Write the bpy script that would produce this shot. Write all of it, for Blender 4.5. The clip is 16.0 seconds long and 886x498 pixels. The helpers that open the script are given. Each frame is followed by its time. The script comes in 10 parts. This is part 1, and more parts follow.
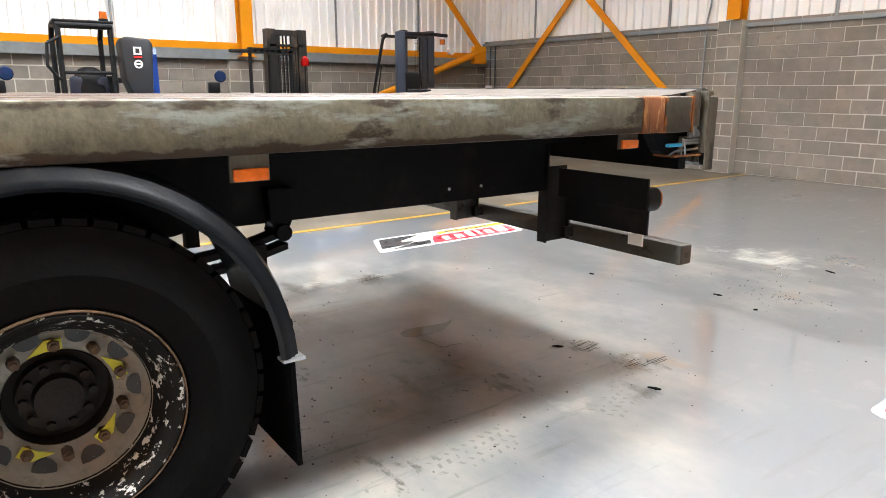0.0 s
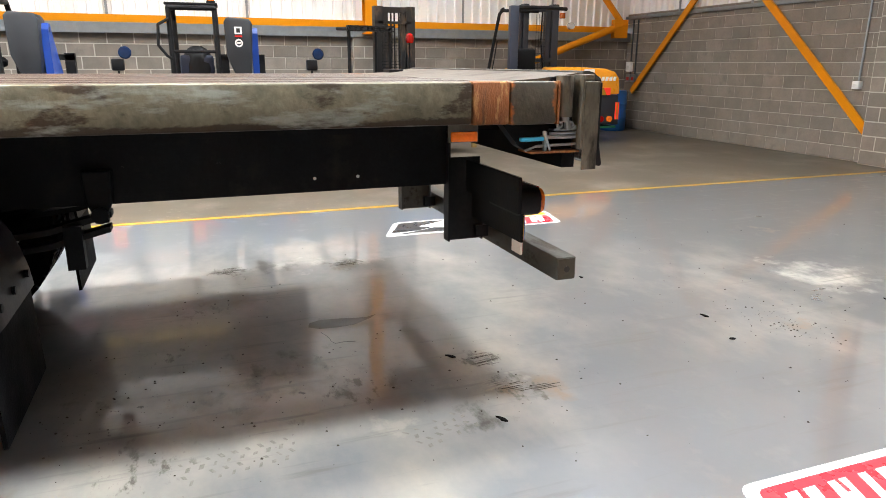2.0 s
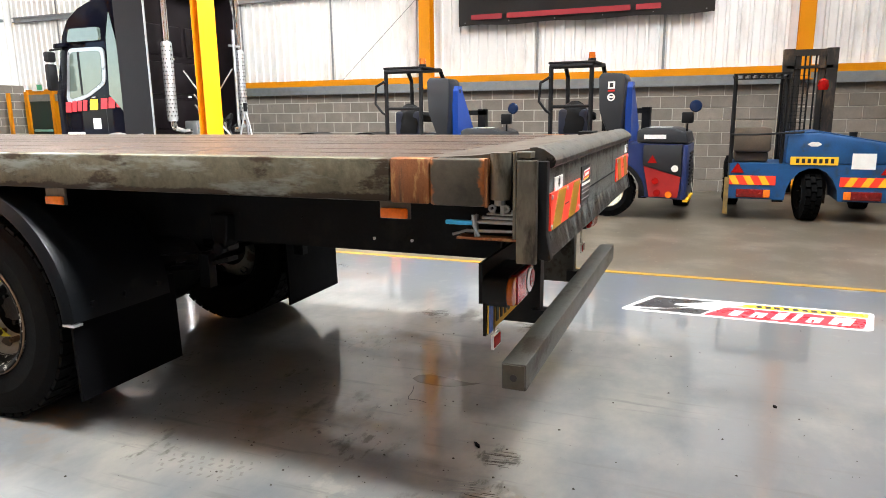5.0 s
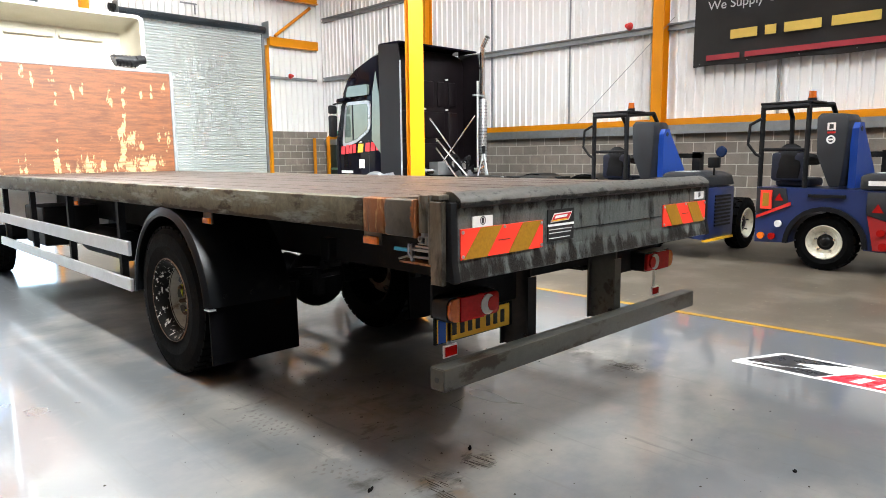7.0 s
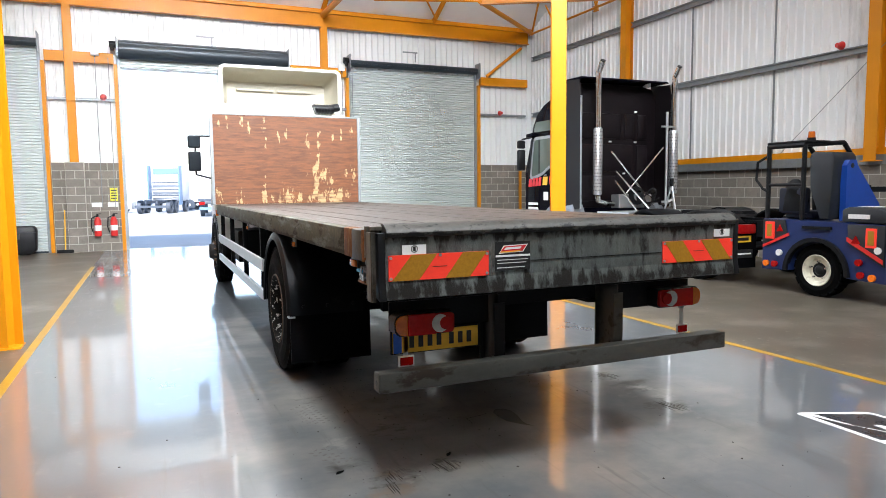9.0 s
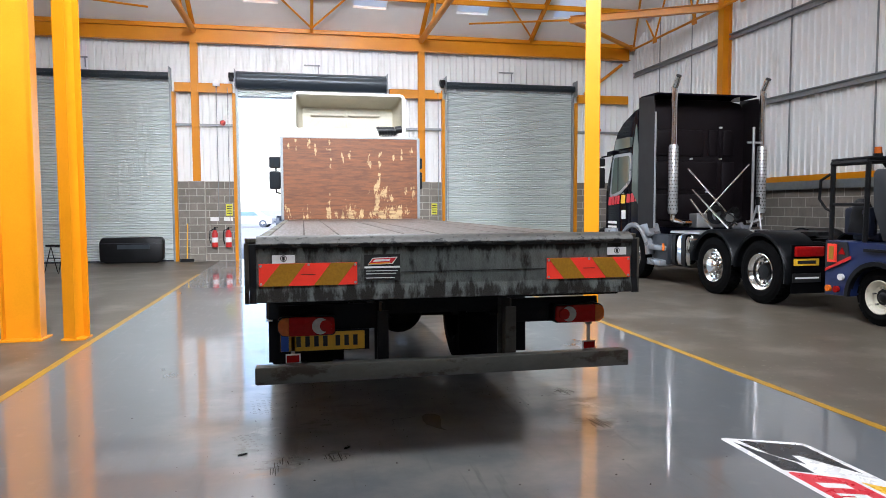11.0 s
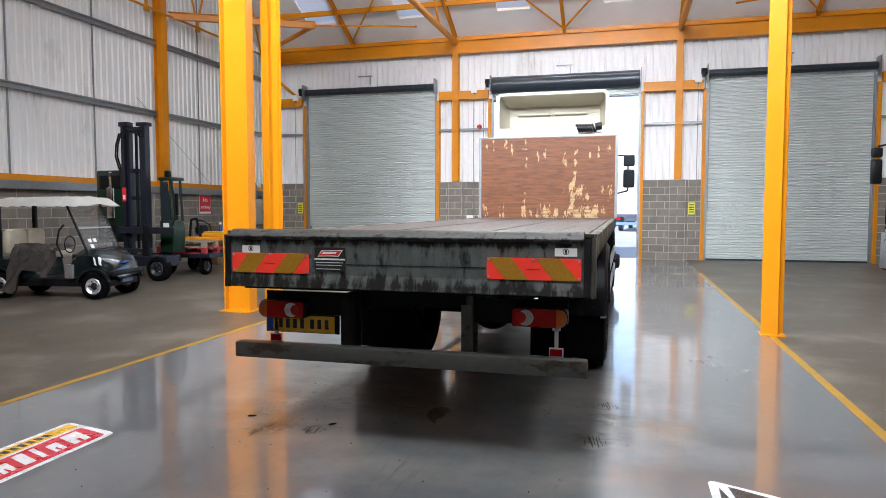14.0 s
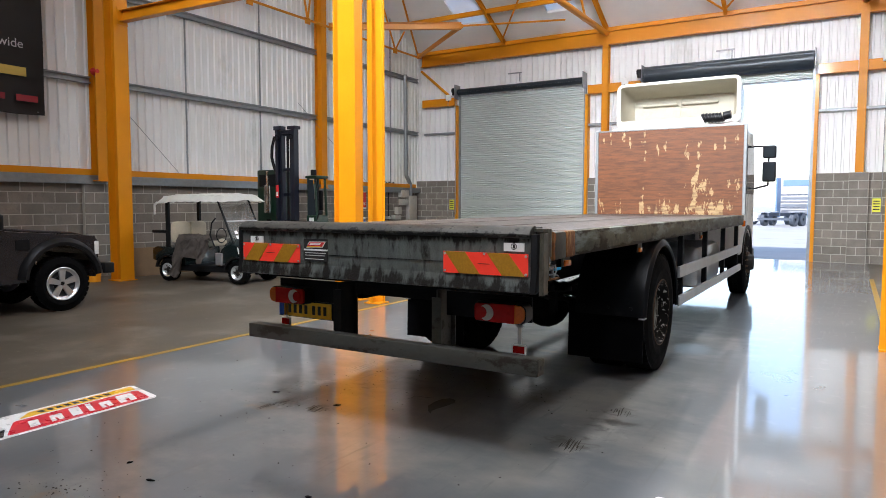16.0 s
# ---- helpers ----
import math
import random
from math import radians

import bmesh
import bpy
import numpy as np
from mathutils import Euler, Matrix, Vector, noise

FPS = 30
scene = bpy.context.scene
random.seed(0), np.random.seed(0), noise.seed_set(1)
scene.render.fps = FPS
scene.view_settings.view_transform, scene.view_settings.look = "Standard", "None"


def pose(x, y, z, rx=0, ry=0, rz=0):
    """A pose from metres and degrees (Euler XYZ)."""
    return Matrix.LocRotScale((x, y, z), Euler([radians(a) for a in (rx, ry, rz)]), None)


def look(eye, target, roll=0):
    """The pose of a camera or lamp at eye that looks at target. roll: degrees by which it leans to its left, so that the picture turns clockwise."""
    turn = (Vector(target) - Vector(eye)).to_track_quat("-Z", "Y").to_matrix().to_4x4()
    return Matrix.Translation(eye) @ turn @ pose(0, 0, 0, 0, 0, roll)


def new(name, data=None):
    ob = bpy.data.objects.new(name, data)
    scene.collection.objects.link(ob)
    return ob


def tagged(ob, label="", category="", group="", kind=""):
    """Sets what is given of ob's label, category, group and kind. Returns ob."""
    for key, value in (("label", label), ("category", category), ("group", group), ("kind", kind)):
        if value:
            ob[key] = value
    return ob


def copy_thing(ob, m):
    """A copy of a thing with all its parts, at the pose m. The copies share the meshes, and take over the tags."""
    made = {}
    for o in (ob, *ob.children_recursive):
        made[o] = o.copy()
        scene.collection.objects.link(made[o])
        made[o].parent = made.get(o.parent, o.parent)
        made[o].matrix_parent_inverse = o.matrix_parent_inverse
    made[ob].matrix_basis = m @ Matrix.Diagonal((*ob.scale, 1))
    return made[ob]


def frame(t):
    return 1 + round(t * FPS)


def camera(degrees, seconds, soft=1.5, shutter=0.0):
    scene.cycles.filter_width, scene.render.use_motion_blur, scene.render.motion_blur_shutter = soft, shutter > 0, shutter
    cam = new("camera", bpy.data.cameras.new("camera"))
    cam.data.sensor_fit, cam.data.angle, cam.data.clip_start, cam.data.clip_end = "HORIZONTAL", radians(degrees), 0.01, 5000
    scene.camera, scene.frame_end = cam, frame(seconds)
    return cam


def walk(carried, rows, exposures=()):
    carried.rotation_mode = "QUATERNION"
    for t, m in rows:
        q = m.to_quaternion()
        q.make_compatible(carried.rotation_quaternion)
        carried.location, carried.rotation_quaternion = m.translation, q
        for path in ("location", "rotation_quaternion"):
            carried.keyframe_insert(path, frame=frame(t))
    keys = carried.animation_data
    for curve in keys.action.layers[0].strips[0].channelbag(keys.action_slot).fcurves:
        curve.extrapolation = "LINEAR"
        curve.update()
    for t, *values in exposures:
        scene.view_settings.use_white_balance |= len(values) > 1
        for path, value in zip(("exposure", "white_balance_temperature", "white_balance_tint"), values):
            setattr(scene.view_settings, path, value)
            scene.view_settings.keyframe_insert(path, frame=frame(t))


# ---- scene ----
cam = camera(66.8, 16.0, soft=0.9)
PATH = [
    (0, (-3.143, 3.113, 1.422), (-1.578, 1.957, 0.961), 0.2),
    (0.5, (-3.309, 2.756, 1.433), (-1.691, 1.682, 0.956), 0.3),
    (1, (-3.503, 2.383, 1.454), (-1.805, 1.448, 0.963), 0.2),
    (1.5, (-3.552, 1.968, 1.449), (-1.788, 1.178, 0.935), 0.3),
    (2, (-3.633, 1.596, 1.459), (-1.824, 0.929, 0.929), 0.2),
    (2.5, (-3.677, 1.206, 1.486), (-1.791, 0.801, 0.957), -0.0),
    (3, (-3.554, 0.831, 1.51), (-1.636, 0.636, 0.979), 0.0),
    (3.5, (-3.441, 0.47, 1.511), (-1.511, 0.379, 0.993), 0.0),
    (4, (-3.422, 0.154, 1.527), (-1.487, 0.3, 1.042), -0.1),
    (4.5, (-3.496, -0.158, 1.561), (-1.592, 0.266, 1.121), -0.4),
    (5, (-3.436, -0.493, 1.556), (-1.613, 0.227, 1.157), -0.7),
    (7.5, (-2.991, -2.297, 1.598), (-1.756, -0.744, 1.353), -0.6),
    (8, (-2.746, -2.618, 1.607), (-1.681, -0.938, 1.393), -0.6),
    (8.5, (-2.53, -2.932, 1.608), (-1.598, -1.172, 1.415), -0.6),
    (9, (-2.24, -3.168, 1.605), (-1.444, -1.342, 1.428), -0.6),
    (11.5, (-0.511, -4.028, 1.593), (-0.232, -2.051, 1.473), -0.2),
    (12, (-0.105, -4.021, 1.592), (0.015, -2.028, 1.471), -0.2),
    (12.5, (0.27, -4.082, 1.587), (0.227, -2.086, 1.469), -0.1),
    (13, (0.635, -4.056, 1.568), (0.397, -2.074, 1.447), -0.0),
    (13.5, (1.019, -4.019, 1.569), (0.621, -2.063, 1.446), -0.0),
    (14, (1.404, -3.982, 1.575), (0.879, -2.056, 1.453), 0.0),
    (14.5, (1.782, -3.866, 1.571), (1.117, -1.984, 1.444), 0.0),
    (15, (2.109, -3.799, 1.558), (1.342, -1.956, 1.43), 0.1),
    (15.5, (2.419, -3.71, 1.561), (1.525, -1.926, 1.433), 0.2),
    (16, (2.717, -3.512, 1.559), (1.684, -1.805, 1.427), 0.1),
]
walk(cam, [(t, look(eye, target, roll)) for t, eye, target, roll in PATH],
     [(0.0, 3.23, 6450, 11), (3.0, 2.97, 6600, 11), (5.0, 2.92, 6600, 11), (8.0, 2.21, 6350, 11), (12.0, 1.47, 6050, 15), (16.0, 1.5, 6250, 14)])

# ---- world, sun and large lights ----
world = bpy.data.worlds.new("world")
scene.world = world
world.use_nodes = True
wn = world.node_tree
sky = wn.nodes.new("ShaderNodeTexSky")
sky.sky_type = "NISHITA"
sky.sun_disc = False
sky.sun_elevation, sky.sun_rotation = radians(48), radians(190)
wn.nodes["Background"].inputs["Strength"].default_value = 0.15
wn.links.new(sky.outputs[0], wn.nodes["Background"].inputs["Color"])

EAVE, SLOPE, RIDGE_Y = 7.05, 0.5, 4.78
Y_DOOR, Y_BACK, X_RIGHT, X_LEFT = 17.76, -8.2, 10.4, -11.25
SKYLIGHTS = (-8.35, -5.2, -2.02, 1.17, 4.35, 7.5)


def roof_z(y):
    return EAVE + SLOPE * min(Y_DOOR - y, y - Y_BACK)


sun = new("sun", bpy.data.lights.new("sun", "SUN"))
sun.data.energy, sun.data.angle, sun.data.color = 3.0, radians(0.5), (1, 0.95, 0.88)
sun.matrix_world = look((-6, -36, 40), (0, 0, 0))

# area lamps stand in for rooflight daylight; shares and tilts tuned for brightness
for i, x in enumerate(SKYLIGHTS):
    south = 0.1 if x < -6 else 0.22 if x > 6 else 0.6 if x > 4 else 2.3 if abs(x) < 3 else 0.2
    north = 0.12 if x < -6 else 0.12 if x > 4 else 2.4 if abs(x) < 3 else 0.25
    slopes = [(11.85, 10.0, 58, north, -26.6, -0.1), (-2.05, 4.0, 108, south, 20 if x > 4 else 64, 0.75)]
    # second lamp added below the middle south rooflights as fill
    if abs(x) < 3:
        slopes.append((-2.05, 8.6, 58, 1.3, 26.6, -0.1))
    for ym, length, watts, share, tilt, drop in slopes:
        lamp = new("rooflight_daylight", bpy.data.lights.new("rooflight_daylight", "AREA"))
        lamp.data.shape, lamp.data.size, lamp.data.size_y = "RECTANGLE", 1.0, length
        lamp.data.spread = radians(98 if tilt == 64 else 120)
        lamp.data.energy, lamp.data.color = watts * share, (0.93, 0.975, 0.98)
        lamp.matrix_world = pose(x, ym, roof_z(ym) - drop, tilt, 0, 0)

# ---- materials ----
def material(name, base, rough=0.5, metal=0.0, vary=0.12, scale=6.0, fine=60.0, bump=0.05, dirt=None, dirt_amount=0.0,
             dirt_scale=2.0, coat=0.0, stretch=(1, 1, 1), random_shift=0.0, rough_vary=0.15, emission=0.0):
    """A painted, metal, rubber or mineral surface with broad and fine variation, optional dirt and relief."""
    m = bpy.data.materials.new(name)
    m.use_nodes = True
    t = m.node_tree
    n, l = t.nodes, t.links
    b = n["Principled BSDF"]
    geo = n.new("ShaderNodeTexCoord")
    mp = n.new("ShaderNodeMapping")
    mp.inputs["Scale"].default_value = stretch
    info = n.new("ShaderNodeObjectInfo")
    world_p = n.new("ShaderNodeNewGeometry")
    l.new(world_p.outputs["Position"], mp.inputs["Vector"])

    def noise_tex(s, detail=6.0, rough_=0.6):
        x = n.new("ShaderNodeTexNoise")
        x.inputs["Scale"].default_value, x.inputs["Detail"].default_value, x.inputs["Roughness"].default_value = s, detail, rough_
        l.new(mp.outputs[0], x.inputs["Vector"])
        return x

    big, small = noise_tex(scale), noise_tex(fine, 4.0)
    ramp = n.new("ShaderNodeMapRange")
    ramp.inputs["From Min"].default_value, ramp.inputs["From Max"].default_value = 0.3, 0.7
    ramp.inputs["To Min"].default_value, ramp.inputs["To Max"].default_value = 1 - vary, 1 + vary
    l.new(big.outputs["Fac"], ramp.inputs["Value"])
    r2 = n.new("ShaderNodeMapRange")
    r2.inputs["From Min"].default_value, r2.inputs["From Max"].default_value = 0.3, 0.7
    r2.inputs["To Min"].default_value, r2.inputs["To Max"].default_value = 1 - vary * 0.5, 1 + vary * 0.5
    l.new(small.outputs["Fac"], r2.inputs["Value"])
    mul = n.new("ShaderNodeMath")
    mul.operation = "MULTIPLY"
    l.new(ramp.outputs[0], mul.inputs[0])
    l.new(r2.outputs[0], mul.inputs[1])
    last = mul.outputs[0]
    if random_shift:
        r3 = n.new("ShaderNodeMapRange")
        r3.inputs["To Min"].default_value, r3.inputs["To Max"].default_value = 1 - random_shift, 1 + random_shift
        l.new(info.outputs["Random"], r3.inputs["Value"])
        m2 = n.new("ShaderNodeMath")
        m2.operation = "MULTIPLY"
        l.new(last, m2.inputs[0])
        l.new(r3.outputs[0], m2.inputs[1])
        last = m2.outputs[0]
    hsv = n.new("ShaderNodeHueSaturation")
    hsv.inputs["Color"].default_value = (*base, 1)
    l.new(last, hsv.inputs["Value"])
    color = hsv.outputs[0]
    if dirt:
        d = noise_tex(dirt_scale, 8.0, 0.68)
        dr = n.new("ShaderNodeMapRange")
        dr.inputs["From Min"].default_value = 0.62 - 0.35 * dirt_amount
        dr.inputs["From Max"].default_value = 0.78 - 0.25 * dirt_amount
        l.new(d.outputs["Fac"], dr.inputs["Value"])
        mix = n.new("ShaderNodeMix")
        mix.data_type = "RGBA"
        mix.inputs["B"].default_value = (*dirt, 1)
        l.new(dr.outputs[0], mix.inputs["Factor"])
        l.new(color, mix.inputs["A"])
        color = mix.outputs["Result"]
    l.new(color, b.inputs["Base Color"])
    rr = n.new("ShaderNodeMapRange")
    rr.inputs["From Min"].default_value, rr.inputs["From Max"].default_value = 0.3, 0.7
    rr.inputs["To Min"].default_value, rr.inputs["To Max"].default_value = max(0.02, rough * (1 - rough_vary)), min(1, rough * (1 + rough_vary))
    l.new(big.outputs["Fac"], rr.inputs["Value"])
    l.new(rr.outputs[0], b.inputs["Roughness"])
    b.inputs["Metallic"].default_value = metal
    b.inputs["Coat Weight"].default_value = coat
    b.inputs["Coat Roughness"].default_value = 0.08
    if emission:
        l.new(color, b.inputs["Emission Color"])
        b.inputs["Emission Strength"].default_value = emission
    if bump:
        bp = n.new("ShaderNodeBump")
        bp.inputs["Strength"].default_value, bp.inputs["Distance"].default_value = min(1.0, bump * 4), 0.01
        l.new(small.outputs["Fac"], bp.inputs["Height"])
        l.new(bp.outputs[0], b.inputs["Normal"])
    return m


ORANGE = material("orange_steel_paint", (0.65, 0.238, 0.0035), 0.36, vary=0.06, scale=1.5, bump=0.004, coat=0.15)
GALV = material("galvanised_steel", (0.27, 0.29, 0.3), 0.45, 0.6, vary=0.12, scale=9, bump=0.01)
WHITE_SHEET = material("white_cladding", (0.82, 0.82, 0.81), 0.45, vary=0.03, scale=0.8, bump=0.005, dirt=(0.5, 0.49, 0.46), dirt_amount=0.12, dirt_scale=0.9, stretch=(1, 1, 0.3))
CEILING = material("grey_white_roof_lining", (0.85, 0.85, 0.84), 0.6, vary=0.05, scale=0.7, bump=0.005)
BLOCK = material("concrete_block", (0.212, 0.187, 0.159), 0.92, vary=0.18, scale=3, fine=90, bump=0.16, random_shift=0.13, dirt=(0.17, 0.152, 0.132), dirt_amount=0.2, dirt_scale=5)
MORTAR = material("mortar", (0.46, 0.43, 0.375), 0.95, vary=0.1, scale=8, bump=0.1)
SHUTTER = material("roller_shutter_steel", (0.56, 0.6, 0.59), 0.4, 0.1, vary=0.06, scale=3, bump=0.005, stretch=(0.4, 1, 3))
DARK_STEEL = material("dark_blue_grey_steel", (0.035, 0.045, 0.055), 0.35, 0.3, vary=0.15, scale=4, bump=0.01)
BLACK_STEEL = material("black_painted_steel", (0.007, 0.007, 0.008), 0.5, vary=0.25, scale=5, bump=0.02, dirt=(0.02, 0.018, 0.016), dirt_amount=0.2, dirt_scale=5)
BLACK_PLASTIC = material("black_plastic", (0.007, 0.007, 0.008), 0.42, vary=0.2, scale=8, bump=0.02)
MUDGUARD = material("grey_black_plastic", (0.0035, 0.004, 0.005), 0.36, vary=0.2, scale=6, bump=0.02, dirt=(0.016, 0.015, 0.014), dirt_amount=0.1, dirt_scale=6)
RUBBER = material("tyre_rubber", (0.0034, 0.0034, 0.0036), 0.78, vary=0.3, scale=7, bump=0.05, dirt=(0.006, 0.0055, 0.005), dirt_amount=0.15, dirt_scale=9)
CHROME = material("polished_metal", (0.8, 0.8, 0.8), 0.09, 1.0, vary=0.05, scale=8, bump=0)
ALU = material("bare_aluminium", (0.62, 0.63, 0.64), 0.35, 0.85, vary=0.1, scale=5, bump=0.02)
WHITE_PAINT = material("white_cab_paint", (0.82, 0.81, 0.76), 0.28, vary=0.03, scale=2, bump=0.003, coat=0.3)
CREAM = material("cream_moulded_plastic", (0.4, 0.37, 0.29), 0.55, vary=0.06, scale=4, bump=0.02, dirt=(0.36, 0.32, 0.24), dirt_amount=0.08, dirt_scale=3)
GLASS_DARK = material("dark_glass", (0.02, 0.025, 0.03), 0.05, vary=0.02, bump=0)
RED_LENS = material("red_lens", (0.3, 0.006, 0.005), 0.2, vary=0.12, scale=30, bump=0.02, coat=0.12)
RED_LENS.node_tree.nodes["Principled BSDF"].inputs["Specular IOR Level"].default_value = 0.2
AMBER_LENS = material("amber_lens", (0.8, 0.17, 0.01), 0.18, vary=0.12, scale=30, bump=0.02, coat=0.5)
CLEAR_LENS = material("clear_lens", (0.75, 0.74, 0.72), 0.12, vary=0.08, scale=40, bump=0.02, coat=0.6)
RED_MARK = material("fluorescent_red_reflective", (1.0, 0.055, 0.03), 0.35, vary=0.05, scale=12, bump=0.01)
GOLD_MARK = material("amber_reflective", (0.35, 0.17, 0.01), 0.4, vary=0.12, scale=60, bump=0.01)
YELLOW_PLATE = material("yellow_plate", (0.85, 0.5, 0.03), 0.35, vary=0.04, scale=8, bump=0.005)
BLUE_BAND = material("blue_band", (0.01, 0.09, 0.5), 0.4, vary=0.05, bump=0)
WHITE_STICKER = material("white_sticker", (0.8, 0.8, 0.78), 0.45, vary=0.04, scale=10, bump=0.005)
BLACK_INK = material("black_ink", (0.012, 0.012, 0.012), 0.5, vary=0.1, bump=0)
RED_INK = material("red_ink", (0.62, 0.02, 0.03), 0.4, vary=0.08, scale=5, bump=0)
YELLOW_INK = material("yellow_ink", (0.85, 0.47, 0.02), 0.4, vary=0.08, scale=5, bump=0)
LINE_YELLOW = material("yellow_floor_line_paint", (0.34, 0.185, 0.012), 0.35, vary=0.16, scale=3, bump=0.01, dirt=(0.2, 0.15, 0.07), dirt_amount=0.22, dirt_scale=5)
FLOOR_WHITE = material("white_floor_decal", (0.75, 0.75, 0.74), 0.28, vary=0.06, scale=6, bump=0.005, dirt=(0.42, 0.41, 0.39), dirt_amount=0.1, dirt_scale=8)
FLOOR_RED = material("red_floor_decal", (0.6, 0.03, 0.045), 0.28, vary=0.1, scale=6, bump=0.005)
FLOOR_BLACK = material("black_floor_decal", (0.03, 0.03, 0.032), 0.28, vary=0.15, scale=6, bump=0.005)
FLOOR_GOLD = material("gold_floor_decal", (0.8, 0.45, 0.03), 0.28, vary=0.1, scale=6, bump=0.005)
NAVY = material("navy_machine_paint", (0.012, 0.025, 0.1), 0.35, vary=0.12, scale=5, bump=0.01, coat=0.2)
BLUE_PAINT = material("bright_blue_paint", (0.008, 0.05, 0.28), 0.35, vary=0.1, scale=5, bump=0.01, coat=0.2)
MID_BLUE = material("mid_blue_paint", (0.006, 0.062, 0.185), 0.45, vary=0.2, scale=4, bump=0.01, dirt=(0.03, 0.035, 0.04), dirt_amount=0.25, dirt_scale=5)
SLATE = material("slate_grey_plastic", (0.011, 0.013, 0.017), 0.5, vary=0.12, scale=6, bump=0.02)
LOADER_ORANGE = material("orange_machine_paint", (0.9, 0.36, 0.015), 0.3, vary=0.05, scale=4, bump=0.005, coat=0.3)
CHARCOAL = material("charcoal_paint", (0.024, 0.028, 0.036), 0.45, vary=0.1, scale=5, bump=0.01)
RED_PAINT = material("red_paint", (0.55, 0.02, 0.015), 0.4, vary=0.1, scale=8, bump=0.01)
CREAM_RIM = material("cream_wheel_paint", (0.66, 0.62, 0.5), 0.45, vary=0.1, scale=8, bump=0.02, dirt=(0.25, 0.2, 0.13), dirt_amount=0.12, dirt_scale=10)

# ---- building helpers ----
class Shape:
    """Collects solids in one bmesh."""

    def __init__(self):
        self.bm = bmesh.new()

    def box(self, x0, x1, y0, y1, z0, z1, bevel=0.0, m=None):
        vs = [self.bm.verts.new((x, y, z)) for x in (x0, x1) for y in (y0, y1) for z in (z0, z1)]
        fs = [self.bm.faces.new([vs[i] for i in f]) for f in ((0, 1, 3, 2), (4, 6, 7, 5), (0, 4, 5, 1), (2, 3, 7, 6), (0, 2, 6, 4), (1, 5, 7, 3))]
        if bevel:
            es = list({e for f in fs for e in f.edges})
            r = bmesh.ops.bevel(self.bm, geom=es, offset=bevel, segments=2, affect="EDGES", profile=0.5)
            vs = list({v for f in r["faces"] for v in f.verts} | {v for v in vs if v.is_valid})
        if m is not None:
            bmesh.ops.transform(self.bm, matrix=m, verts=[v for v in vs if v.is_valid])
        return self

    def tube(self, a, b, r, r2=None, seg=12):
        a, b = Vector(a), Vector(b)
        d = b - a
        q = d.to_track_quat("Z", "Y").to_matrix().to_4x4()
        m = Matrix.Translation((a + b) / 2) @ q
        bmesh.ops.create_cone(self.bm, cap_ends=True, segments=seg, radius1=r, radius2=r if r2 is None else r2, depth=d.length, matrix=m)
        return self

    def pipe(self, points, r, seg=8):
        """A bent pipe through the points, with round joints."""
        pts = [Vector(p) for p in points]
        for a, b in zip(pts, pts[1:]):
            self.tube(a, b, r, seg=seg)
        for p in pts[1:-1]:
            bmesh.ops.create_icosphere(self.bm, subdivisions=1, radius=r * 1.02, matrix=Matrix.Translation(p))
        return self

    def ball(self, c, r, squash=(1, 1, 1), sub=2):
        bmesh.ops.create_icosphere(self.bm, subdivisions=sub, radius=r, matrix=Matrix.Translation(c) @ Matrix.Diagonal((*squash, 1)))
        return self

    def prism(self, outline, axis, lo, hi, bevel=0.0):
        """Extrudes a 2D outline along x, y or z. Outline coordinates: the other two axes in order."""
        def at(u, v, w):
            return {"x": (w, u, v), "y": (u, w, v), "z": (u, v, w)}[axis]
        a = [self.bm.verts.new(at(u, v, lo)) for u, v in outline]
        b = [self.bm.verts.new(at(u, v, hi)) for u, v in outline]
        n = len(outline)
        fs = [self.bm.faces.new(a), self.bm.faces.new(b[::-1])]
        fs += [self.bm.faces.new((a[i], b[i], b[(i + 1) % n], a[(i + 1) % n])) for i in range(n)]
        bmesh.ops.recalc_face_normals(self.bm, faces=fs)
        if bevel:
            es = list({e for f in fs for e in f.edges})
            bmesh.ops.bevel(self.bm, geom=es, offset=bevel, segments=2, affect="EDGES", profile=0.5)
        return self

    def lathe(self, profile, c, axis="x", seg=40):
        """Turns (radius, along) pairs round an axis through c."""
        rings = []
        for r, w in profile:
            ring = []
            for i in range(seg):
                s, k = r * math.sin(2 * math.pi * i / seg), r * math.cos(2 * math.pi * i / seg)
                p = {"x": (w, s, k), "y": (s, w, k), "z": (s, k, w)}[axis]
                ring.append(self.bm.verts.new((c[0] + p[0], c[1] + p[1], c[2] + p[2])))
            rings.append(ring)
        fs = []
        for a, b in zip(rings, rings[1:]):
            for i in range(seg):
                j = (i + 1) % seg
                fs.append(self.bm.faces.new((a[i], a[j], b[j], b[i])))
        bmesh.ops.recalc_face_normals(self.bm, faces=fs)
        return self

    def loft(self, sections, closed=True, cap=True):
        """Skins a row of point rings of equal length."""
        rings = [[self.bm.verts.new(p) for p in s] for s in sections]
        fs = []
        n = len(rings[0])
        for a, b in zip(rings, rings[1:]):
            for i in range(n if closed else n - 1):
                j = (i + 1) % n
                fs.append(self.bm.faces.new((a[i], a[j], b[j], b[i])))
        if cap in (True, "start"):
            fs.append(self.bm.faces.new(rings[0][::-1]))
        if cap in (True, "end"):
            fs.append(self.bm.faces.new(rings[-1]))
        bmesh.ops.recalc_face_normals(self.bm, faces=fs)
        return self


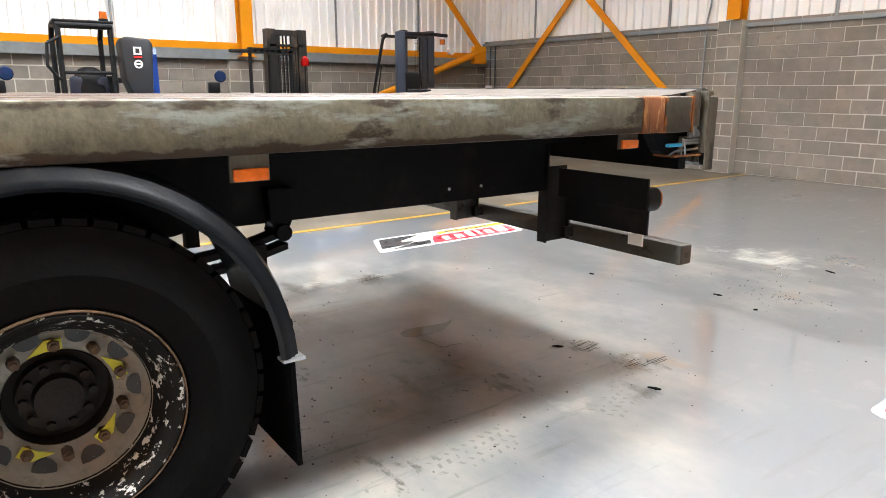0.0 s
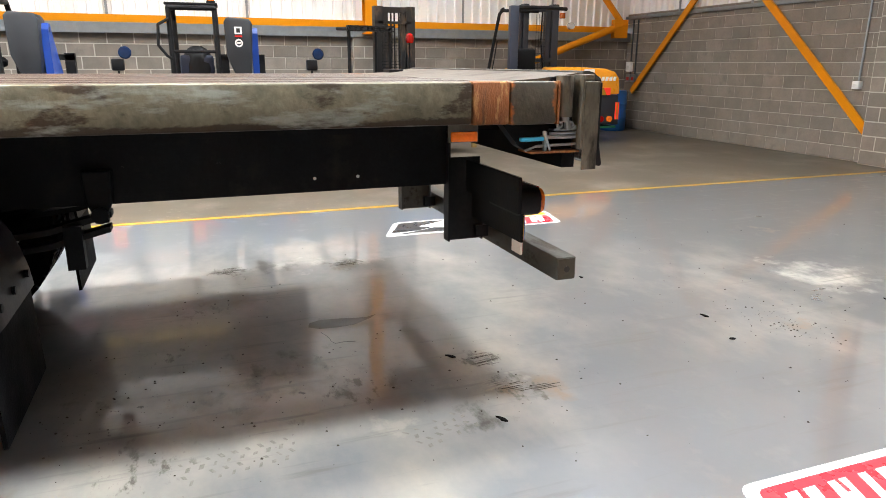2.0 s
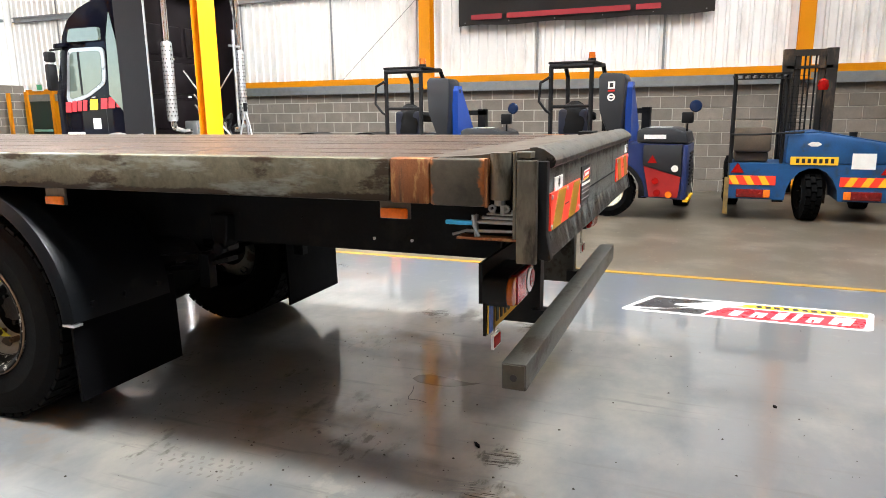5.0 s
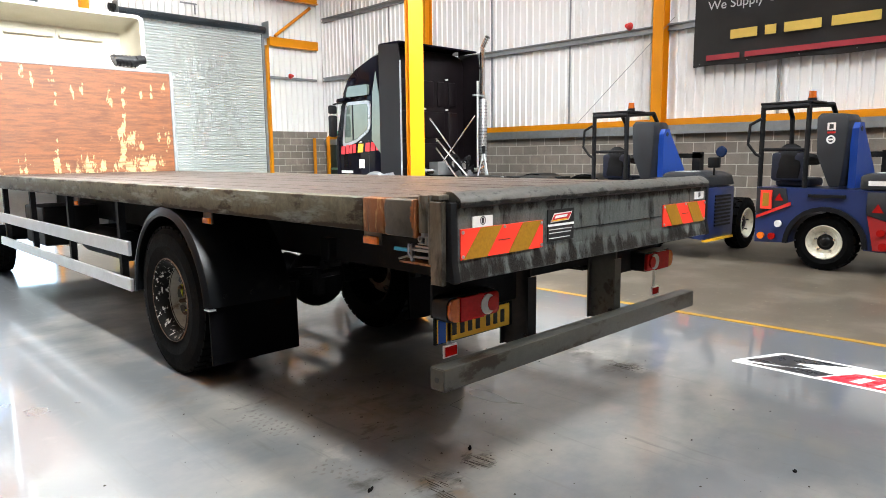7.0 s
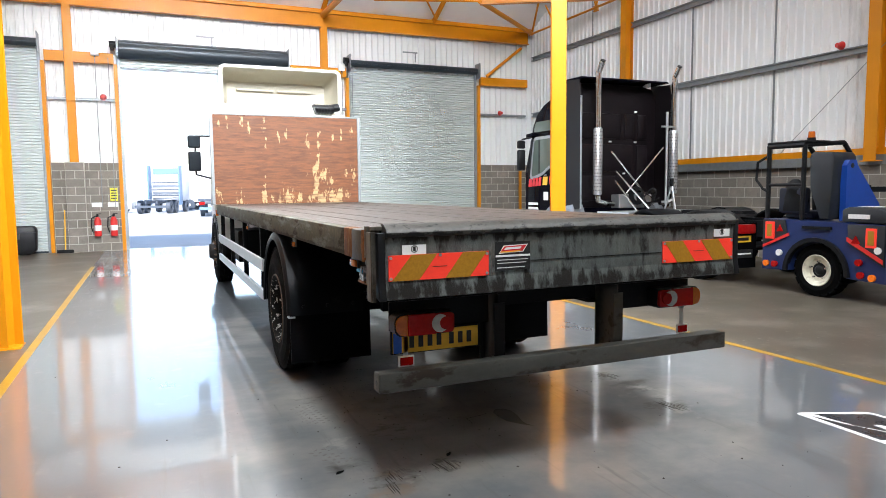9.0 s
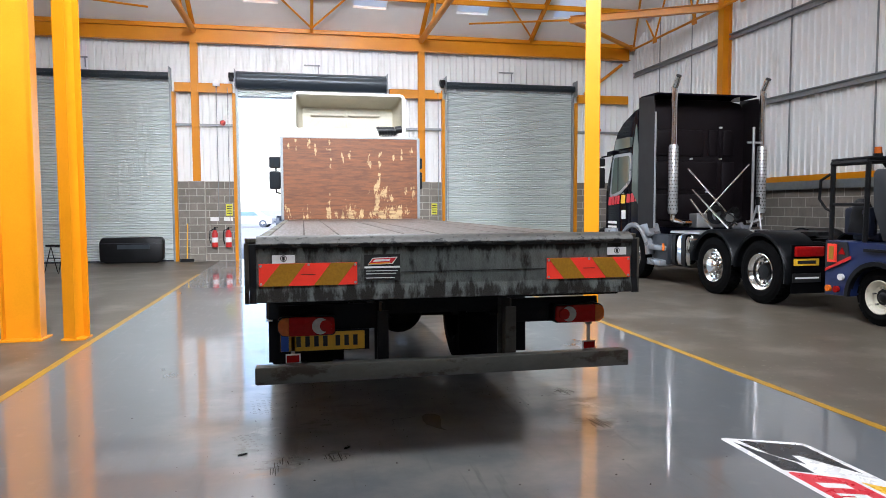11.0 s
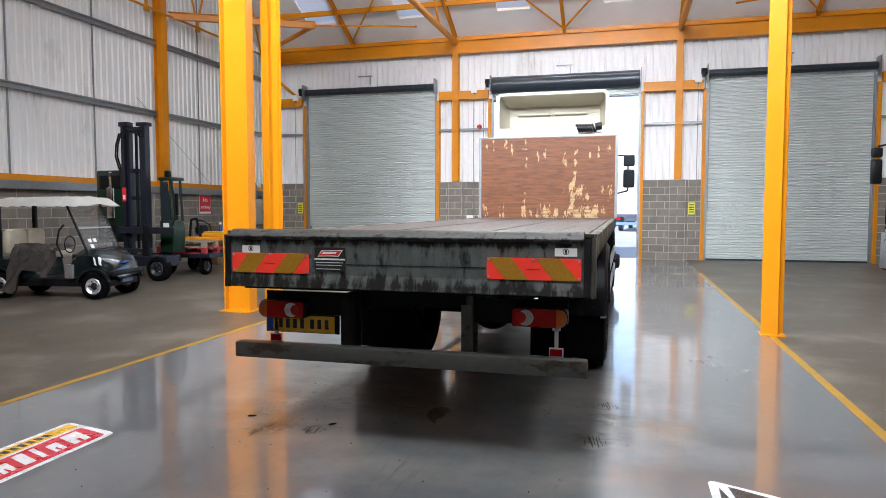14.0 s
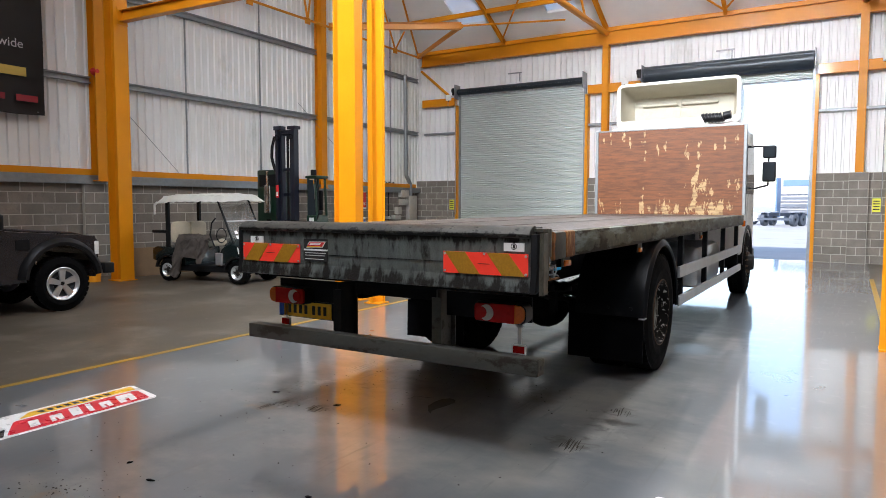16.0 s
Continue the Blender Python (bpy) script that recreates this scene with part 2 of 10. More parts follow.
def mesh_of(name, shape, mat, smooth=False):
    me = bpy.data.meshes.new(name)
    shape.bm.normal_update()
    shape.bm.to_mesh(me)
    shape.bm.free()
    me.materials.append(mat)
    if smooth:
        for p in me.polygons:
            p.use_smooth = True
        me.set_sharp_from_angle(angle=radians(38))
    return me


def part(name, shape, mat, parent, label="", smooth=False):
    """One mesh under a thing or a part."""
    ob = new(name, mesh_of(name, shape, mat, smooth))
    ob.parent = parent
    if label:
        tagged(ob, label)
    return ob


def thing(name, label, category, m=None, group="", kind=""):
    ob = new(name)
    ob.empty_display_size = 0.2
    if m is not None:
        ob.matrix_world = m
    return tagged(ob, label, category, group, kind)


def solid(name, shape, mat, label="", category="", kind="", group="", smooth=False):
    """A top-level thing of one mesh."""
    return tagged(new(name, mesh_of(name, shape, mat, smooth)), label, category, group, kind)


def text_mesh(words, size, mat, parent, m, name="lettering", label="", depth=0.002, align="CENTER"):
    cu = bpy.data.curves.new(name, "FONT")
    cu.body, cu.size, cu.align_x, cu.align_y, cu.extrude = words, size, align, "CENTER", depth
    tmp = bpy.data.objects.new("tmp", cu)
    scene.collection.objects.link(tmp)
    me = bpy.data.meshes.new_from_object(tmp)
    bpy.data.objects.remove(tmp)
    me.materials.clear()
    me.materials.append(mat)
    ob = new(name, me)
    ob.parent = parent
    ob.matrix_local = m
    if label:
        tagged(ob, label)
    return ob


# ---- floor and structure ----
def floor_material(name, base, rough, stain, layers=(), coat=0.0):
    """Sealed concrete; layers are (colour, noise scale, stretch, level, width, dulling, spots) with spots (x, y, radius, amount)."""
    m = material(name, base, rough, vary=0.04, scale=0.5, fine=25, bump=0.003, rough_vary=0.12)
    t = m.node_tree
    n, l = t.nodes, t.links
    b = n["Principled BSDF"]
    geo = n.new("ShaderNodeNewGeometry")
    color = b.inputs["Base Color"].links[0].from_socket
    shine = None
    for col, sc, st, lv, wd, dull, spots in layers:
        mp = n.new("ShaderNodeMapping")
        mp.inputs["Scale"].default_value = st
        l.new(geo.outputs["Position"], mp.inputs["Vector"])
        nz = n.new("ShaderNodeTexNoise")
        nz.inputs["Scale"].default_value, nz.inputs["Detail"].default_value, nz.inputs["Roughness"].default_value = sc, 8.0, 0.62
        l.new(mp.outputs[0], nz.inputs["Vector"])
        near = None
        for x, y, r, amount in spots:
            d = n.new("ShaderNodeVectorMath")
            d.operation = "DISTANCE"
            d.inputs[1].default_value = (x, y, 0)
            l.new(geo.outputs["Position"], d.inputs[0])
            g = n.new("ShaderNodeMapRange")
            g.inputs["From Min"].default_value, g.inputs["From Max"].default_value = r * 0.3, r
            g.inputs["To Min"].default_value, g.inputs["To Max"].default_value = amount, 0.0
            l.new(d.outputs["Value"], g.inputs["Value"])
            if near is None:
                near = g.outputs[0]
            else:
                mx = n.new("ShaderNodeMath")
                mx.operation = "MAXIMUM"
                l.new(near, mx.inputs[0])
                l.new(g.outputs[0], mx.inputs[1])
                near = mx.outputs[0]
        out = nz.outputs["Fac"]
        if near is not None:
            a = n.new("ShaderNodeMath")
            l.new(out, a.inputs[0])
            l.new(near, a.inputs[1])
            out = a.outputs[0]
        r2 = n.new("ShaderNodeMapRange")
        r2.inputs["From Min"].default_value, r2.inputs["From Max"].default_value = lv, lv + wd
        l.new(out, r2.inputs["Value"])
        if coat and near is not None:
            # on the painted lane the dirt and the painted brightening keep to their places
            gate = n.new("ShaderNodeMath")
            gate.operation, gate.use_clamp = "MULTIPLY", True
            gate.inputs[1].default_value = 16.0
            l.new(near, gate.inputs[0])
            l.new(gate.outputs[0], r2.inputs["To Max"])
        mix = n.new("ShaderNodeMix")
        mix.data_type = "RGBA"
        mix.inputs["B"].default_value = (*col, 1)
        l.new(r2.outputs[0], mix.inputs["Factor"])
        l.new(color, mix.inputs["A"])
        color = mix.outputs["Result"]
        k = n.new("ShaderNodeMapRange")
        k.inputs["To Min"].default_value, k.inputs["To Max"].default_value = 1.0, 1.0 - dull
        l.new(r2.outputs[0], k.inputs["Value"])
        if shine is None:
            shine = k.outputs[0]
        else:
            q = n.new("ShaderNodeMath")
            q.operation = "MULTIPLY"
            l.new(shine, q.inputs[0])
            l.new(k.outputs[0], q.inputs[1])
            shine = q.outputs[0]
    l.new(color, b.inputs["Base Color"])
    if coat:
        b.inputs["Coat IOR"].default_value = 1.65
        b.inputs["Coat Roughness"].default_value = 0.06
        b.inputs["Coat Weight"].default_value = coat
        if shine is not None:
            q = n.new("ShaderNodeMath")
            q.operation = "MULTIPLY"
            q.inputs[1].default_value = coat
            l.new(shine, q.inputs[0])
            l.new(q.outputs[0], b.inputs["Coat Weight"])
    return m


def ground_sheet(name, quads, mat, z, label, cat):
    s = Shape()
    for x0, x1, y0, y1 in quads:
        s.box(x0, x1, y0, y1, z - 0.02, z)
    return solid(name, s, mat, label, cat, "structure")


LANE_L, LANE_R = -3.42, 3.15
GREY_DIRT, BROWN_DIRT = (0.045, 0.04, 0.034), (0.12, 0.088, 0.058)
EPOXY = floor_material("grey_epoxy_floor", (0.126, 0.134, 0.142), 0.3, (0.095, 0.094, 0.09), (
    # pale dust, its colour lightened under the truck in place of missing light
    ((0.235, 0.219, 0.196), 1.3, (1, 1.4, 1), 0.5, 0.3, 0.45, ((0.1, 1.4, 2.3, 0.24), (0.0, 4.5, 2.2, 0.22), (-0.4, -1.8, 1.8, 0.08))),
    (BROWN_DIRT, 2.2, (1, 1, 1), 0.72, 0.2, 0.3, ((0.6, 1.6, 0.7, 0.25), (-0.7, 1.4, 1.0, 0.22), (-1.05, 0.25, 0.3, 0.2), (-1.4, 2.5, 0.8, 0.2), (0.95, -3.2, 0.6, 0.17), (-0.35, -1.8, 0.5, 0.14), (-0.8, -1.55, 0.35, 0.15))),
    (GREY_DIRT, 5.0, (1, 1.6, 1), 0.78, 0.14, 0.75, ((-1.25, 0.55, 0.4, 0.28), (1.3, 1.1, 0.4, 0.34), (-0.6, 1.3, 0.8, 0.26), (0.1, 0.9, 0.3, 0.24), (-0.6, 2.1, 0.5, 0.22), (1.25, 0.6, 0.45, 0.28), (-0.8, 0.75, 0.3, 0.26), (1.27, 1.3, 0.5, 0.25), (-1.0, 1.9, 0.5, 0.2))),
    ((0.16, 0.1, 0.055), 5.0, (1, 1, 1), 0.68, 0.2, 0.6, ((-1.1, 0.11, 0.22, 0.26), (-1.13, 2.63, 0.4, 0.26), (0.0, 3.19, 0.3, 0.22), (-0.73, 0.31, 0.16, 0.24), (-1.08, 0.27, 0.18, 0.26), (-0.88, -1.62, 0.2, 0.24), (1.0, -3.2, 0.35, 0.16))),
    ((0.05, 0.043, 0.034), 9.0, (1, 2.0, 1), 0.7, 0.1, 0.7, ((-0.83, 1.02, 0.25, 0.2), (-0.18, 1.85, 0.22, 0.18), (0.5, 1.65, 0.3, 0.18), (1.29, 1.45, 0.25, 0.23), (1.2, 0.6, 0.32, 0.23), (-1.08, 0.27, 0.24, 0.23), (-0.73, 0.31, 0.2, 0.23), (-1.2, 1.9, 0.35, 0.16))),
    ((0.22, 0.21, 0.19), 7.0, (1, 1, 1), 0.72, 0.12, 0.7, ((-1.17, 0.95, 0.22, 0.24), (1.28, 0.95, 0.4, 0.23), (1.22, 0.45, 0.3, 0.22), (-0.95, 0.38, 0.36, 0.22), (-1.2, 1.5, 0.3, 0.16))),
    ((0.03, 0.028, 0.026), 16.0, (1, 1, 1), 0.74, 0.03, 0.4, ((-0.6, 1.2, 0.9, 0.1), (-0.7, 2.0, 0.6, 0.12), (0.5, 1.5, 0.5, 0.09), (-0.8, 0.5, 0.6, 0.07))),
    ((0.34, 0.328, 0.3), 3.5, (1, 1, 1), 0.78, 0.2, 0.8, ((-0.2, -2.6, 0.62, 0.4), (0.2, -2.5, 0.3, 0.34), (-0.55, -2.5, 0.35, 0.34))),
    ((0.15, 0.152, 0.15), 6.0, (1, 1, 1), 0.58, 0.2, 0.25, ()),
    ((0.1, 0.1, 0.098), 2.5, (6, 0.5, 1), 0.57, 0.15, 0.3, ()),
), 1.0)
CONCRETE = floor_material("polished_concrete", (0.08, 0.066, 0.049), 0.42, (0.067, 0.054, 0.038), (
    (BROWN_DIRT, 0.9, (1, 1, 1), 0.6, 0.2, 0.3, ((-4.4, 4.6, 0.8, 0.12), (-4.5, 0.8, 0.8, 0.1), (5.5, 2.3, 1.2, 0.08))),
    (GREY_DIRT, 3.5, (1, 0.6, 1), 0.69, 0.1, 0.3, ((-5.4, 2.4, 1.0, 0.08), (-4.5, 0.75, 0.4, 0.14), (-5.5, 0.7, 0.3, 0.14), (5.6, 2.2, 0.9, 0.06))),
    ((0.17, 0.148, 0.118), 1.1, (1, 1, 1), 0.5, 0.25, 0.3, ()),
    ((0.05, 0.042, 0.033), 2.3, (1, 1, 1), 0.6, 0.16, 0.4, ()),
    ((0.2, 0.18, 0.15), 14.0, (1, 1, 1), 0.62, 0.12, 0.3, ()),
), 0.03)
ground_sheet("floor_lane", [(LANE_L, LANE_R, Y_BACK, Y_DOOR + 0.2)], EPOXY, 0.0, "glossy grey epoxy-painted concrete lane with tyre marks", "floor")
ground_sheet("floor_left", [(X_LEFT - 0.3, LANE_L, Y_BACK - 0.3, Y_DOOR + 0.2)], CONCRETE, 0.0, "worn bare concrete floor, slightly polished and stained", "floor")
ground_sheet("floor_right", [(LANE_R, X_RIGHT + 0.3, Y_BACK - 0.3, Y_DOOR + 0.2)], CONCRETE, 0.0, "worn bare concrete floor, slightly polished and stained", "floor")
for side, x in (("left", LANE_L), ("right", LANE_R)):
    solid("floor_line_" + side, Shape().box(x - 0.04, x + 0.04, Y_BACK + 0.1, Y_DOOR - 4.5, 0.0, 0.003), LINE_YELLOW, "yellow painted lane line on the floor", "floor marking", "structure")


def i_beam(s, a, b, depth, width, flange=0.016, web=0.012, up=(0, 0, 1)):
    """An I-section between a and b; depth lies along up."""
    a, b = Vector(a), Vector(b)
    d = (b - a).normalized()
    u = Vector(up)
    u = (u - d * u.dot(d)).normalized()
    w = d.cross(u)
    m = Matrix((w, u, d)).transposed().to_4x4()
    m.translation = a
    length = (b - a).length
    s.box(-width / 2, width / 2, depth / 2 - flange, depth / 2, 0, length, m=m)
    s.box(-width / 2, width / 2, -depth / 2, -depth / 2 + flange, 0, length, m=m)
    s.box(-web / 2, web / 2, -depth / 2 + flange, depth / 2 - flange, 0, length, m=m)
    return s


def cladding(name, origin, along, length, z0, z1, holes=(), pitch=0.2):
    """Ribbed white sheets standing on a line; holes are (from, to, bottom, top) along it."""
    s = Shape()
    ax = Vector(along)
    nrm = Vector((0, 0, 1)).cross(ax)
    cuts = sorted({0.0, length, *[h[0] for h in holes], *[h[1] for h in holes]})
    o = Vector(origin)
    for c0, c1 in zip(cuts, cuts[1:]):
        mid = (c0 + c1) / 2
        spans = [(z0, z1)]
        for h in holes:
            if h[0] < mid < h[1]:
                spans = [q for a, b in spans for q in ((a, min(b, h[2])), (max(a, h[3]), b)) if q[1] - q[0] > 0.02]
        k = max(1, round((c1 - c0) / pitch))
        step = (c1 - c0) / k
        prof = []
        for i in range(k):
            p = c0 + i * step
            prof += [(p, 0), (p + step * 0.6, 0), (p + step * 0.68, 0.042), (p + step * 0.92, 0.042)]
        prof.append((c1, 0))
        for a, b in spans:
            lo = [s.bm.verts.new(o + ax * u + nrm * v + Vector((0, 0, a))) for u, v in prof]
            hi = [s.bm.verts.new(o + ax * u + nrm * v + Vector((0, 0, b))) for u, v in prof]
            for i in range(len(prof) - 1):
                s.bm.faces.new((lo[i], lo[i + 1], hi[i + 1], hi[i]))
    return solid(name, s, WHITE_SHEET, "white ribbed steel cladding sheets", "wall", "structure")


def gable(name, x, nrm):
    """The ribbed cladding of a side wall under the two roof slopes, as one ribbed sheet."""
    s = Shape()
    k = round((Y_DOOR - Y_BACK) / 0.2)
    step = (Y_DOOR - Y_BACK) / k
    prof = []
    for i in range(k):
        p = Y_BACK + i * step
        prof += [(p, 0), (p + step * 0.6, 0), (p + step * 0.68, 0.042), (p + step * 0.92, 0.042)]
    prof.append((Y_DOOR, 0))
    lo = [s.bm.verts.new((x + nrm * v, u, 2.3)) for u, v in prof]
    hi = [s.bm.verts.new((x + nrm * v, u, roof_z(u) + 0.1)) for u, v in prof]
    for i in range(len(prof) - 1):
        s.bm.faces.new((lo[i], lo[i + 1], hi[i + 1], hi[i]))
    return solid(name, s, WHITE_SHEET, "white ribbed steel cladding sheets with grey joint strips", "wall", "structure")


DOORS = ((-9.4, -4.75), (-2.82, 1.74), (3.7, 8.1))
cladding("wall_north", (X_LEFT, Y_DOOR, 0), (1, 0, 0), X_RIGHT - X_LEFT, 2.43, EAVE + 0.1,
         [(a - X_LEFT, b - X_LEFT, 0, 5.42) for a, b in DOORS])
cladding("wall_south", (X_RIGHT, Y_BACK, 0), (-1, 0, 0), X_RIGHT - X_LEFT, 2.54, EAVE + 0.1)
gable("wall_east", X_RIGHT, -1)
gable("wall_west", X_LEFT, 1)

# roof slopes with rooflight openings
for side, (ya, yb, la, lb) in enumerate(((Y_DOOR + 0.1, RIDGE_Y, 16.75, 7.2), (RIDGE_Y, Y_BACK - 0.1, 2.4, -6.5))):
    s = Shape()
    cuts = [X_LEFT - 0.1] + [c for x in SKYLIGHTS for c in (x - 0.5, x + 0.5)] + [X_RIGHT + 0.1]
    for i, (x0, x1) in enumerate(zip(cuts, cuts[1:])):
        for p, q in (((ya, yb),) if i % 2 == 0 else ((ya, la), (lb, yb))):
            zs = [EAVE + 0.05 + SLOPE * ((Y_DOOR - v) if side == 0 else (v - Y_BACK)) for v in (p, q)]
            s.prism([(p, zs[0]), (q, zs[1]), (q, zs[1] + 0.08), (p, zs[0] + 0.08)], "x", x0, x1)
    solid("ceiling_north" if side == 0 else "ceiling_south", s, CEILING, "pale grey lined pitched roof with rooflight openings", "ceiling", "structure")

# ---- rooflight panes above the openings ----
PANE = material("translucent_rooflight_sheet", (0.85, 0.87, 0.9), 0.5, vary=0.03, bump=0)
PANE.node_tree.nodes["Principled BSDF"].inputs["Transmission Weight"].default_value = 0.5
for x in SKYLIGHTS:
    for ya, yb in ((17.1, 6.9), (2.7, -6.8)):
        za, zb = roof_z(ya) + 0.16, roof_z(yb) + 0.16
        s = Shape().prism([(ya, za), (yb, zb), (yb, zb + 0.01), (ya, za + 0.01)], "x", x - 0.7, x + 0.7)
        solid("rooflight", s, PANE, "translucent white rooflight sheet", "rooflight", "structure")

# ---- steel frame ----
def steel(name, s, label, mat=None):
    return solid(name, s, mat or ORANGE, label, "steelwork", "structure")


EAST_Y, WEST_Y = (-1.93, 5.22, 12.4), (-1.97, 5.08, 12.15)
for x, sgn in ((X_RIGHT, -1), (X_LEFT, 1)):
    COL_Y = EAST_Y if sgn < 0 else WEST_Y
    for y in COL_Y:
        s = Shape()
        i_beam(s, (x + sgn * 0.17, y, 2.06), (x + sgn * 0.17, y, roof_z(y)), 0.26, 0.24, up=(1, 0, 0))
        s.box(x + sgn * 0.17 - 0.16, x + sgn * 0.17 + 0.16, y - 0.16, y + 0.16, 2.04, 2.06)
        steel("wall_column", s, "orange steel wall column standing on the block wall")
    for y in (Y_BACK + 0.2, Y_DOOR - 0.2):
        steel("corner_column", i_beam(Shape(), (x + sgn * 0.22, y, 0), (x + sgn * 0.22, y, EAVE), 0.24, 0.24), "orange steel corner column")
    # rail on the block wall, flashing under it, grey girts
    xa, xb = (x - 0.14, x - 0.02) if sgn < 0 else (x + 0.02, x + 0.14)
    steel("wall_rail", Shape().box(xa, xb, Y_BACK + 0.35, Y_DOOR - 0.35, 2.17, 2.3), "orange steel rail along the top of the block wall")
    steel("flashing", Shape().box(xa - 0.01, xb + 0.01, Y_BACK + 0.05, Y_DOOR - 0.05, 1.985, 2.168), "grey steel flashing above the block wall", GALV)
    for z in (4.17, 6.1):
        s = Shape()
        for ya, yb in zip((Y_BACK + 0.05, *COL_Y), (*COL_Y, Y_DOOR - 0.05)):
            lo, hi = ya + 0.13, yb - 0.13
            s.box(xa + 0.0, xb, lo, hi, z - 0.07, z - 0.045)
            s.box(xa + 0.0, xb, lo, hi, z + 0.045, z + 0.07)
            s.box(xa + 0.05, xa + 0.07, lo, hi, z - 0.045, z + 0.045)
        steel("girt", s, "grey galvanised girt along the cladding", GALV)
    # joint strips of the cladding
    s = Shape()
    for ya, yb in zip((Y_BACK, *COL_Y), (*COL_Y, Y_DOOR)):
        for f in (0.33, 0.67):
            y = ya + (yb - ya) * f
            for za, zb in ((2.3, 4.09), (4.25, 6.02), (6.18, roof_z(y))):
                s.box(x + sgn * 0.032, x + sgn * 0.045, y - 0.022, y + 0.022, za, zb)
    steel("joint_strip", s, "grey joint strips on the cladding", GALV)
    # gable truss bottom chord with its webs
    s = Shape()
    xc = x + sgn * 0.3
    s.tube((xc, Y_DOOR - 0.3, EAVE - 0.15), (xc, RIDGE_Y + 0.5, EAVE - 0.15), 0.035)
    s.tube((xc, Y_BACK + 0.3, EAVE - 0.15), (xc, RIDGE_Y - 0.5, EAVE - 0.15), 0.035)
    for k in range(5):
        y = Y_DOOR - 1.9 - 2.2 * k
        s.tube((xc, y, EAVE - 0.15), (xc, y + 0.55, roof_z(y + 0.55) - 0.1), 0.03, seg=8)
        s.tube((xc, y, EAVE - 0.15), (xc, y - 0.75, roof_z(y - 0.75) - 0.1), 0.03, seg=8)
        s.box(xc - 0.02, xc + 0.02, y - 0.1, y + 0.1, EAVE - 0.27, EAVE - 0.1)
    steel("gable_truss", s, "orange tubular truss along the side wall")

# trusses across the hall with bottom chords, rafters and purlins
for x in (-4.03, 2.88):
    s = Shape()
    s.tube((x, Y_DOOR - 0.25, EAVE - 0.12), (x, Y_BACK + 0.25, EAVE - 0.12), 0.09, seg=14)
    i_beam(s, (x, Y_DOOR - 0.2, roof_z(Y_DOOR - 0.2) - 0.1), (x, RIDGE_Y, roof_z(RIDGE_Y) - 0.1), 0.16, 0.1)
    i_beam(s, (x, Y_BACK + 0.2, roof_z(Y_BACK + 0.2) - 0.1), (x, RIDGE_Y, roof_z(RIDGE_Y) - 0.1), 0.16, 0.1)
    for k in range(4):
        for sg, y0 in ((-1, Y_DOOR), (1, Y_BACK)):
            y = y0 + sg * (2.2 + 2.9 * k)
            s.tube((x, y, EAVE - 0.12), (x, y + sg * 1.4, roof_z(y + sg * 1.4) - 0.2), 0.035, seg=8)
    steel("roof_truss", s, "orange steel roof truss with a tubular bottom chord")
for x in (-7.6, -0.55, 6.55):
    s = Shape()
    for ya in (Y_DOOR - 0.15, Y_BACK + 0.15):
        i_beam(s, (x, ya, roof_z(ya) - 0.08), (x, RIDGE_Y, roof_z(RIDGE_Y) - 0.08), 0.14, 0.09)
    steel("rafter", s, "orange steel rafter under the roof lining")
for k in range(9):
    for sg, y0 in ((-1, Y_DOOR), (1, Y_BACK)):
        y = y0 + sg * (0.12 + 1.46 * k)
        z = roof_z(y)
        s = Shape().box(X_LEFT + 0.05, X_RIGHT - 0.05, y - 0.035, y + 0.035, z - 0.13, z + 0.02)
        steel("purlin", s, "orange steel purlin under the roof lining")
# thin roof bracing rods
s = Shape()
for xa, xb in ((-4.03, -7.6), (-4.03, -0.55), (2.88, -0.55), (2.88, 6.55)):
    s.tube((xa, Y_DOOR - 4.6, roof_z(Y_DOOR - 4.6) - 0.18), (xb, Y_DOOR - 0.4, roof_z(Y_DOOR - 0.4) - 0.15), 0.03, seg=8)
steel("roof_bracing", s, "thin orange roof bracing bars")

# eave beams on both long walls
for y, nm in ((Y_DOOR - 0.2, "eave_beam"), (Y_BACK + 0.2, "eave_beam")):
    steel(nm, i_beam(Shape(), (X_LEFT + 0.3, y, 6.78), (X_RIGHT - 0.3, y, 6.78), 0.42, 0.2), "deep orange eave beam above the doors")
# corner plan bracing
for x, sgn in ((X_LEFT + 0.2, 1), (X_RIGHT - 0.2, -1)):
    nx, ny = x + sgn * 3.5, 14.5
    s = Shape()
    i_beam(s, (x, 12.5, 6.95), (nx, ny, 6.95), 0.2, 0.16)
    s.tube((x, Y_DOOR - 0.3, EAVE - 0.1), (nx, ny, 6.95), 0.07)
    s.tube((x, Y_DOOR - 0.3, EAVE - 0.1), (x + sgn * 1.2, ny, roof_z(ny) - 0.15), 0.035)
    s.tube((nx, ny, 6.95), (nx + sgn * 2.4, Y_DOOR - 0.9, roof_z(Y_DOOR - 0.9) - 0.15), 0.03)
    steel("corner_bracing", s, "orange steel bracing in the corner under the roof")
    # tie from the side wall to the inner row
    if sgn > 0:
        s = Shape()
        i_beam(s, (-10.0, 4.82, 0.0), (-10.0, 4.82, roof_z(4.82)), 0.34, 0.3, 0.02, 0.014, up=(1, 0, 0))
        s.box(-10.21, -9.79, 4.63, 5.01, 0.0, 0.02)
        s.box(-9.827, -9.807, 4.74, 4.96, 5.1, 5.45)
        i_beam(s, (-9.82, 4.85, 5.28), (-4.4, 5.08, 5.28), 0.22, 0.16)
        steel("tie_frame", s, "orange steel column and tie beam beside the wall")

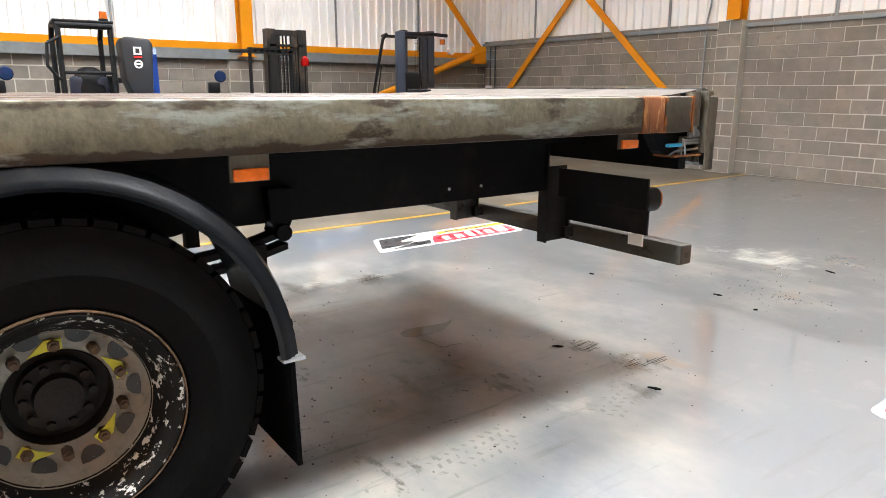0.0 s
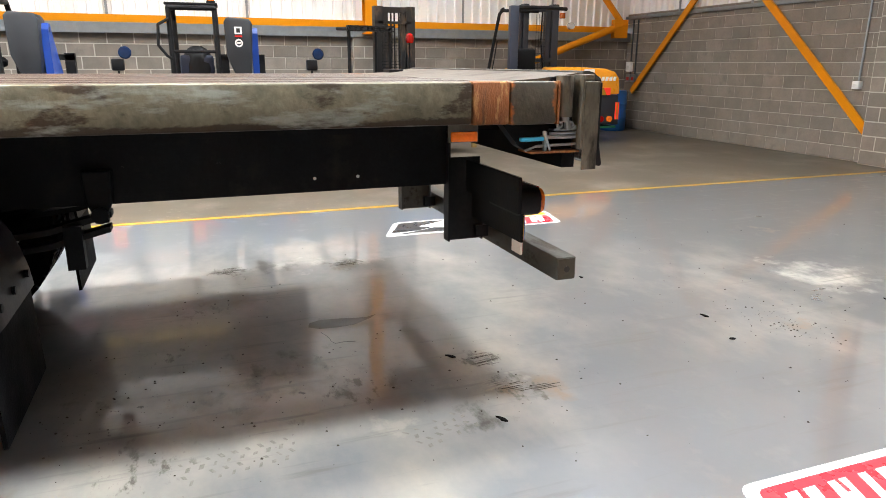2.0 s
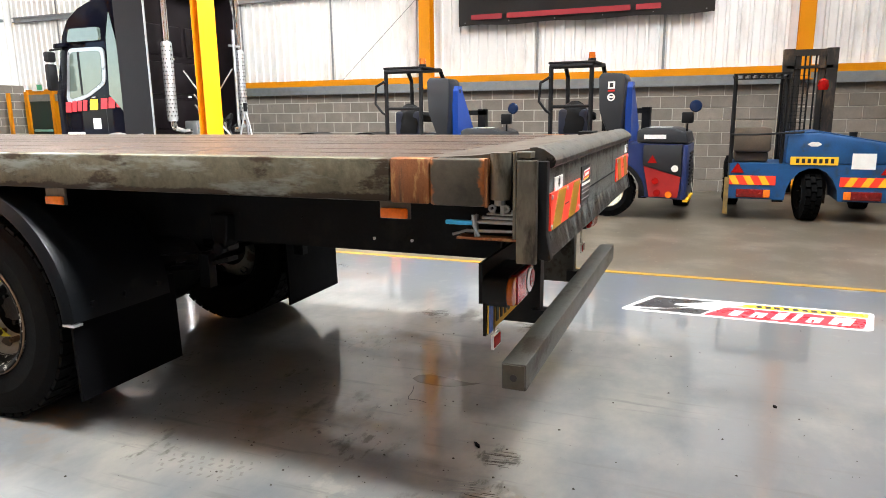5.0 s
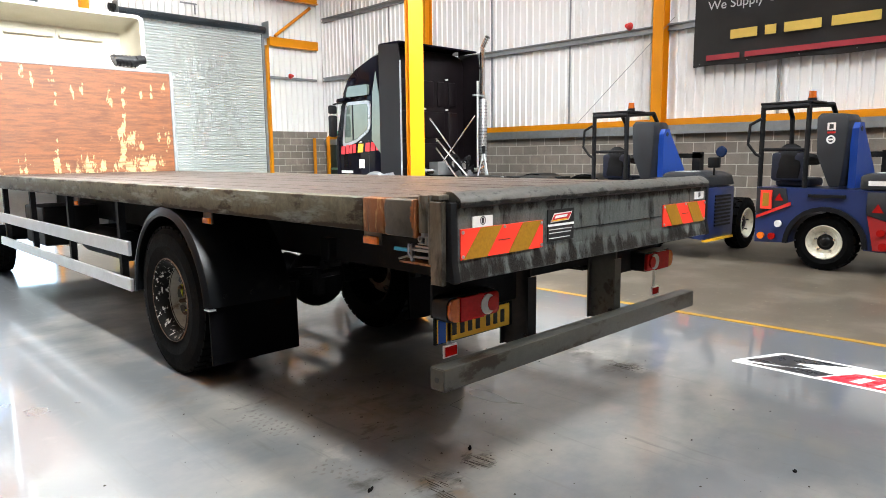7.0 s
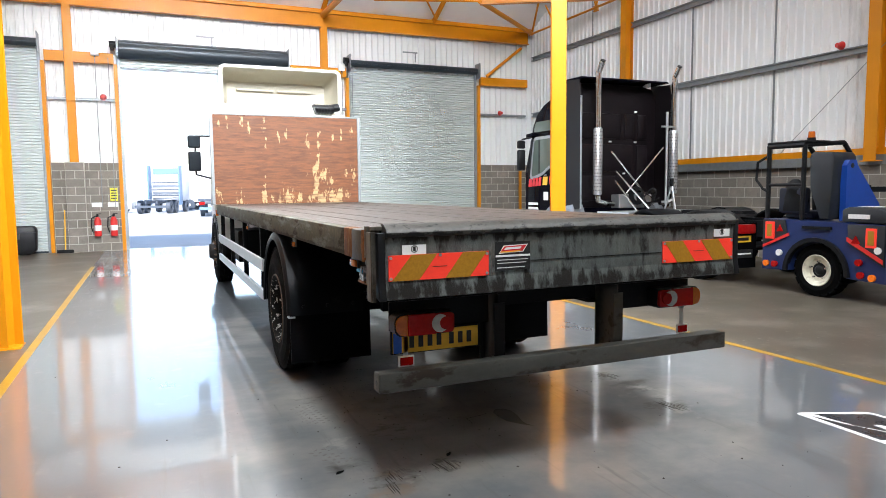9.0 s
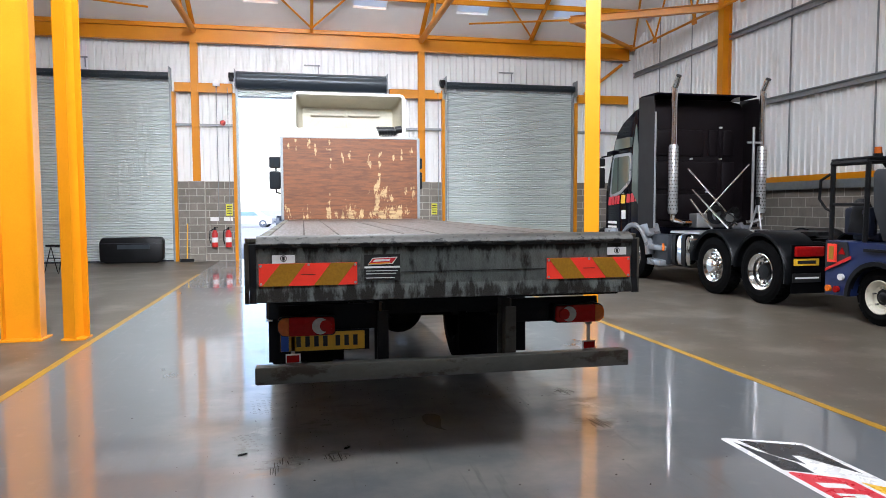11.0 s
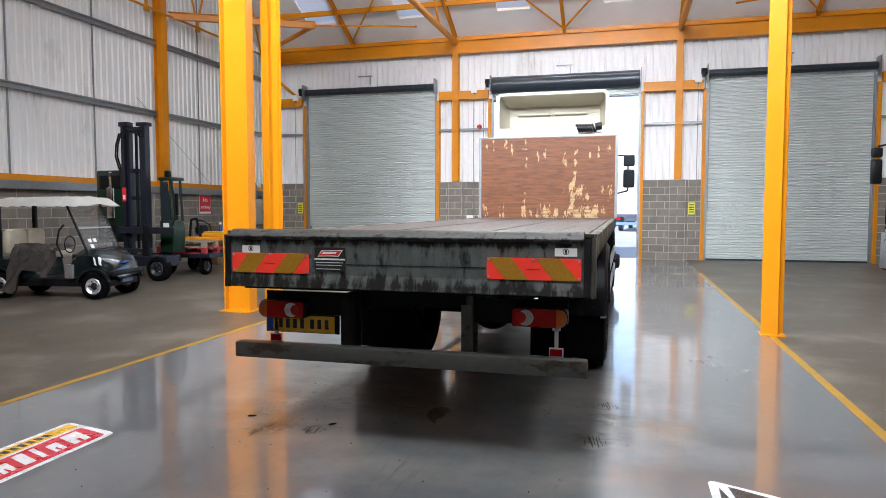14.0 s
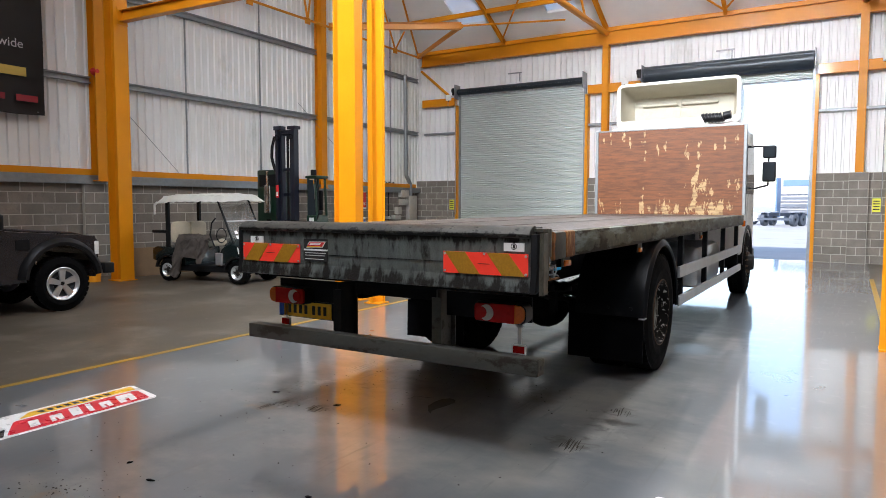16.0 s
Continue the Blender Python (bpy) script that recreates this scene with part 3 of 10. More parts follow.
# inner columns on the lane lines
s = Shape()
i_beam(s, (-4.28, 5.08, 0.02), (-4.28, 5.08, roof_z(5.08)), 0.44, 0.2, 0.022, 0.014, up=(1, 0, 0))
s.box(-4.54, -4.02, 4.9, 5.26, 0, 0.02)
steel("inner_column_large", s, "large orange I-section column on a base plate")
s = Shape()
i_beam(s, (-3.66, 5.0, 0.02), (-3.66, 5.0, roof_z(5.0)), 0.21, 0.2, 0.014, 0.01, up=(0.55, 0.83, 0))
s.box(-3.8, -3.52, 4.86, 5.14, 0, 0.02)
steel("inner_column", s, "slim orange I-section column on the lane line")
s = Shape()
i_beam(s, (3.17, 5.08, 0.02), (3.17, 5.08, roof_z(5.08)), 0.21, 0.2, 0.014, 0.01, up=(0.45, 0.89, 0))
s.box(3.03, 3.31, 4.94, 5.22, 0, 0.02)
steel("inner_column", s, "slim orange I-section column on the lane line")

# north wall framing between the doors
for x in (-4.03, 2.88):
    steel("mullion_column", i_beam(Shape(), (x, Y_DOOR - 0.2, 2.44), (x, Y_DOOR - 0.2, 6.57), 0.2, 0.2, up=(0, 1, 0)), "orange steel mullion column between roller doors")
for a, b in ((X_LEFT + 0.35, -9.55), (-4.6, -4.14), (-3.92, -2.95), (1.85, 2.77), (2.99, 3.56), (8.25, X_RIGHT - 0.35)):
    steel("door_rail", Shape().box(a, b, Y_DOOR - 0.26, Y_DOOR - 0.08, 5.1, 5.37), "orange steel rail beside the roller door head")
    steel("girt", Shape().box(a, b, Y_DOOR - 0.14, Y_DOOR - 0.04, 4.1, 4.17), "grey galvanised girt on the end wall", GALV)
for a, b in DOORS:
    for x in (a - 0.14, b + 0.05):
        steel("door_jamb", Shape().box(x, x + 0.09, Y_DOOR - 0.2, Y_DOOR + 0.05, 0, 5.1), "orange steel jamb of the roller door")
for xa, xb in ((8.5, 9.85), (-9.75, -11.0)):
    steel("corner_brace", Shape().tube((xa, Y_DOOR - 0.15, 5.42), (xb, Y_DOOR - 0.15, 6.45), 0.05), "orange diagonal brace above the door rail")

# braces at the south-east corner
s = Shape()
for a, b in (((9.95, 0.86), (7.28, 3.5)), ((3.86, 0.45), (7.2, 3.5)), ((7.24, 3.5), (7.24, 3.66))):
    d = Vector((b[0] - a[0], 0, b[1] - a[1]))
    ang = math.atan2(d.z, d.x)
    s.box(0, d.length, -0.02, 0.02, -0.065, 0.065, m=Matrix.Translation((a[0], Y_BACK + 0.12, a[1])) @ Matrix.Rotation(-ang, 4, "Y"))
steel("wall_brace", s, "orange flat-bar wall bracing in an inverted V")
s = Shape()
s.tube((X_RIGHT - 0.25, -7.9, 2.36), (X_RIGHT - 0.25, -1.6, 0.09), 0.08)
s.tube((X_RIGHT - 0.25, -7.9, 2.3), (X_RIGHT - 0.25, -5.4, 5.0), 0.07)
s.box(X_RIGHT - 0.32, X_RIGHT - 0.18, -7.95, -7.6, 2.05, 2.45)
steel("corner_knee_brace", s, "orange tubular knee brace and gusset in the corner")
steel("wall_column", i_beam(Shape(), (3.57, Y_BACK + 0.16, 2.6), (3.57, Y_BACK + 0.16, EAVE), 0.24, 0.24, up=(0, 1, 0)), "orange steel wall column standing on the block pier")
for z in (4.4, 5.9):
    steel("girt", Shape().box(X_LEFT + 0.4, X_RIGHT - 0.4, Y_BACK + 0.03, Y_BACK + 0.05, z - 0.06, z + 0.06), "grey galvanised girt on the end wall", GALV)
s = Shape()
for x in (8.6, 6.6, 5.0, 2.0, 0.2, -1.8, -3.6):
    s.box(x - 0.025, x + 0.025, Y_BACK + 0.03, Y_BACK + 0.045, 2.55, 4.3)
steel("joint_strip", s, "grey joint strips on the end wall cladding", GALV)

# ---- roller doors ----
def shutter(name, a, b, z0, z1, label):
    d = thing(name, label, "roller door", kind="structure")
    s = Shape()
    n = max(1, round((z1 - z0) / 0.076))
    h = (z1 - z0) / n
    prof = []
    for i in range(n):
        z = z0 + i * h
        prof += [(Y_DOOR - 0.018, z), (Y_DOOR - 0.044, z + h * 0.3), (Y_DOOR - 0.044, z + h * 0.62), (Y_DOOR - 0.018, z + h * 0.84)]
    prof.append((Y_DOOR - 0.02, z1))
    lo = [s.bm.verts.new((a, y, z)) for y, z in prof]
    hi = [s.bm.verts.new((b, y, z)) for y, z in prof]
    for i in range(len(prof) - 1):
        s.bm.faces.new((lo[i], hi[i], hi[i + 1], lo[i + 1]))
    bk = [s.bm.verts.new(p) for p in ((a, Y_DOOR, z0), (b, Y_DOOR, z0), (b, Y_DOOR, z1), (a, Y_DOOR, z1))]
    s.bm.faces.new(bk)
    c = part("curtain", s, SHUTTER, d, "ribbed grey galvanised curtain")
    tagged(c, kind="stuff")
    part("bottom_rail", Shape().box(a, b, Y_DOOR - 0.06, Y_DOOR + 0.01, z0, z0 + 0.05), DARK_STEEL, d, "dark bottom rail")
    for x in (a - 0.045, b - 0.03):
        part("guide", Shape().box(x, x + 0.075, Y_DOOR - 0.1, Y_DOOR - 0.045, 0, 5.45), GALV, d, "grey steel guide channel")
    return d


for name, (a, b), z0 in (("door_1", DOORS[0], 0.0), ("door_2", DOORS[1], 5.0), ("door_3", DOORS[2], 0.0)):
    closed = z0 == 0.0
    d = shutter(name, a, b, z0, 5.42, "closed galvanised steel roller shutter door" if closed else "raised roller shutter door open to the bright yard")
    r = 0.11 if closed else 0.25
    zc = 5.55 if closed else 5.5
    s = Shape().tube((a, Y_DOOR - 0.2, zc), (b, Y_DOOR - 0.2, zc), r, seg=20)
    for k in range(1 if closed else 5):
        an = k * 0.6
        s.box(a, b, Y_DOOR - 0.2 - r * math.cos(an) - 0.008, Y_DOOR - 0.2 - r * math.cos(an) + 0.008, zc + r * math.sin(an) - 0.012, zc + r * math.sin(an) + 0.012)
    part("roll", s, DARK_STEEL, d, "dark rolled-up curtain on its barrel", smooth=True)
    for x in (a - 0.05, b + 0.02):
        part("end_plate", Shape().box(x, x + 0.02, Y_DOOR - 0.42, Y_DOOR - 0.02, 5.3, 5.8), GALV, d, "grey end plate")
    s = Shape().tube((a - 0.22, Y_DOOR - 0.25, 5.62), (a - 0.06, Y_DOOR - 0.25, 5.62), 0.09, seg=14)
    s.box(a - 0.2, a - 0.1, Y_DOOR - 0.33, Y_DOOR - 0.17, 5.45, 5.6, 0.01)
    part("motor", s, BLACK_PLASTIC, d, "small black door motor", smooth=True)

# ---- block walls: mortar bed with proud blocks ----
COURSE, BLK = 0.225, 0.45
RNG = random.Random(4)


def block_mesh(name, length, h=0.215, depth=0.03):
    s = Shape().box(-length / 2, length / 2, -depth, 0, 0, h)
    es = [e for e in s.bm.edges if all(abs(v.co.y + depth) < 1e-5 for v in e.verts)]
    bmesh.ops.bevel(s.bm, geom=es, offset=0.005, segments=1, affect="EDGES")
    return mesh_of(name, s, BLOCK)


FULL_BLOCK = block_mesh("block", BLK - 0.011)
HALF_BLOCK = block_mesh("half_block", BLK / 2 - 0.011)


def block_wall(name, origin, along, length, height, thick=0.2, single=None, label="grey concrete block wall with pale mortar joints"):
    """Blocks face to the left-hand normal's opposite of the run: the face looks along -n, n = z x along."""
    ax = Vector(along).normalized()
    n = Vector((0, 0, 1)).cross(ax)
    o = Vector(origin)
    rot = Matrix((ax, n, Vector((0, 0, 1)))).transposed().to_4x4()
    base = Matrix.Translation(o) @ rot
    w = thing(name, label, "wall", kind="structure")
    s = Shape().box(0, length, 0.0, thick, 0, height, m=base)
    part("mortar_bed", s, MORTAR, w, "pale mortar joints")
    rows = int(round(height / COURSE))
    ch = height / rows
    rest = []
    for r in range(rows):
        u = 0.0 if r % 2 == 0 else -BLK / 2
        while u < length - 0.03:
            a, b = max(u, 0) + 0.0055, min(u + BLK, length) - 0.0055
            if b - a > 0.04:
                whole = abs((b - a) - (BLK - 0.011)) < 1e-3
                half = abs((b - a) - (BLK / 2 - 0.011)) < 1e-3
                proud = 0.002 + RNG.random() * 0.003
                if single and single[0] <= (a + b) / 2 <= single[1] and (whole or half) and abs(ch - COURSE) < 0.012:
                    ob = new("block", FULL_BLOCK if whole else HALF_BLOCK)
                    ob.matrix_world = base @ Matrix.Translation(((a + b) / 2, 0.025 - proud, r * ch + 0.005)) @ Matrix.Diagonal((1, 1, (ch - 0.01) / (COURSE - 0.01), 1))
                    ob.parent = w
                else:
                    rest.append((a, b, r * ch + 0.005, (r + 1) * ch - 0.005, proud))
            u += BLK
    if rest:
        verts, faces = [], []
        for a, b, z0, z1, p in rest:
            k = len(verts)
            e = 0.005
            pts = [(a, 0.01, z0), (b, 0.01, z0), (b, 0.01, z1), (a, 0.01, z1), (a + e, -p, z0 + e), (b - e, -p, z0 + e), (b - e, -p, z1 - e), (a + e, -p, z1 - e)]
            verts += [tuple(base @ Vector(q)) for q in pts]
            faces += [(k + 4, k + 5, k + 6, k + 7), (k, k + 1, k + 5, k + 4), (k + 1, k + 2, k + 6, k + 5), (k + 2, k + 3, k + 7, k + 6), (k + 3, k, k + 4, k + 7)]
        me = bpy.data.meshes.new("blocks")
        me.from_pydata(verts, [], faces)
        me.materials.append(BLOCK_ROW)
        ob = new("blocks", me)
        ob.parent = w
        tagged(ob, kind="stuff")
    return w


# the same blocks joined: they vary by island
BLOCK_ROW = BLOCK.copy()
BLOCK_ROW.name = "concrete_block_row"
isl = BLOCK_ROW.node_tree.nodes.new("ShaderNodeNewGeometry")
for lk in list(BLOCK_ROW.node_tree.links):
    if lk.from_node.type == "OBJECT_INFO":
        to = lk.to_socket
        BLOCK_ROW.node_tree.links.new(isl.outputs["Random Per Island"], to)

# thin bracing rods on the side walls
for x, y0, z0, y1, z1 in ((X_LEFT + 0.13, 4.95, 4.35, 7.15, 2.25), (X_LEFT + 0.13, 11.2, 4.5, 14.5, 2.25), (X_RIGHT - 0.13, 4.95, 4.35, 7.35, 2.25)):
    steel("bracing_rod", Shape().tube((x, y0, z0), (x, y1, z1), 0.007, seg=8), "thin steel bracing rod across the cladding", GALV)

# exit door in the east wall
DOOR_GREEN = material("dark_green_door_paint", (0.012, 0.03, 0.025), 0.4, vary=0.12, scale=4, bump=0.01)
dr = thing("door_exit", "dark green exit door in an orange steel frame", "door", Matrix.Identity(4), kind="structure")
part("door_leaf", Shape().box(X_RIGHT - 0.13, X_RIGHT - 0.09, 16.42, 17.3, 0.0, 2.14), DOOR_GREEN, dr, "dark green door leaf")
part("push_bar", Shape().box(X_RIGHT - 0.19, X_RIGHT - 0.13, 16.5, 17.2, 1.15, 1.22, 0.02), material("pale_green_bar", (0.2, 0.4, 0.32), 0.4), dr, "pale green push bar", smooth=True)
for y in (16.3, 17.3):
    part("door_frame", Shape().box(X_RIGHT - 0.2, X_RIGHT - 0.06, y, y + 0.12, 0, 2.26), ORANGE, dr, "orange steel jamb")
part("exit_sign", Shape().box(X_RIGHT - 0.21, X_RIGHT - 0.2, 16.62, 17.05, 2.26, 2.46), WHITE_STICKER, dr, "white and green exit sign")
part("sign_field", Shape().box(X_RIGHT - 0.215, X_RIGHT - 0.21, 16.66, 16.86, 2.29, 2.43), material("sign_green", (0.05, 0.35, 0.16), 0.5), dr, "green field")

# ---- yard outside ----
YARD = material("pale_concrete_yard", (0.3, 0.31, 0.32), 0.75, vary=0.14, scale=0.4, bump=0.02, dirt=(0.22, 0.22, 0.22), dirt_amount=0.2, dirt_scale=0.5)
solid("ground", Shape().box(-300, 300, Y_DOOR + 0.2, 600, -0.1, -0.005), YARD, "pale concrete yard in bright daylight", "ground", "structure")
YARD_WHITE = material("sunlit_white_vehicle_paint", (0.5, 0.51, 0.53), 0.35, vary=0.04, scale=1, bump=0)
YARD_GREY = material("grey_vehicle_frame", (0.06, 0.075, 0.1), 0.5, vary=0.1, scale=2, bump=0)
YARD_BLUE = material("pale_blue_vehicle_panel", (0.13, 0.22, 0.36), 0.4, vary=0.1, scale=1, bump=0)


def yard_wheel(parent, x, y, r, out):
    part("wheel", Shape().lathe([(0.12, 0.03), (r * 0.55, 0.04), (r * 0.6, 0.0), (r, 0.02), (r, 0.3), (r * 0.5, 0.3)], (0, 0, 0), seg=28), YARD_GREY, parent).matrix_local = pose(x, y, r, rz=0 if out < 0 else 180)


def parked_tractor(x, y, turn):
    """A parked tractor unit with sleeper cab, wind deflector, open frame and three axles; its rear looks along -y."""
    t = thing("parked_tractor_unit", "white parked tractor unit bleached by sunlight in the yard", "truck", pose(x, y, 0, rz=turn))
    part("cab", Shape().box(-1.22, 1.22, 3.2, 5.4, 0.9, 3.55, 0.12), YARD_WHITE, t, "white sleeper cab", smooth=True)
    part("deflector", Shape().prism([(3.3, 3.5), (3.3, 4.25), (3.7, 4.3), (5.0, 3.6), (5.0, 3.5)], "x", -1.1, 1.1, 0.05), YARD_WHITE, t, "white roof deflector", smooth=True)
    part("rear_window", Shape().box(-0.95, 0.95, 3.15, 3.2, 3.05, 3.5), YARD_BLUE, t, "blue-tinted upper panel")
    for sg in (-1, 1):
        part("side_fairing", Shape().box(*sorted((sg * 1.12, sg * 1.24)), 2.5, 3.2, 0.6, 3.7, 0.03), YARD_BLUE, t, "pale blue side fairing")
        part("frame_rail", Shape().box(*sorted((sg * 0.35, sg * 0.45)), -0.6, 5.2, 0.75, 0.98), YARD_GREY, t)
        for yy in (0.3, 1.7, 4.6):
            yard_wheel(t, sg * 1.22, yy, 0.5, sg)
        part("wing", Shape().box(*sorted((sg * 0.85, sg * 1.24)), -0.25, 2.25, 1.03, 1.09, 0.02), YARD_WHITE, t)
    for z in (1.3, 1.75, 2.3):
        part("deck_rail", Shape().box(-1.0, 1.0, 2.9, 3.0, z, z + 0.1), YARD_GREY, t)
    part("bumper", Shape().box(-1.2, 1.2, -0.62, -0.55, 0.45, 0.62), YARD_GREY, t)
    return t


def parked_rigid(x, y, turn, label):
    """A parked box lorry with its rear looking along -y."""
    t = thing("parked_lorry", label, "truck", pose(x, y, 0, rz=turn))
    part("box", Shape().box(-1.25, 1.25, 0, 7.5, 1.15, 3.9, 0.03), YARD_WHITE, t, "white box body")
    part("rear_frame", Shape().box(-1.25, 1.25, -0.06, -0.01, 1.0, 1.16), YARD_GREY, t)
    part("tail_lift", Shape().box(-1.2, 1.2, -0.12, -0.03, 0.45, 0.62), YARD_BLUE, t, "pale tail lift plate")
    part("underframe", Shape().box(-0.5, 0.5, 0.0, 7.4, 0.7, 1.0), YARD_GREY, t)
    for sg in (-1, 1):
        part("tail_lamp", Shape().box(*sorted((sg * 0.85, sg * 1.2)), -0.1, -0.03, 0.78, 0.94), RED_LENS, t, "red tail lamp")
        for yy in (2.0, 8.6):
            yard_wheel(t, sg * 1.22, yy, 0.48, sg)
    part("cab", Shape().box(-1.15, 1.15, 7.7, 9.6, 0.7, 3.0, 0.12), YARD_WHITE, t, "white cab", smooth=True)
    return t


def parked_car(x, y, turn):
    t = thing("parked_car", "pale car parked in the bright yard", "car", pose(x, y, 0, rz=turn))
    part("body", Shape().prism([(-2.1, 0.3), (-2.1, 0.85), (-1.3, 0.95), (-0.7, 1.4), (0.8, 1.42), (1.5, 0.95), (2.1, 0.85), (2.1, 0.3)], "x", -0.85, 0.85, 0.06), YARD_WHITE, t, "pale painted body", smooth=True)
    for sg in (-1, 1):
        part("side_window", Shape().prism([(-0.95, 1.0), (-0.6, 1.32), (0.7, 1.34), (1.15, 1.0)], "x", *sorted((sg * 0.855, sg * 0.87))), YARD_BLUE, t)
        for yy in (-1.3, 1.3):
            yard_wheel(t, sg * 0.87, yy, 0.32, sg)
    return t


parked_tractor(-1.9, 52, -18)
parked_rigid(1.9, 42.5, -6, "white box lorry parked tail-on in the bright yard")
parked_rigid(9.5, 58, 70, "white lorry parked side-on in the bright yard")
parked_car(-5.4, 56, 80)
parked_car(-9.5, 57, 96)
parked_car(5.2, 56, 84)

# loose grit and chips on the lane
rng = random.Random(11)
s = Shape()
for cx, cy, sx, sy, count in ((-0.88, -1.56, 0.16, 0.09, 90), (-0.75, -1.5, 0.45, 0.4, 70), (-0.6, 1.4, 0.5, 0.7, 150), (-0.7, 2.0, 0.25, 0.35, 70), (0.5, 1.5, 0.3, 0.3, 40), (0.0, 0.0, 1.6, 1.6, 120), (-0.3, -1.8, 1.2, 0.9, 90), (-1.0, 0.4, 0.25, 0.2, 40)):
    for i in range(count):
        x, y, r = rng.gauss(cx, sx), rng.gauss(cy, sy), rng.choice((0.002, 0.002, 0.003, 0.004, 0.005, 0.008))
        a = rng.random() * 6.28
        base = [s.bm.verts.new((x + r * rng.uniform(0.6, 1.2) * math.cos(a + k * 1.57), y + r * rng.uniform(0.6, 1.2) * math.sin(a + k * 1.57), 0.0005)) for k in range(4)]
        top = s.bm.verts.new((x, y, r * 0.8))
        for k in range(4):
            s.bm.faces.new((base[k], base[(k + 1) % 4], top))
GRIT = material("dark_floor_grit", (0.035, 0.028, 0.02), 0.9, vary=0.4, scale=30, bump=0.05)
solid("floor_grit", s, GRIT, "scattered dark grit and crumbs on the glossy floor", "debris", "stuff")
WET = material("dried_resin_pool", (0.2, 0.188, 0.17), 0.05, vary=0.06, scale=6, bump=0.0, coat=0.4)
chip = thing("floor_pool", "smooth glossy resin pool with a thin crack in the floor coating", "floor damage", kind="structure")
part("pool", Shape().prism([(0.01, 1.075), (0.07, 1.06), (0.1, 1.0), (0.095, 0.92), (0.085, 0.86), (0.065, 0.78), (0.06, 0.72), (0.088, 0.655), (0.04, 0.7), (0.0, 0.76), (-0.035, 0.815), (-0.045, 0.92), (-0.035, 1.02)], "z", 0.0, 0.0008), WET, chip)
crack = Shape()
for a, b in zip(((-0.09, 1.02), (-0.15, 1.0), (-0.19, 0.992), (-0.235, 0.99), (-0.27, 0.975), (-0.262, 0.92)), ((-0.15, 1.0), (-0.19, 0.992), (-0.235, 0.99), (-0.27, 0.975), (-0.262, 0.92), (-0.278, 0.865))):
    d = (Vector(b) - Vector(a)).normalized() * 0.0018
    crack.prism([(a[0] - d.y, a[1] + d.x), (b[0] - d.y, b[1] + d.x), (b[0] + d.y, b[1] - d.x), (a[0] + d.y, a[1] - d.x)], "z", 0.0, 0.001)
part("crack", crack, BLACK_INK, chip, "thin dark crack")
TREAD_DUST = material("grey_brown_tread_dust", (0.135, 0.128, 0.116), 0.55, vary=0.3, scale=30, bump=0.0)
SCUFF = material("brown_black_tyre_scuff", (0.03, 0.022, 0.014), 0.8, vary=0.4, scale=25, bump=0.0)
PEEL = material("pale_scraped_coating", (0.24, 0.228, 0.205), 0.7, vary=0.2, scale=20, bump=0.0)


def tyre_scuff(x, y, turn, length, width, count, mat, label):
    """Broken parallel streaks that a turning tyre leaves, as one thin mark."""
    mk = Shape()
    for k in range(count):
        u = -length / 2 + length * (k + rng.uniform(0.2, 0.8)) / count
        v = rng.uniform(-0.16, 0.16) * width
        ln = width * rng.uniform(0.2, 0.5) * (1 - abs(2 * u / length) ** 2 * 0.6)
        w = length / count * rng.uniform(0.1, 0.32)
        lean = rng.uniform(-0.1, 0.1) * ln
        mk.prism([(u - w * 0.3, v - ln), (u + w, v - ln * 0.5), (u + w * 0.6 + lean, v + ln), (u - w + lean, v + ln * 0.4)], "z", 0.0, 0.0006)
    ob = solid("tyre_scuff", mk, mat, label, "floor mark", "structure")
    ob.matrix_world = pose(x, y, 0.0, rz=turn)


for x, y, a, ln, wd, n in ((-0.73, 0.31, 6, 0.15, 0.24, 9), (-1.06, 0.27, 4, 0.1, 0.2, 6), (-1.1, 0.15, 0, 0.06, 0.2, 4), (1.29, 1.45, 8, 0.16, 0.25, 8), (1.22, 0.58, 6, 0.16, 0.3, 9)):
    tyre_scuff(x, y, a, ln, wd, n, SCUFF, "brown-black streaks of a turning tyre on the floor")
for x, y, a, ln, wd, n in ((-0.72, 0.3, 6, 0.13, 0.22, 6), (-1.0, 0.4, 12, 0.1, 0.2, 5)):
    tyre_scuff(x, y, a, ln, wd, n, PEEL, "pale scraped streaks in the floor coating")
# faint tread prints beside the wheels
for cx, cy, turn, rows, label in ((-1.25, 1.55, 8, 9, "faint dusty tread print on the floor"), (-0.15, 2.75, 4, 7, "faint dusty tread print on the floor"), (-1.3, 0.75, 20, 6, "faint dusty tread print on the floor")):
    mk = Shape()
    for k in range(rows):
        for c in range(4):
            u, v = (c - 1.5) * 0.045, (k - rows / 2) * 0.05 + 0.02 * (c % 2)
            a = 0.35 if c % 2 else -0.35
            if rng.random() < 0.85:
                w, h = 0.014 * rng.uniform(0.6, 1.1), 0.009 * rng.uniform(0.5, 1.1)
                mk.prism([(u - w, v - h - a * w), (u + w, v - h + a * w), (u + w, v + h + a * w), (u - w, v + h - a * w)], "z", 0.0, 0.0005)
    ob = solid("tread_print", mk, TREAD_DUST, label, "floor mark", "structure")
    ob.matrix_world = pose(cx, cy, 0.0, rz=turn)
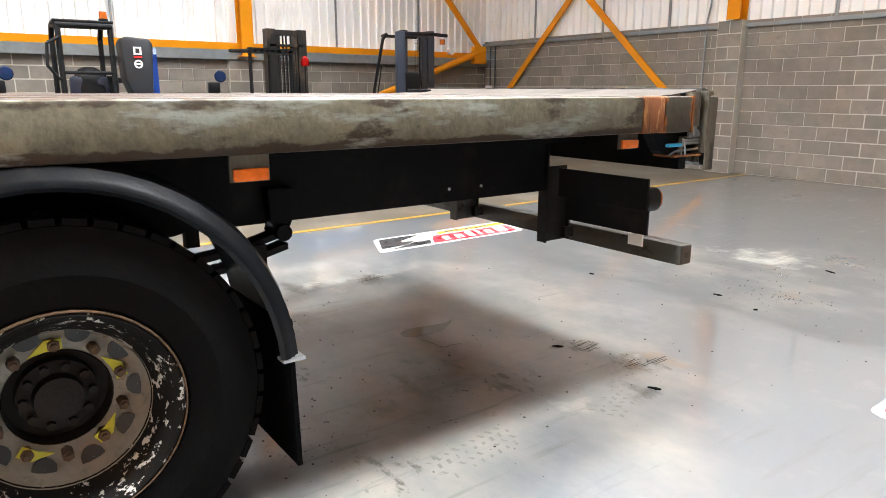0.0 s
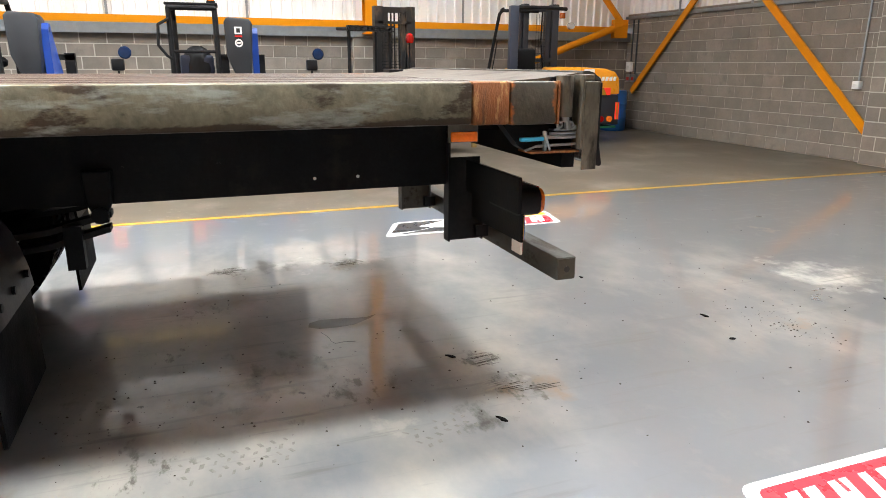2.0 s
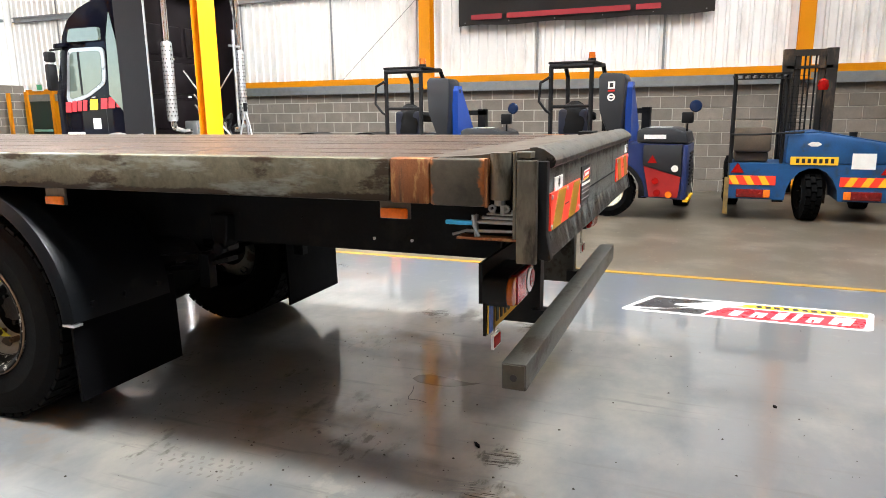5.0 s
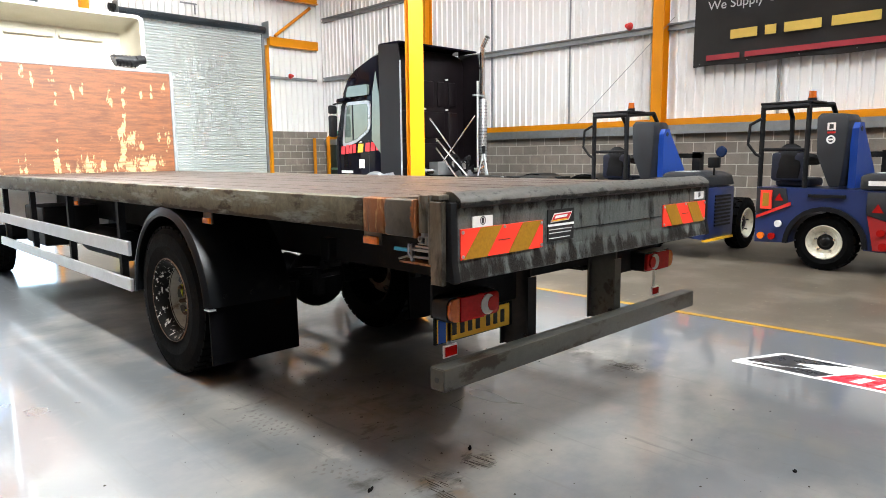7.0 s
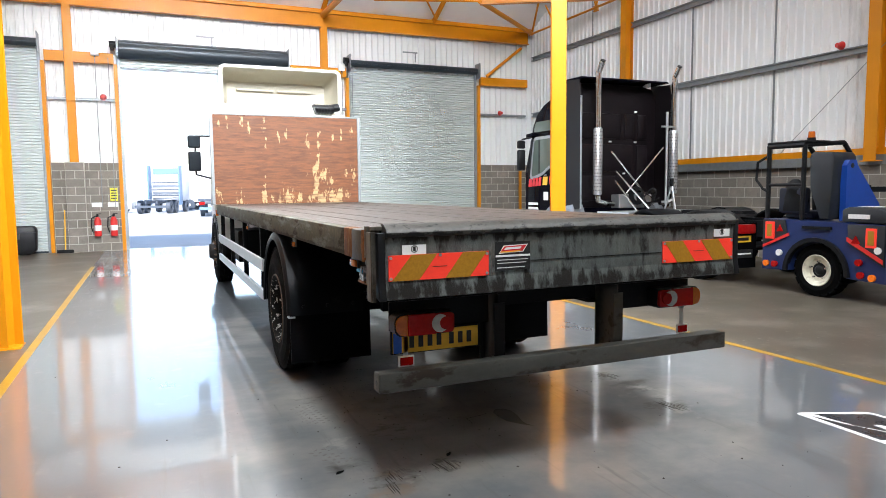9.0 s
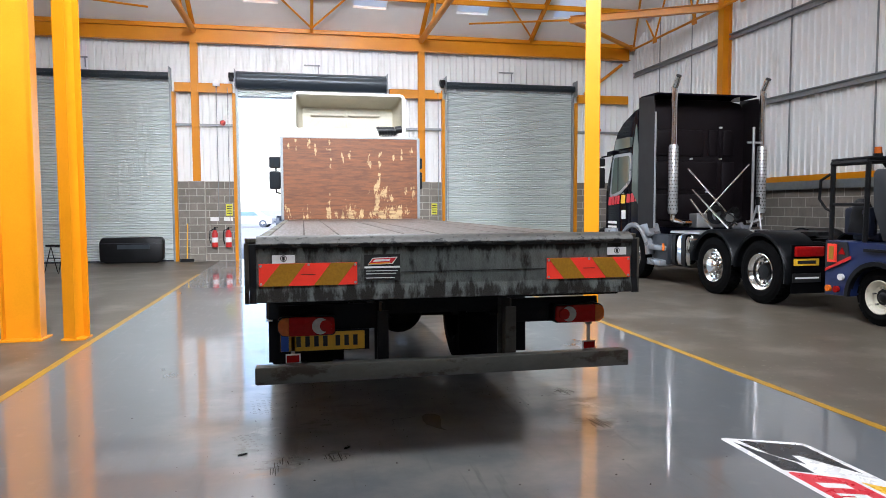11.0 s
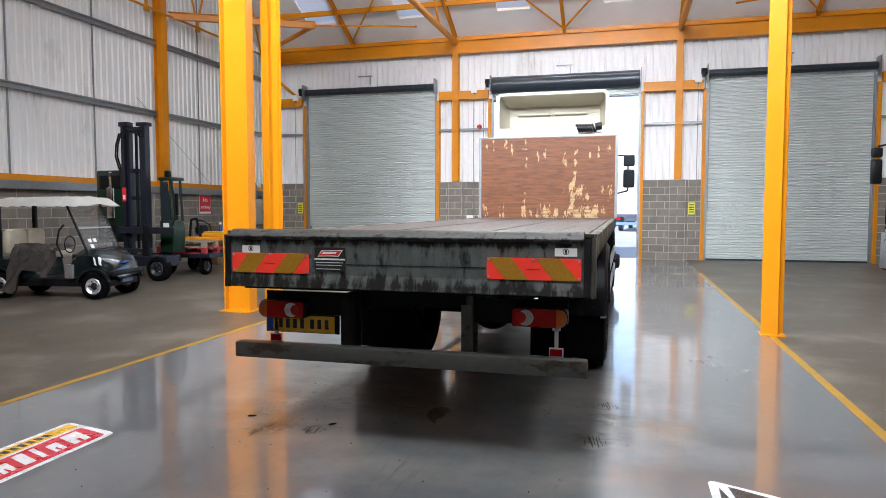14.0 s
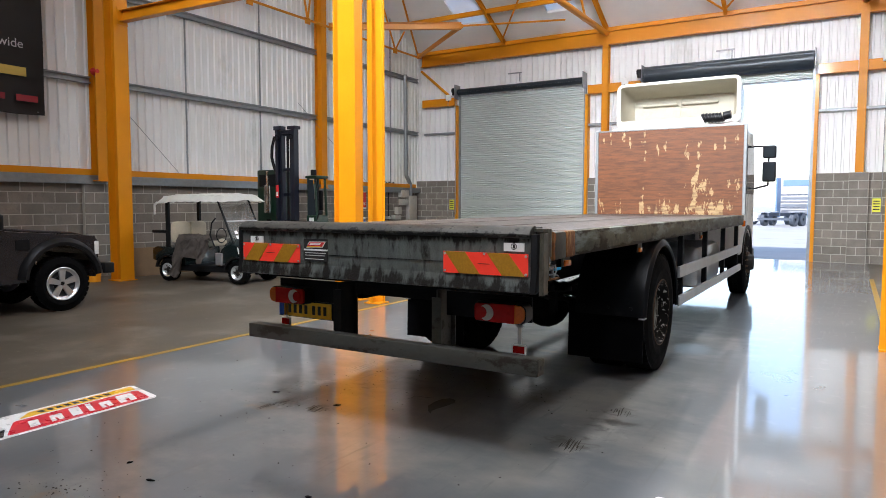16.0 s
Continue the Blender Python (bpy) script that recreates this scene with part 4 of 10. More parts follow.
for x, y, a, ln in ((-1.31, 0.47, 25, 0.032), (-0.61, -1.2, 10, 0.03), (-0.64, 0.45, 40, 0.03), (-0.79, -2.51, -20, 0.045), (-0.95, -1.1, 60, 0.018), (0.3, -0.9, 15, 0.018)):
    c = Shape().prism([(-ln, -0.004), (-ln * 0.3, -0.011), (ln * 0.6, -0.006), (ln, 0.003), (ln * 0.2, 0.004), (-ln * 0.1, 0.01), (-ln * 0.7, 0.005)], "z", 0.0, 0.007)
    chip = solid("rubber_chip", c, RUBBER, "small black rubber chip lying on the floor", "debris")
    chip.matrix_world = pose(x, y, 0.0, rz=a)

# ---- worn materials of the flatbed truck ----
def worn(name, base, under, rough=0.5, metal=0.0, spots=(), noise_scale=3.0, stretch=(1, 1, 1), level=0.62, width=0.06, bump=0.05,
         spot_scale=(1, 1, 1), chip_stretch=None, grime=None, grime_level=0.6, grime_stretch=(1, 1, 1), grime_scale=4.0, grime_width=0.22, vary=0.15, fine=40.0, scale=5.0):
    """Paint over another layer, chipped away by a noise that grows near the spots (x, y, z, radius, amount), with streaks of grime."""
    m = material(name, base, rough, metal, vary=vary, scale=scale, fine=fine, bump=bump, stretch=stretch)
    t = m.node_tree
    n, l = t.nodes, t.links
    b = n["Principled BSDF"]
    geo = n.new("ShaderNodeNewGeometry")

    def mask(sc, st, lv, wd, pts):
        mp = n.new("ShaderNodeMapping")
        mp.inputs["Scale"].default_value = st
        l.new(geo.outputs["Position"], mp.inputs["Vector"])
        nz = n.new("ShaderNodeTexNoise")
        nz.inputs["Scale"].default_value, nz.inputs["Detail"].default_value, nz.inputs["Roughness"].default_value = sc, 9.0, 0.66
        l.new(mp.outputs[0], nz.inputs["Vector"])
        out = nz.outputs["Fac"]
        sp = n.new("ShaderNodeMapping")
        sp.inputs["Scale"].default_value = spot_scale
        l.new(geo.outputs["Position"], sp.inputs["Vector"])
        for x, y, z, r, amount in pts:
            d = n.new("ShaderNodeVectorMath")
            d.operation = "DISTANCE"
            d.inputs[1].default_value = (x * spot_scale[0], y * spot_scale[1], z * spot_scale[2])
            l.new(sp.outputs[0], d.inputs[0])
            g = n.new("ShaderNodeMapRange")
            g.inputs["From Min"].default_value, g.inputs["From Max"].default_value = 0.0, r
            g.inputs["To Min"].default_value, g.inputs["To Max"].default_value = amount, 0.0
            l.new(d.outputs["Value"], g.inputs["Value"])
            a = n.new("ShaderNodeMath")
            l.new(out, a.inputs[0])
            l.new(g.outputs[0], a.inputs[1])
            out = a.outputs[0]
        r2 = n.new("ShaderNodeMapRange")
        r2.inputs["From Min"].default_value, r2.inputs["From Max"].default_value = lv, lv + wd
        l.new(out, r2.inputs["Value"])
        return r2.outputs[0]

    color = b.inputs["Base Color"].links[0].from_socket
    layers = [(mask(noise_scale, chip_stretch or stretch, level, width, spots), under)]
    if grime:
        layers.append((mask(grime_scale, grime_stretch, grime_level, grime_width, ()), grime))
    for fac, col in layers:
        mix = n.new("ShaderNodeMix")
        mix.data_type = "RGBA"
        mix.inputs["B"].default_value = (*col, 1)
        l.new(fac, mix.inputs["Factor"])
        l.new(color, mix.inputs["A"])
        color = mix.outputs["Result"]
    l.new(color, b.inputs["Base Color"])
    return m


RAIL_PAINT = worn("weathered_green_grey_rail", (0.098, 0.09, 0.062), (0.03, 0.02, 0.012), 0.6, 0.0, spots=((0, 0, 1.235, 0.035, 0.3), (0, 0, 1.385, 0.022, 0.1)), spot_scale=(0, 0, 1),
                  noise_scale=5.0, stretch=(1, 1, 1), chip_stretch=(1, 0.8, 1.8), level=0.55, width=0.08, grime=(0.175, 0.185, 0.165), grime_level=0.52, grime_stretch=(1, 0.55, 2.4), grime_scale=4.2, grime_width=0.1, vary=0.35, scale=9, fine=45, bump=0.04)
RUST = worn("rusty_steel", (0.19, 0.062, 0.014), (0.33, 0.17, 0.06), 0.75, 0.1, noise_scale=12, stretch=(1, 2.2, 0.7), level=0.52, width=0.1, grime=(0.04, 0.02, 0.01), grime_level=0.52, grime_stretch=(1, 4, 0.6), grime_scale=9, fine=90, bump=0.1)
BARE_PLATE = worn("dark_bare_steel_plate", (0.06, 0.055, 0.042), (0.3, 0.1, 0.022), 0.5, 0.3, spots=((0, 0.222, 0, 0.045, 0.32), (0, 0.43, 0, 0.03, 0.2)), spot_scale=(0, 1, 0), noise_scale=9, level=0.64, width=0.1, grime=(0.028, 0.024, 0.02), grime_level=0.5, grime_scale=7)
POST_STEEL = worn("worn_galvanised_post", (0.12, 0.11, 0.088), (0.03, 0.024, 0.018), 0.4, 0.4, noise_scale=7, stretch=(1, 1, 0.35), level=0.53, width=0.1, grime=(0.012, 0.01, 0.009), grime_level=0.56, grime_scale=14, grime_stretch=(1, 1, 0.5), vary=0.3)
TAILBOARD = worn("grimy_aluminium_tailboard", (0.125, 0.138, 0.13), (0.016, 0.014, 0.012), 0.45, 0.4, spots=((0, 0, 1.385, 0.06, 0.2), (0, 0, 1.08, 0.09, 0.14)), spot_scale=(0, 0, 1),
                 noise_scale=5.5, stretch=(1.8, 1, 0.8), chip_stretch=(2.2, 1, 0.7), level=0.505, width=0.11, fine=130, bump=0.1,
                 grime=(0.2, 0.212, 0.2), grime_level=0.66, grime_stretch=(14, 1, 0.8), grime_scale=3.0, vary=0.35)
TAIL_LIP = worn("chipped_grey_lip", (0.07, 0.067, 0.06), (0.012, 0.012, 0.011), 0.45, 0.3, spots=((0, 0, 1.37, 0.03, 0.2),), spot_scale=(0, 0, 1), noise_scale=24, stretch=(0.7, 1, 1), level=0.56, width=0.06, grime=(0.4, 0.39, 0.36), grime_level=0.66, grime_scale=30, vary=0.3)
BAR_STEEL = worn("weathered_galvanised_bar", (0.07, 0.069, 0.06), (0.03, 0.022, 0.016), 0.45, 0.4, noise_scale=6, stretch=(0.5, 1, 1), level=0.54, grime=(0.22, 0.21, 0.18), grime_level=0.66, grime_scale=7)
# flaked places of the headboard: drips along the top, larger losses low down (x, z, radius, amount)
FLAKES = [(-1.13, 2.7, 0.042, 0.32), (-1.02, 2.81, 0.042, 0.32), (-1.01, 2.68, 0.042, 0.32), (-0.78, 2.81, 0.049, 0.32), (-0.78, 2.7, 0.056, 0.32), (-0.67, 2.75, 0.035, 0.32), (-0.66, 2.63, 0.056, 0.32), (-0.42, 2.78, 0.042, 0.32), (-0.42, 2.65, 0.056, 0.32), (-0.19, 2.56, 0.042, 0.32), (-0.18, 2.46, 0.049, 0.32), (-0.05, 2.57, 0.056, 0.32), (0.31, 2.57, 0.042, 0.32), (0.31, 2.42, 0.063, 0.32), (0.5, 2.57, 0.056, 0.32), (0.5, 2.39, 0.056, 0.32), (0.49, 2.21, 0.056, 0.32), (0.48, 2.06, 0.056, 0.32), (0.76, 2.52, 0.049, 0.32), (0.91, 2.62, 0.056, 0.32), (0.91, 2.5, 0.042, 0.32), (1.1, 2.63, 0.063, 0.32), (-0.39, 2.49, 0.035, 0.32), (-0.4, 2.34, 0.035, 0.32)]
LOSSES = [(-0.42, 1.85, 0.03, 0.32), (-0.42, 1.71, 0.045, 0.32), (-0.43, 1.57, 0.06, 0.32), (-0.44, 1.45, 0.09, 0.3), (-0.3, 1.48, 0.05, 0.3), (-0.19, 1.45, 0.05, 0.3), (-0.05, 1.5, 0.06, 0.3), (0.16, 1.48, 0.06, 0.3), (0.33, 1.46, 0.08, 0.3), (0.41, 2.0, 0.06, 0.3), (0.46, 1.87, 0.1, 0.32), (0.6, 1.88, 0.1, 0.32), (0.72, 1.79, 0.05, 0.27), (0.45, 1.69, 0.07, 0.3), (0.43, 1.55, 0.09, 0.31), (0.54, 1.43, 0.1, 0.3), (0.71, 1.52, 0.05, 0.3), (0.88, 1.55, 0.06, 0.3), (0.83, 1.41, 0.12, 0.26), (1.1, 1.98, 0.06, 0.3), (0.99, 1.9, 0.07, 0.3), (1.13, 1.85, 0.06, 0.3), (1.1, 1.69, 0.05, 0.27), (1.01, 1.55, 0.07, 0.27), (-1.2, 1.61, 0.06, 0.23), (-1.13, 1.47, 0.09, 0.24), (-0.84, 1.42, 0.16, 0.2), (-0.0, 1.37, 0.3, 0.2), (0.72, 1.37, 0.3, 0.22), (0.31, 1.88, 0.05, 0.25)]
PLY = worn("brown_film_faced_plywood", (0.15, 0.048, 0.012), (0.42, 0.28, 0.13), 0.5, noise_scale=13, stretch=(0.7, 1, 7), chip_stretch=(2.2, 1, 0.8), level=0.68, width=0.035,
           spots=[(x, 8.47, z, r, a) for x, z, r, a in FLAKES + LOSSES], spot_scale=(1, 0, 0.5),
           grime=(0.08, 0.023, 0.006), grime_level=0.47, grime_stretch=(1, 1, 6), grime_scale=3.2, vary=0.32, fine=60, bump=0.08)
PLANK = material("dark_hardwood_plank", (0.04, 0.025, 0.018), 0.42, vary=0.25, scale=6, fine=70, bump=0.06, stretch=(8, 0.5, 1), random_shift=0.25, dirt=(0.06, 0.042, 0.032), dirt_amount=0.3, dirt_scale=1.2)
DECK_STEEL = worn("worn_deck_edge_steel", (0.075, 0.06, 0.048), (0.028, 0.02, 0.014), 0.52, 0.0, noise_scale=3, stretch=(1, 0.5, 1), level=0.55, grime=(0.1, 0.085, 0.07), grime_level=0.5)
CHASSIS = material("dark_chassis_paint", (0.008, 0.0085, 0.01), 0.55, vary=0.3, scale=4, bump=0.03, dirt=(0.02, 0.017, 0.015), dirt_amount=0.25, dirt_scale=5)
RIM_WORN = worn("worn_silver_rim", (0.22, 0.203, 0.168), (0.1, 0.065, 0.04), 0.55, 0.2, noise_scale=6, level=0.58, grime=(0.05, 0.042, 0.033), grime_level=0.54, grime_scale=9)
RIM_EDGE = worn("scraped_rim_edge", (0.006, 0.0052, 0.0045), (0.42, 0.4, 0.36), 0.65, 0.1, noise_scale=24, stretch=(1.6, 1, 1), level=0.575, width=0.03)
HUB_GREASE = material("greasy_hub", (0.014, 0.012, 0.011), 0.6, 0.2, vary=0.3, scale=14, bump=0.08)
NUT = material("rusty_wheel_nut", (0.1, 0.06, 0.035), 0.6, 0.5, vary=0.3, scale=30, bump=0.03)
NUT_TAG = material("yellow_nut_tag", (0.5, 0.47, 0.025), 0.5, vary=0.1, scale=20, bump=0)
FLAP = material("black_rubber_flap", (0.0025, 0.0025, 0.003), 0.6, vary=0.25, scale=5, bump=0.04)
LAMP_AMBER = material("dull_amber_lens", (0.45, 0.1, 0.01), 0.2, vary=0.12, scale=30, bump=0.02, coat=0.4)
LAMP_CLEAR = material("dull_clear_lens", (0.42, 0.4, 0.38), 0.2, vary=0.1, scale=40, bump=0.02, coat=0.3)
for mat, level in ((RIM_EDGE, 0.08), (RUBBER, 0.05), (BLACK_STEEL, 0.2), (BLACK_PLASTIC, 0.2), (CHASSIS, 0.1), (FLAP, 0.03), (MUDGUARD, 0.14), (HUB_GREASE, 0.25), (TAILBOARD, 0.4), (ORANGE, 0.25), (TAIL_LIP, 0.35), (RAIL_PAINT, 0.25), (DECK_STEEL, 0.35), (PLANK, 0.5)):
    mat.node_tree.nodes["Principled BSDF"].inputs["Specular IOR Level"].default_value = level
BLUE_GRIP = material("blue_rubber_grip", (0.03, 0.35, 0.62), 0.5, vary=0.08, scale=20, bump=0.02)


def wheel(parent, m, r=0.52, width=0.29, rim_r=0.29, dish=0.17, rim_mat=None, edge_mat=None, nuts=10, holes=10, tread=46, tags=False, hub_r=0.14, hub_len=0.1, tyre_mat=None, hub_mat=None, block=0.014):
    """A wheel about its own x axis, outer face at x = 0, body towards +x; parts: tyre, rim, hub, nuts."""
    rim_mat, edge_mat = rim_mat or RIM_WORN, edge_mat or rim_mat or RIM_EDGE
    w = new("wheel")
    w.parent = parent
    w.matrix_local = m
    c = (0, 0, 0)
    s = Shape().lathe([(rim_r + 0.012, 0.03), (rim_r + 0.03, 0.012), (rim_r + (r - rim_r) * 0.45, 0.0), (r - 0.06, 0.012), (r - 0.02, 0.03), (r - block, 0.05),
                       (r - block, width - 0.05), (r - 0.02, width - 0.03), (r - 0.06, width - 0.012), (rim_r + 0.05, width), (rim_r + 0.012, width - 0.03)], c, seg=56)
    blocks = Shape()
    for i in range(tread):
        a = 2 * math.pi * i / tread
        rot = Matrix.Rotation(a, 4, "X")
        hw = math.pi * r / tread * 0.78
        for k, (xa, xb) in enumerate(((0.03, width * 0.36), (width * 0.38, width * 0.62), (width * 0.64, width - 0.03))):
            o = 0 if k % 2 == 0 else math.pi / tread
            blocks.box(xa, xb, -hw, hw, r - block - 0.004, r, m=Matrix.Rotation(o, 4, "X") @ rot)
    part("tyre", s, tyre_mat or RUBBER, w, smooth=False)
    tagged(part("tread", blocks, tyre_mat or RUBBER, w), kind="stuff")
    rim = part("rim", Shape().lathe([(rim_r + 0.018, 0.014), (rim_r + 0.008, 0.006), (rim_r - 0.006, 0.012), (rim_r - 0.02, 0.035), (rim_r - (0.06 if tags else 0.04), 0.11 if tags else 0.07 if dish > 0.15 else 0.045)], c, seg=48), edge_mat, w, smooth=True)
    if tags:
        part("rim_lip", Shape().lathe([(rim_r + 0.022, 0.014), (rim_r + 0.02, 0.007), (rim_r + 0.017, 0.006), (rim_r + 0.015, 0.009)], c, seg=48), NUT, rim, "thin rusty rim lip", smooth=True)
    # dished disc with hand holes
    s = Shape()
    s.lathe([(rim_r - (0.056 if tags else 0.036), 0.1 if tags else 0.066 if dish > 0.15 else 0.04), (rim_r - (0.06 if tags else 0.042), 0.115 if tags else 0.09 if dish > 0.15 else 0.045), (rim_r - (0.066 if tags else 0.055), dish * 0.72), (rim_r * 0.72, dish * 0.86), (rim_r * 0.62, dish * 0.96), (rim_r * 0.5, dish)], c, seg=48)
    part("disc", s, rim_mat, w, smooth=True)
    for i in range(holes):
        a = 2 * math.pi * (i + 0.5) / holes
        s = Shape().lathe([(0.001, -0.006), (rim_r * (0.115 if tags else 0.1), -0.005), (rim_r * (0.115 if tags else 0.1), 0.02)], (0, 0, 0), "x", 12)
        bmesh.ops.transform(s.bm, matrix=Matrix.Rotation(a, 4, "X") @ Matrix.Translation((dish * 0.845, 0, rim_r * 0.715)) @ Matrix.Rotation(radians(-18), 4, "Y"), verts=s.bm.verts[:])
        part("hand_hole", s, BLACK_INK, w)
    if tags:
        # drive hub: a dark well with a flange ring, inner cap and studs
        s = Shape().lathe([(rim_r * 0.5, dish - 0.004), (hub_r + 0.002, dish - 0.006), (hub_r - 0.002, dish + 0.05), (hub_r - 0.03, dish + 0.055), (hub_r - 0.034, dish + 0.02), (hub_r * 0.5, dish + 0.012), (hub_r * 0.46, dish - 0.02), (0.001, dish - 0.026)], c, seg=32)
        for k in range(10):
            a = 2 * math.pi * k / 10
            part("stud", Shape().tube((dish + 0.05, 0.09 * math.cos(a), 0.09 * math.sin(a)), (dish - 0.004, 0.09 * math.cos(a), 0.09 * math.sin(a)), 0.013, seg=6), HUB_GREASE, w)
    else:
        s = Shape().lathe([(rim_r * 0.5, dish - 0.004), (hub_r + 0.01, dish - 0.01), (hub_r, dish - hub_len * 0.7), (hub_r * 0.86, dish - hub_len), (hub_r * 0.5, dish - hub_len - 0.005), (0.001, dish - hub_len - 0.008)], c, seg=32)
    part("hub", s, hub_mat or HUB_GREASE, w, smooth=True)
    for i in range(nuts):
        a = 2 * math.pi * i / nuts
        rr = rim_r * 0.585
        s = Shape().tube((dish - 0.045, 0, 0), (dish, 0, 0), 0.017, seg=6).tube((dish - 0.055, 0, 0), (dish - 0.04, 0, 0), 0.009, seg=8)
        bmesh.ops.transform(s.bm, matrix=Matrix.Rotation(a, 4, "X") @ Matrix.Translation((0, 0, rr)), verts=s.bm.verts[:])
        part("nut", s, NUT if rim_mat is RIM_WORN else CHROME, w)
        if tags and i % 2 == 0:
            s = Shape().prism([(-0.022, rr - 0.016), (0.022, rr - 0.016), (0.066, rr - 0.026), (0.022, rr + 0.016), (-0.022, rr + 0.016)], "x", dish - 0.03, dish - 0.024)
            bmesh.ops.transform(s.bm, matrix=Matrix.Rotation(a, 4, "X"), verts=s.bm.verts[:])
            part("nut_tag", s, NUT_TAG, w, "yellow wheel nut tag")
    return w


truck = thing("flatbed_truck", "white two-axle flatbed truck with worn wooden deck and plywood headboard", "truck")
RAIL_Z0, RAIL_Z1, BED_Y1 = 1.235, 1.395, 8.48
# deck planks
n_pl = 9
pw = 2.3 / n_pl
for i in range(n_pl):
    x0 = -1.15 + i * pw
    s = Shape().box(x0 + 0.004, x0 + pw - 0.004, 0.5, BED_Y1 - 0.02, 1.36, 1.392 + 0.002 * (i % 3), 0.004)
    part("plank", s, PLANK, truck)
    if i:
        part("deck_strip", Shape().box(x0 - 0.003, x0 + 0.003, 0.5, BED_Y1 - 0.02, 1.37, 1.389), CHASSIS, truck)
s = Shape().prism([(0.087, 1.37), (0.087, 1.428), (0.16, 1.418), (0.28, 1.404), (0.42, 1.396), (0.497, 1.394), (0.497, 1.37)], "x", -1.148, 1.148)
part("rear_deck_plate", s, DECK_STEEL, truck, "worn steel plate across the deck end")
part("lashing_ring", Shape().box(0.95, 1.12, 0.2, 0.3, 1.4, 1.425, 0.004), BLACK_STEEL, truck)
for sg in (-1, 1):
    xa, xb = sorted((sg * 1.225, sg * 1.15))
    part("side_rail", Shape().box(xa, xb, 0.59, BED_Y1, RAIL_Z0, RAIL_Z1, 0.012), RAIL_PAINT, truck, "weathered pale green-grey painted side rail", smooth=True)
    part("rail_joint", Shape().box(xa, xb, 0.432, 0.588, RAIL_Z0 - 0.003, RAIL_Z1 + 0.002, 0.012), RUST, truck, "rusty patch of the side rail", smooth=True)
    part("rail_end", Shape().box(xa, xb, 0.222, 0.43, RAIL_Z0 - 0.006, RAIL_Z1 + 0.001, 0.012), BARE_PLATE, truck, "dark bare steel end of the side rail", smooth=True)
    part("rail_bead", Shape().box(*sorted((sg * 1.228, sg * 1.2)), 0.2145, 0.2225, RAIL_Z0 - 0.006, RAIL_Z1 + 0.003), RUST, truck, "rusty weld bead")
    part("corner_tube", Shape().tube((sg * 1.19, 0.175, 1.255), (sg * 1.19, 0.175, 1.418), 0.036, seg=20), POST_STEEL, truck, "worn steel corner tube", smooth=True)
    part("corner_plate", Shape().box(*sorted((sg * 1.16, sg * 1.135)), 0.11, 0.222, 1.13, 1.412, 0.004), CHASSIS, truck, "greasy black corner plate")
    s = Shape().box(*sorted((sg * 1.238, sg * 1.229)), 0.037, 0.106, 1.04, 1.395, 0.003).box(*sorted((sg * 1.229, sg * 1.212)), 0.037, 0.047, 1.04, 1.395)
    part("corner_post", s, POST_STEEL, truck, "worn steel channel post")
    s = Shape().box(*sorted((sg * 1.238, sg * 1.165)), 0.1075, 0.119, 1.125, 1.422, 0.003).box(*sorted((sg * 1.226, sg * 1.16)), 0.06, 0.1075, 1.4, 1.422, 0.003)
    part("corner_angle", s, POST_STEEL, truck, "worn steel angle behind the post")
    # under-rail gusset and latch
    s = Shape().prism([(0.1, 1.235), (0.44, 1.235), (0.36, 1.14), (0.33, 1.122), (0.1, 1.115)], "x", *sorted((sg * 1.16, sg * 1.1)))
    part("gusset", s, CHASSIS, truck)
    s = Shape().tube((sg * 1.2, 0.11, 1.175), (sg * 1.2, 0.28, 1.175), 0.008, seg=8).tube((sg * 1.2, 0.11, 1.145), (sg * 1.2, 0.3, 1.14), 0.006, seg=8)
    s.tube((sg * 1.2, 0.11, 1.19), (sg * 1.2, 0.24, 1.19), 0.006, seg=8).box(*sorted((sg * 1.21, sg * 1.19)), 0.255, 0.268, 1.12, 1.2, 0.003)
    s.tube((sg * 1.2, 0.16, 1.205), (sg * 1.2, 0.16, 1.235), 0.014, seg=10).ball((sg * 1.2, 0.125, 1.212), 0.012, sub=1).ball((sg * 1.2, 0.2, 1.212), 0.012, sub=1)
    s.tube((sg * 1.2, 0.175, 1.235), (sg * 1.2, 0.175, 1.262), 0.02, seg=12).box(*sorted((sg * 1.205, sg * 1.16)), 0.11, 0.222, 1.2, 1.206)
    s.pipe([(sg * 1.215, 0.27, 1.2), (sg * 1.225, 0.262, 1.16), (sg * 1.218, 0.245, 1.125)], 0.005, seg=6).tube((sg * 1.2, 0.3, 1.14), (sg * 1.205, 0.35, 1.125), 0.005, seg=6)
    for y in (0.15, 0.2):
        s.lathe([(0.006, -0.006), (0.014, -0.006), (0.014, 0.006), (0.006, 0.006), (0.006, -0.006)], (sg * 1.206, y, 1.225), "x", 10)
    latch = part("tailboard_latch", s, GALV, truck, "galvanised spring latch")
    part("grip", Shape().box(*sorted((sg * 1.215, sg * 1.195)), 0.27, 0.375, 1.162, 1.178, 0.004), BLUE_GRIP, latch, "blue rubber grip")
    part("latch_plate", Shape().box(*sorted((sg * 1.22, sg * 1.1)), 0.11, 0.33, 1.112, 1.12), RUST, latch, "rusty latch plate")
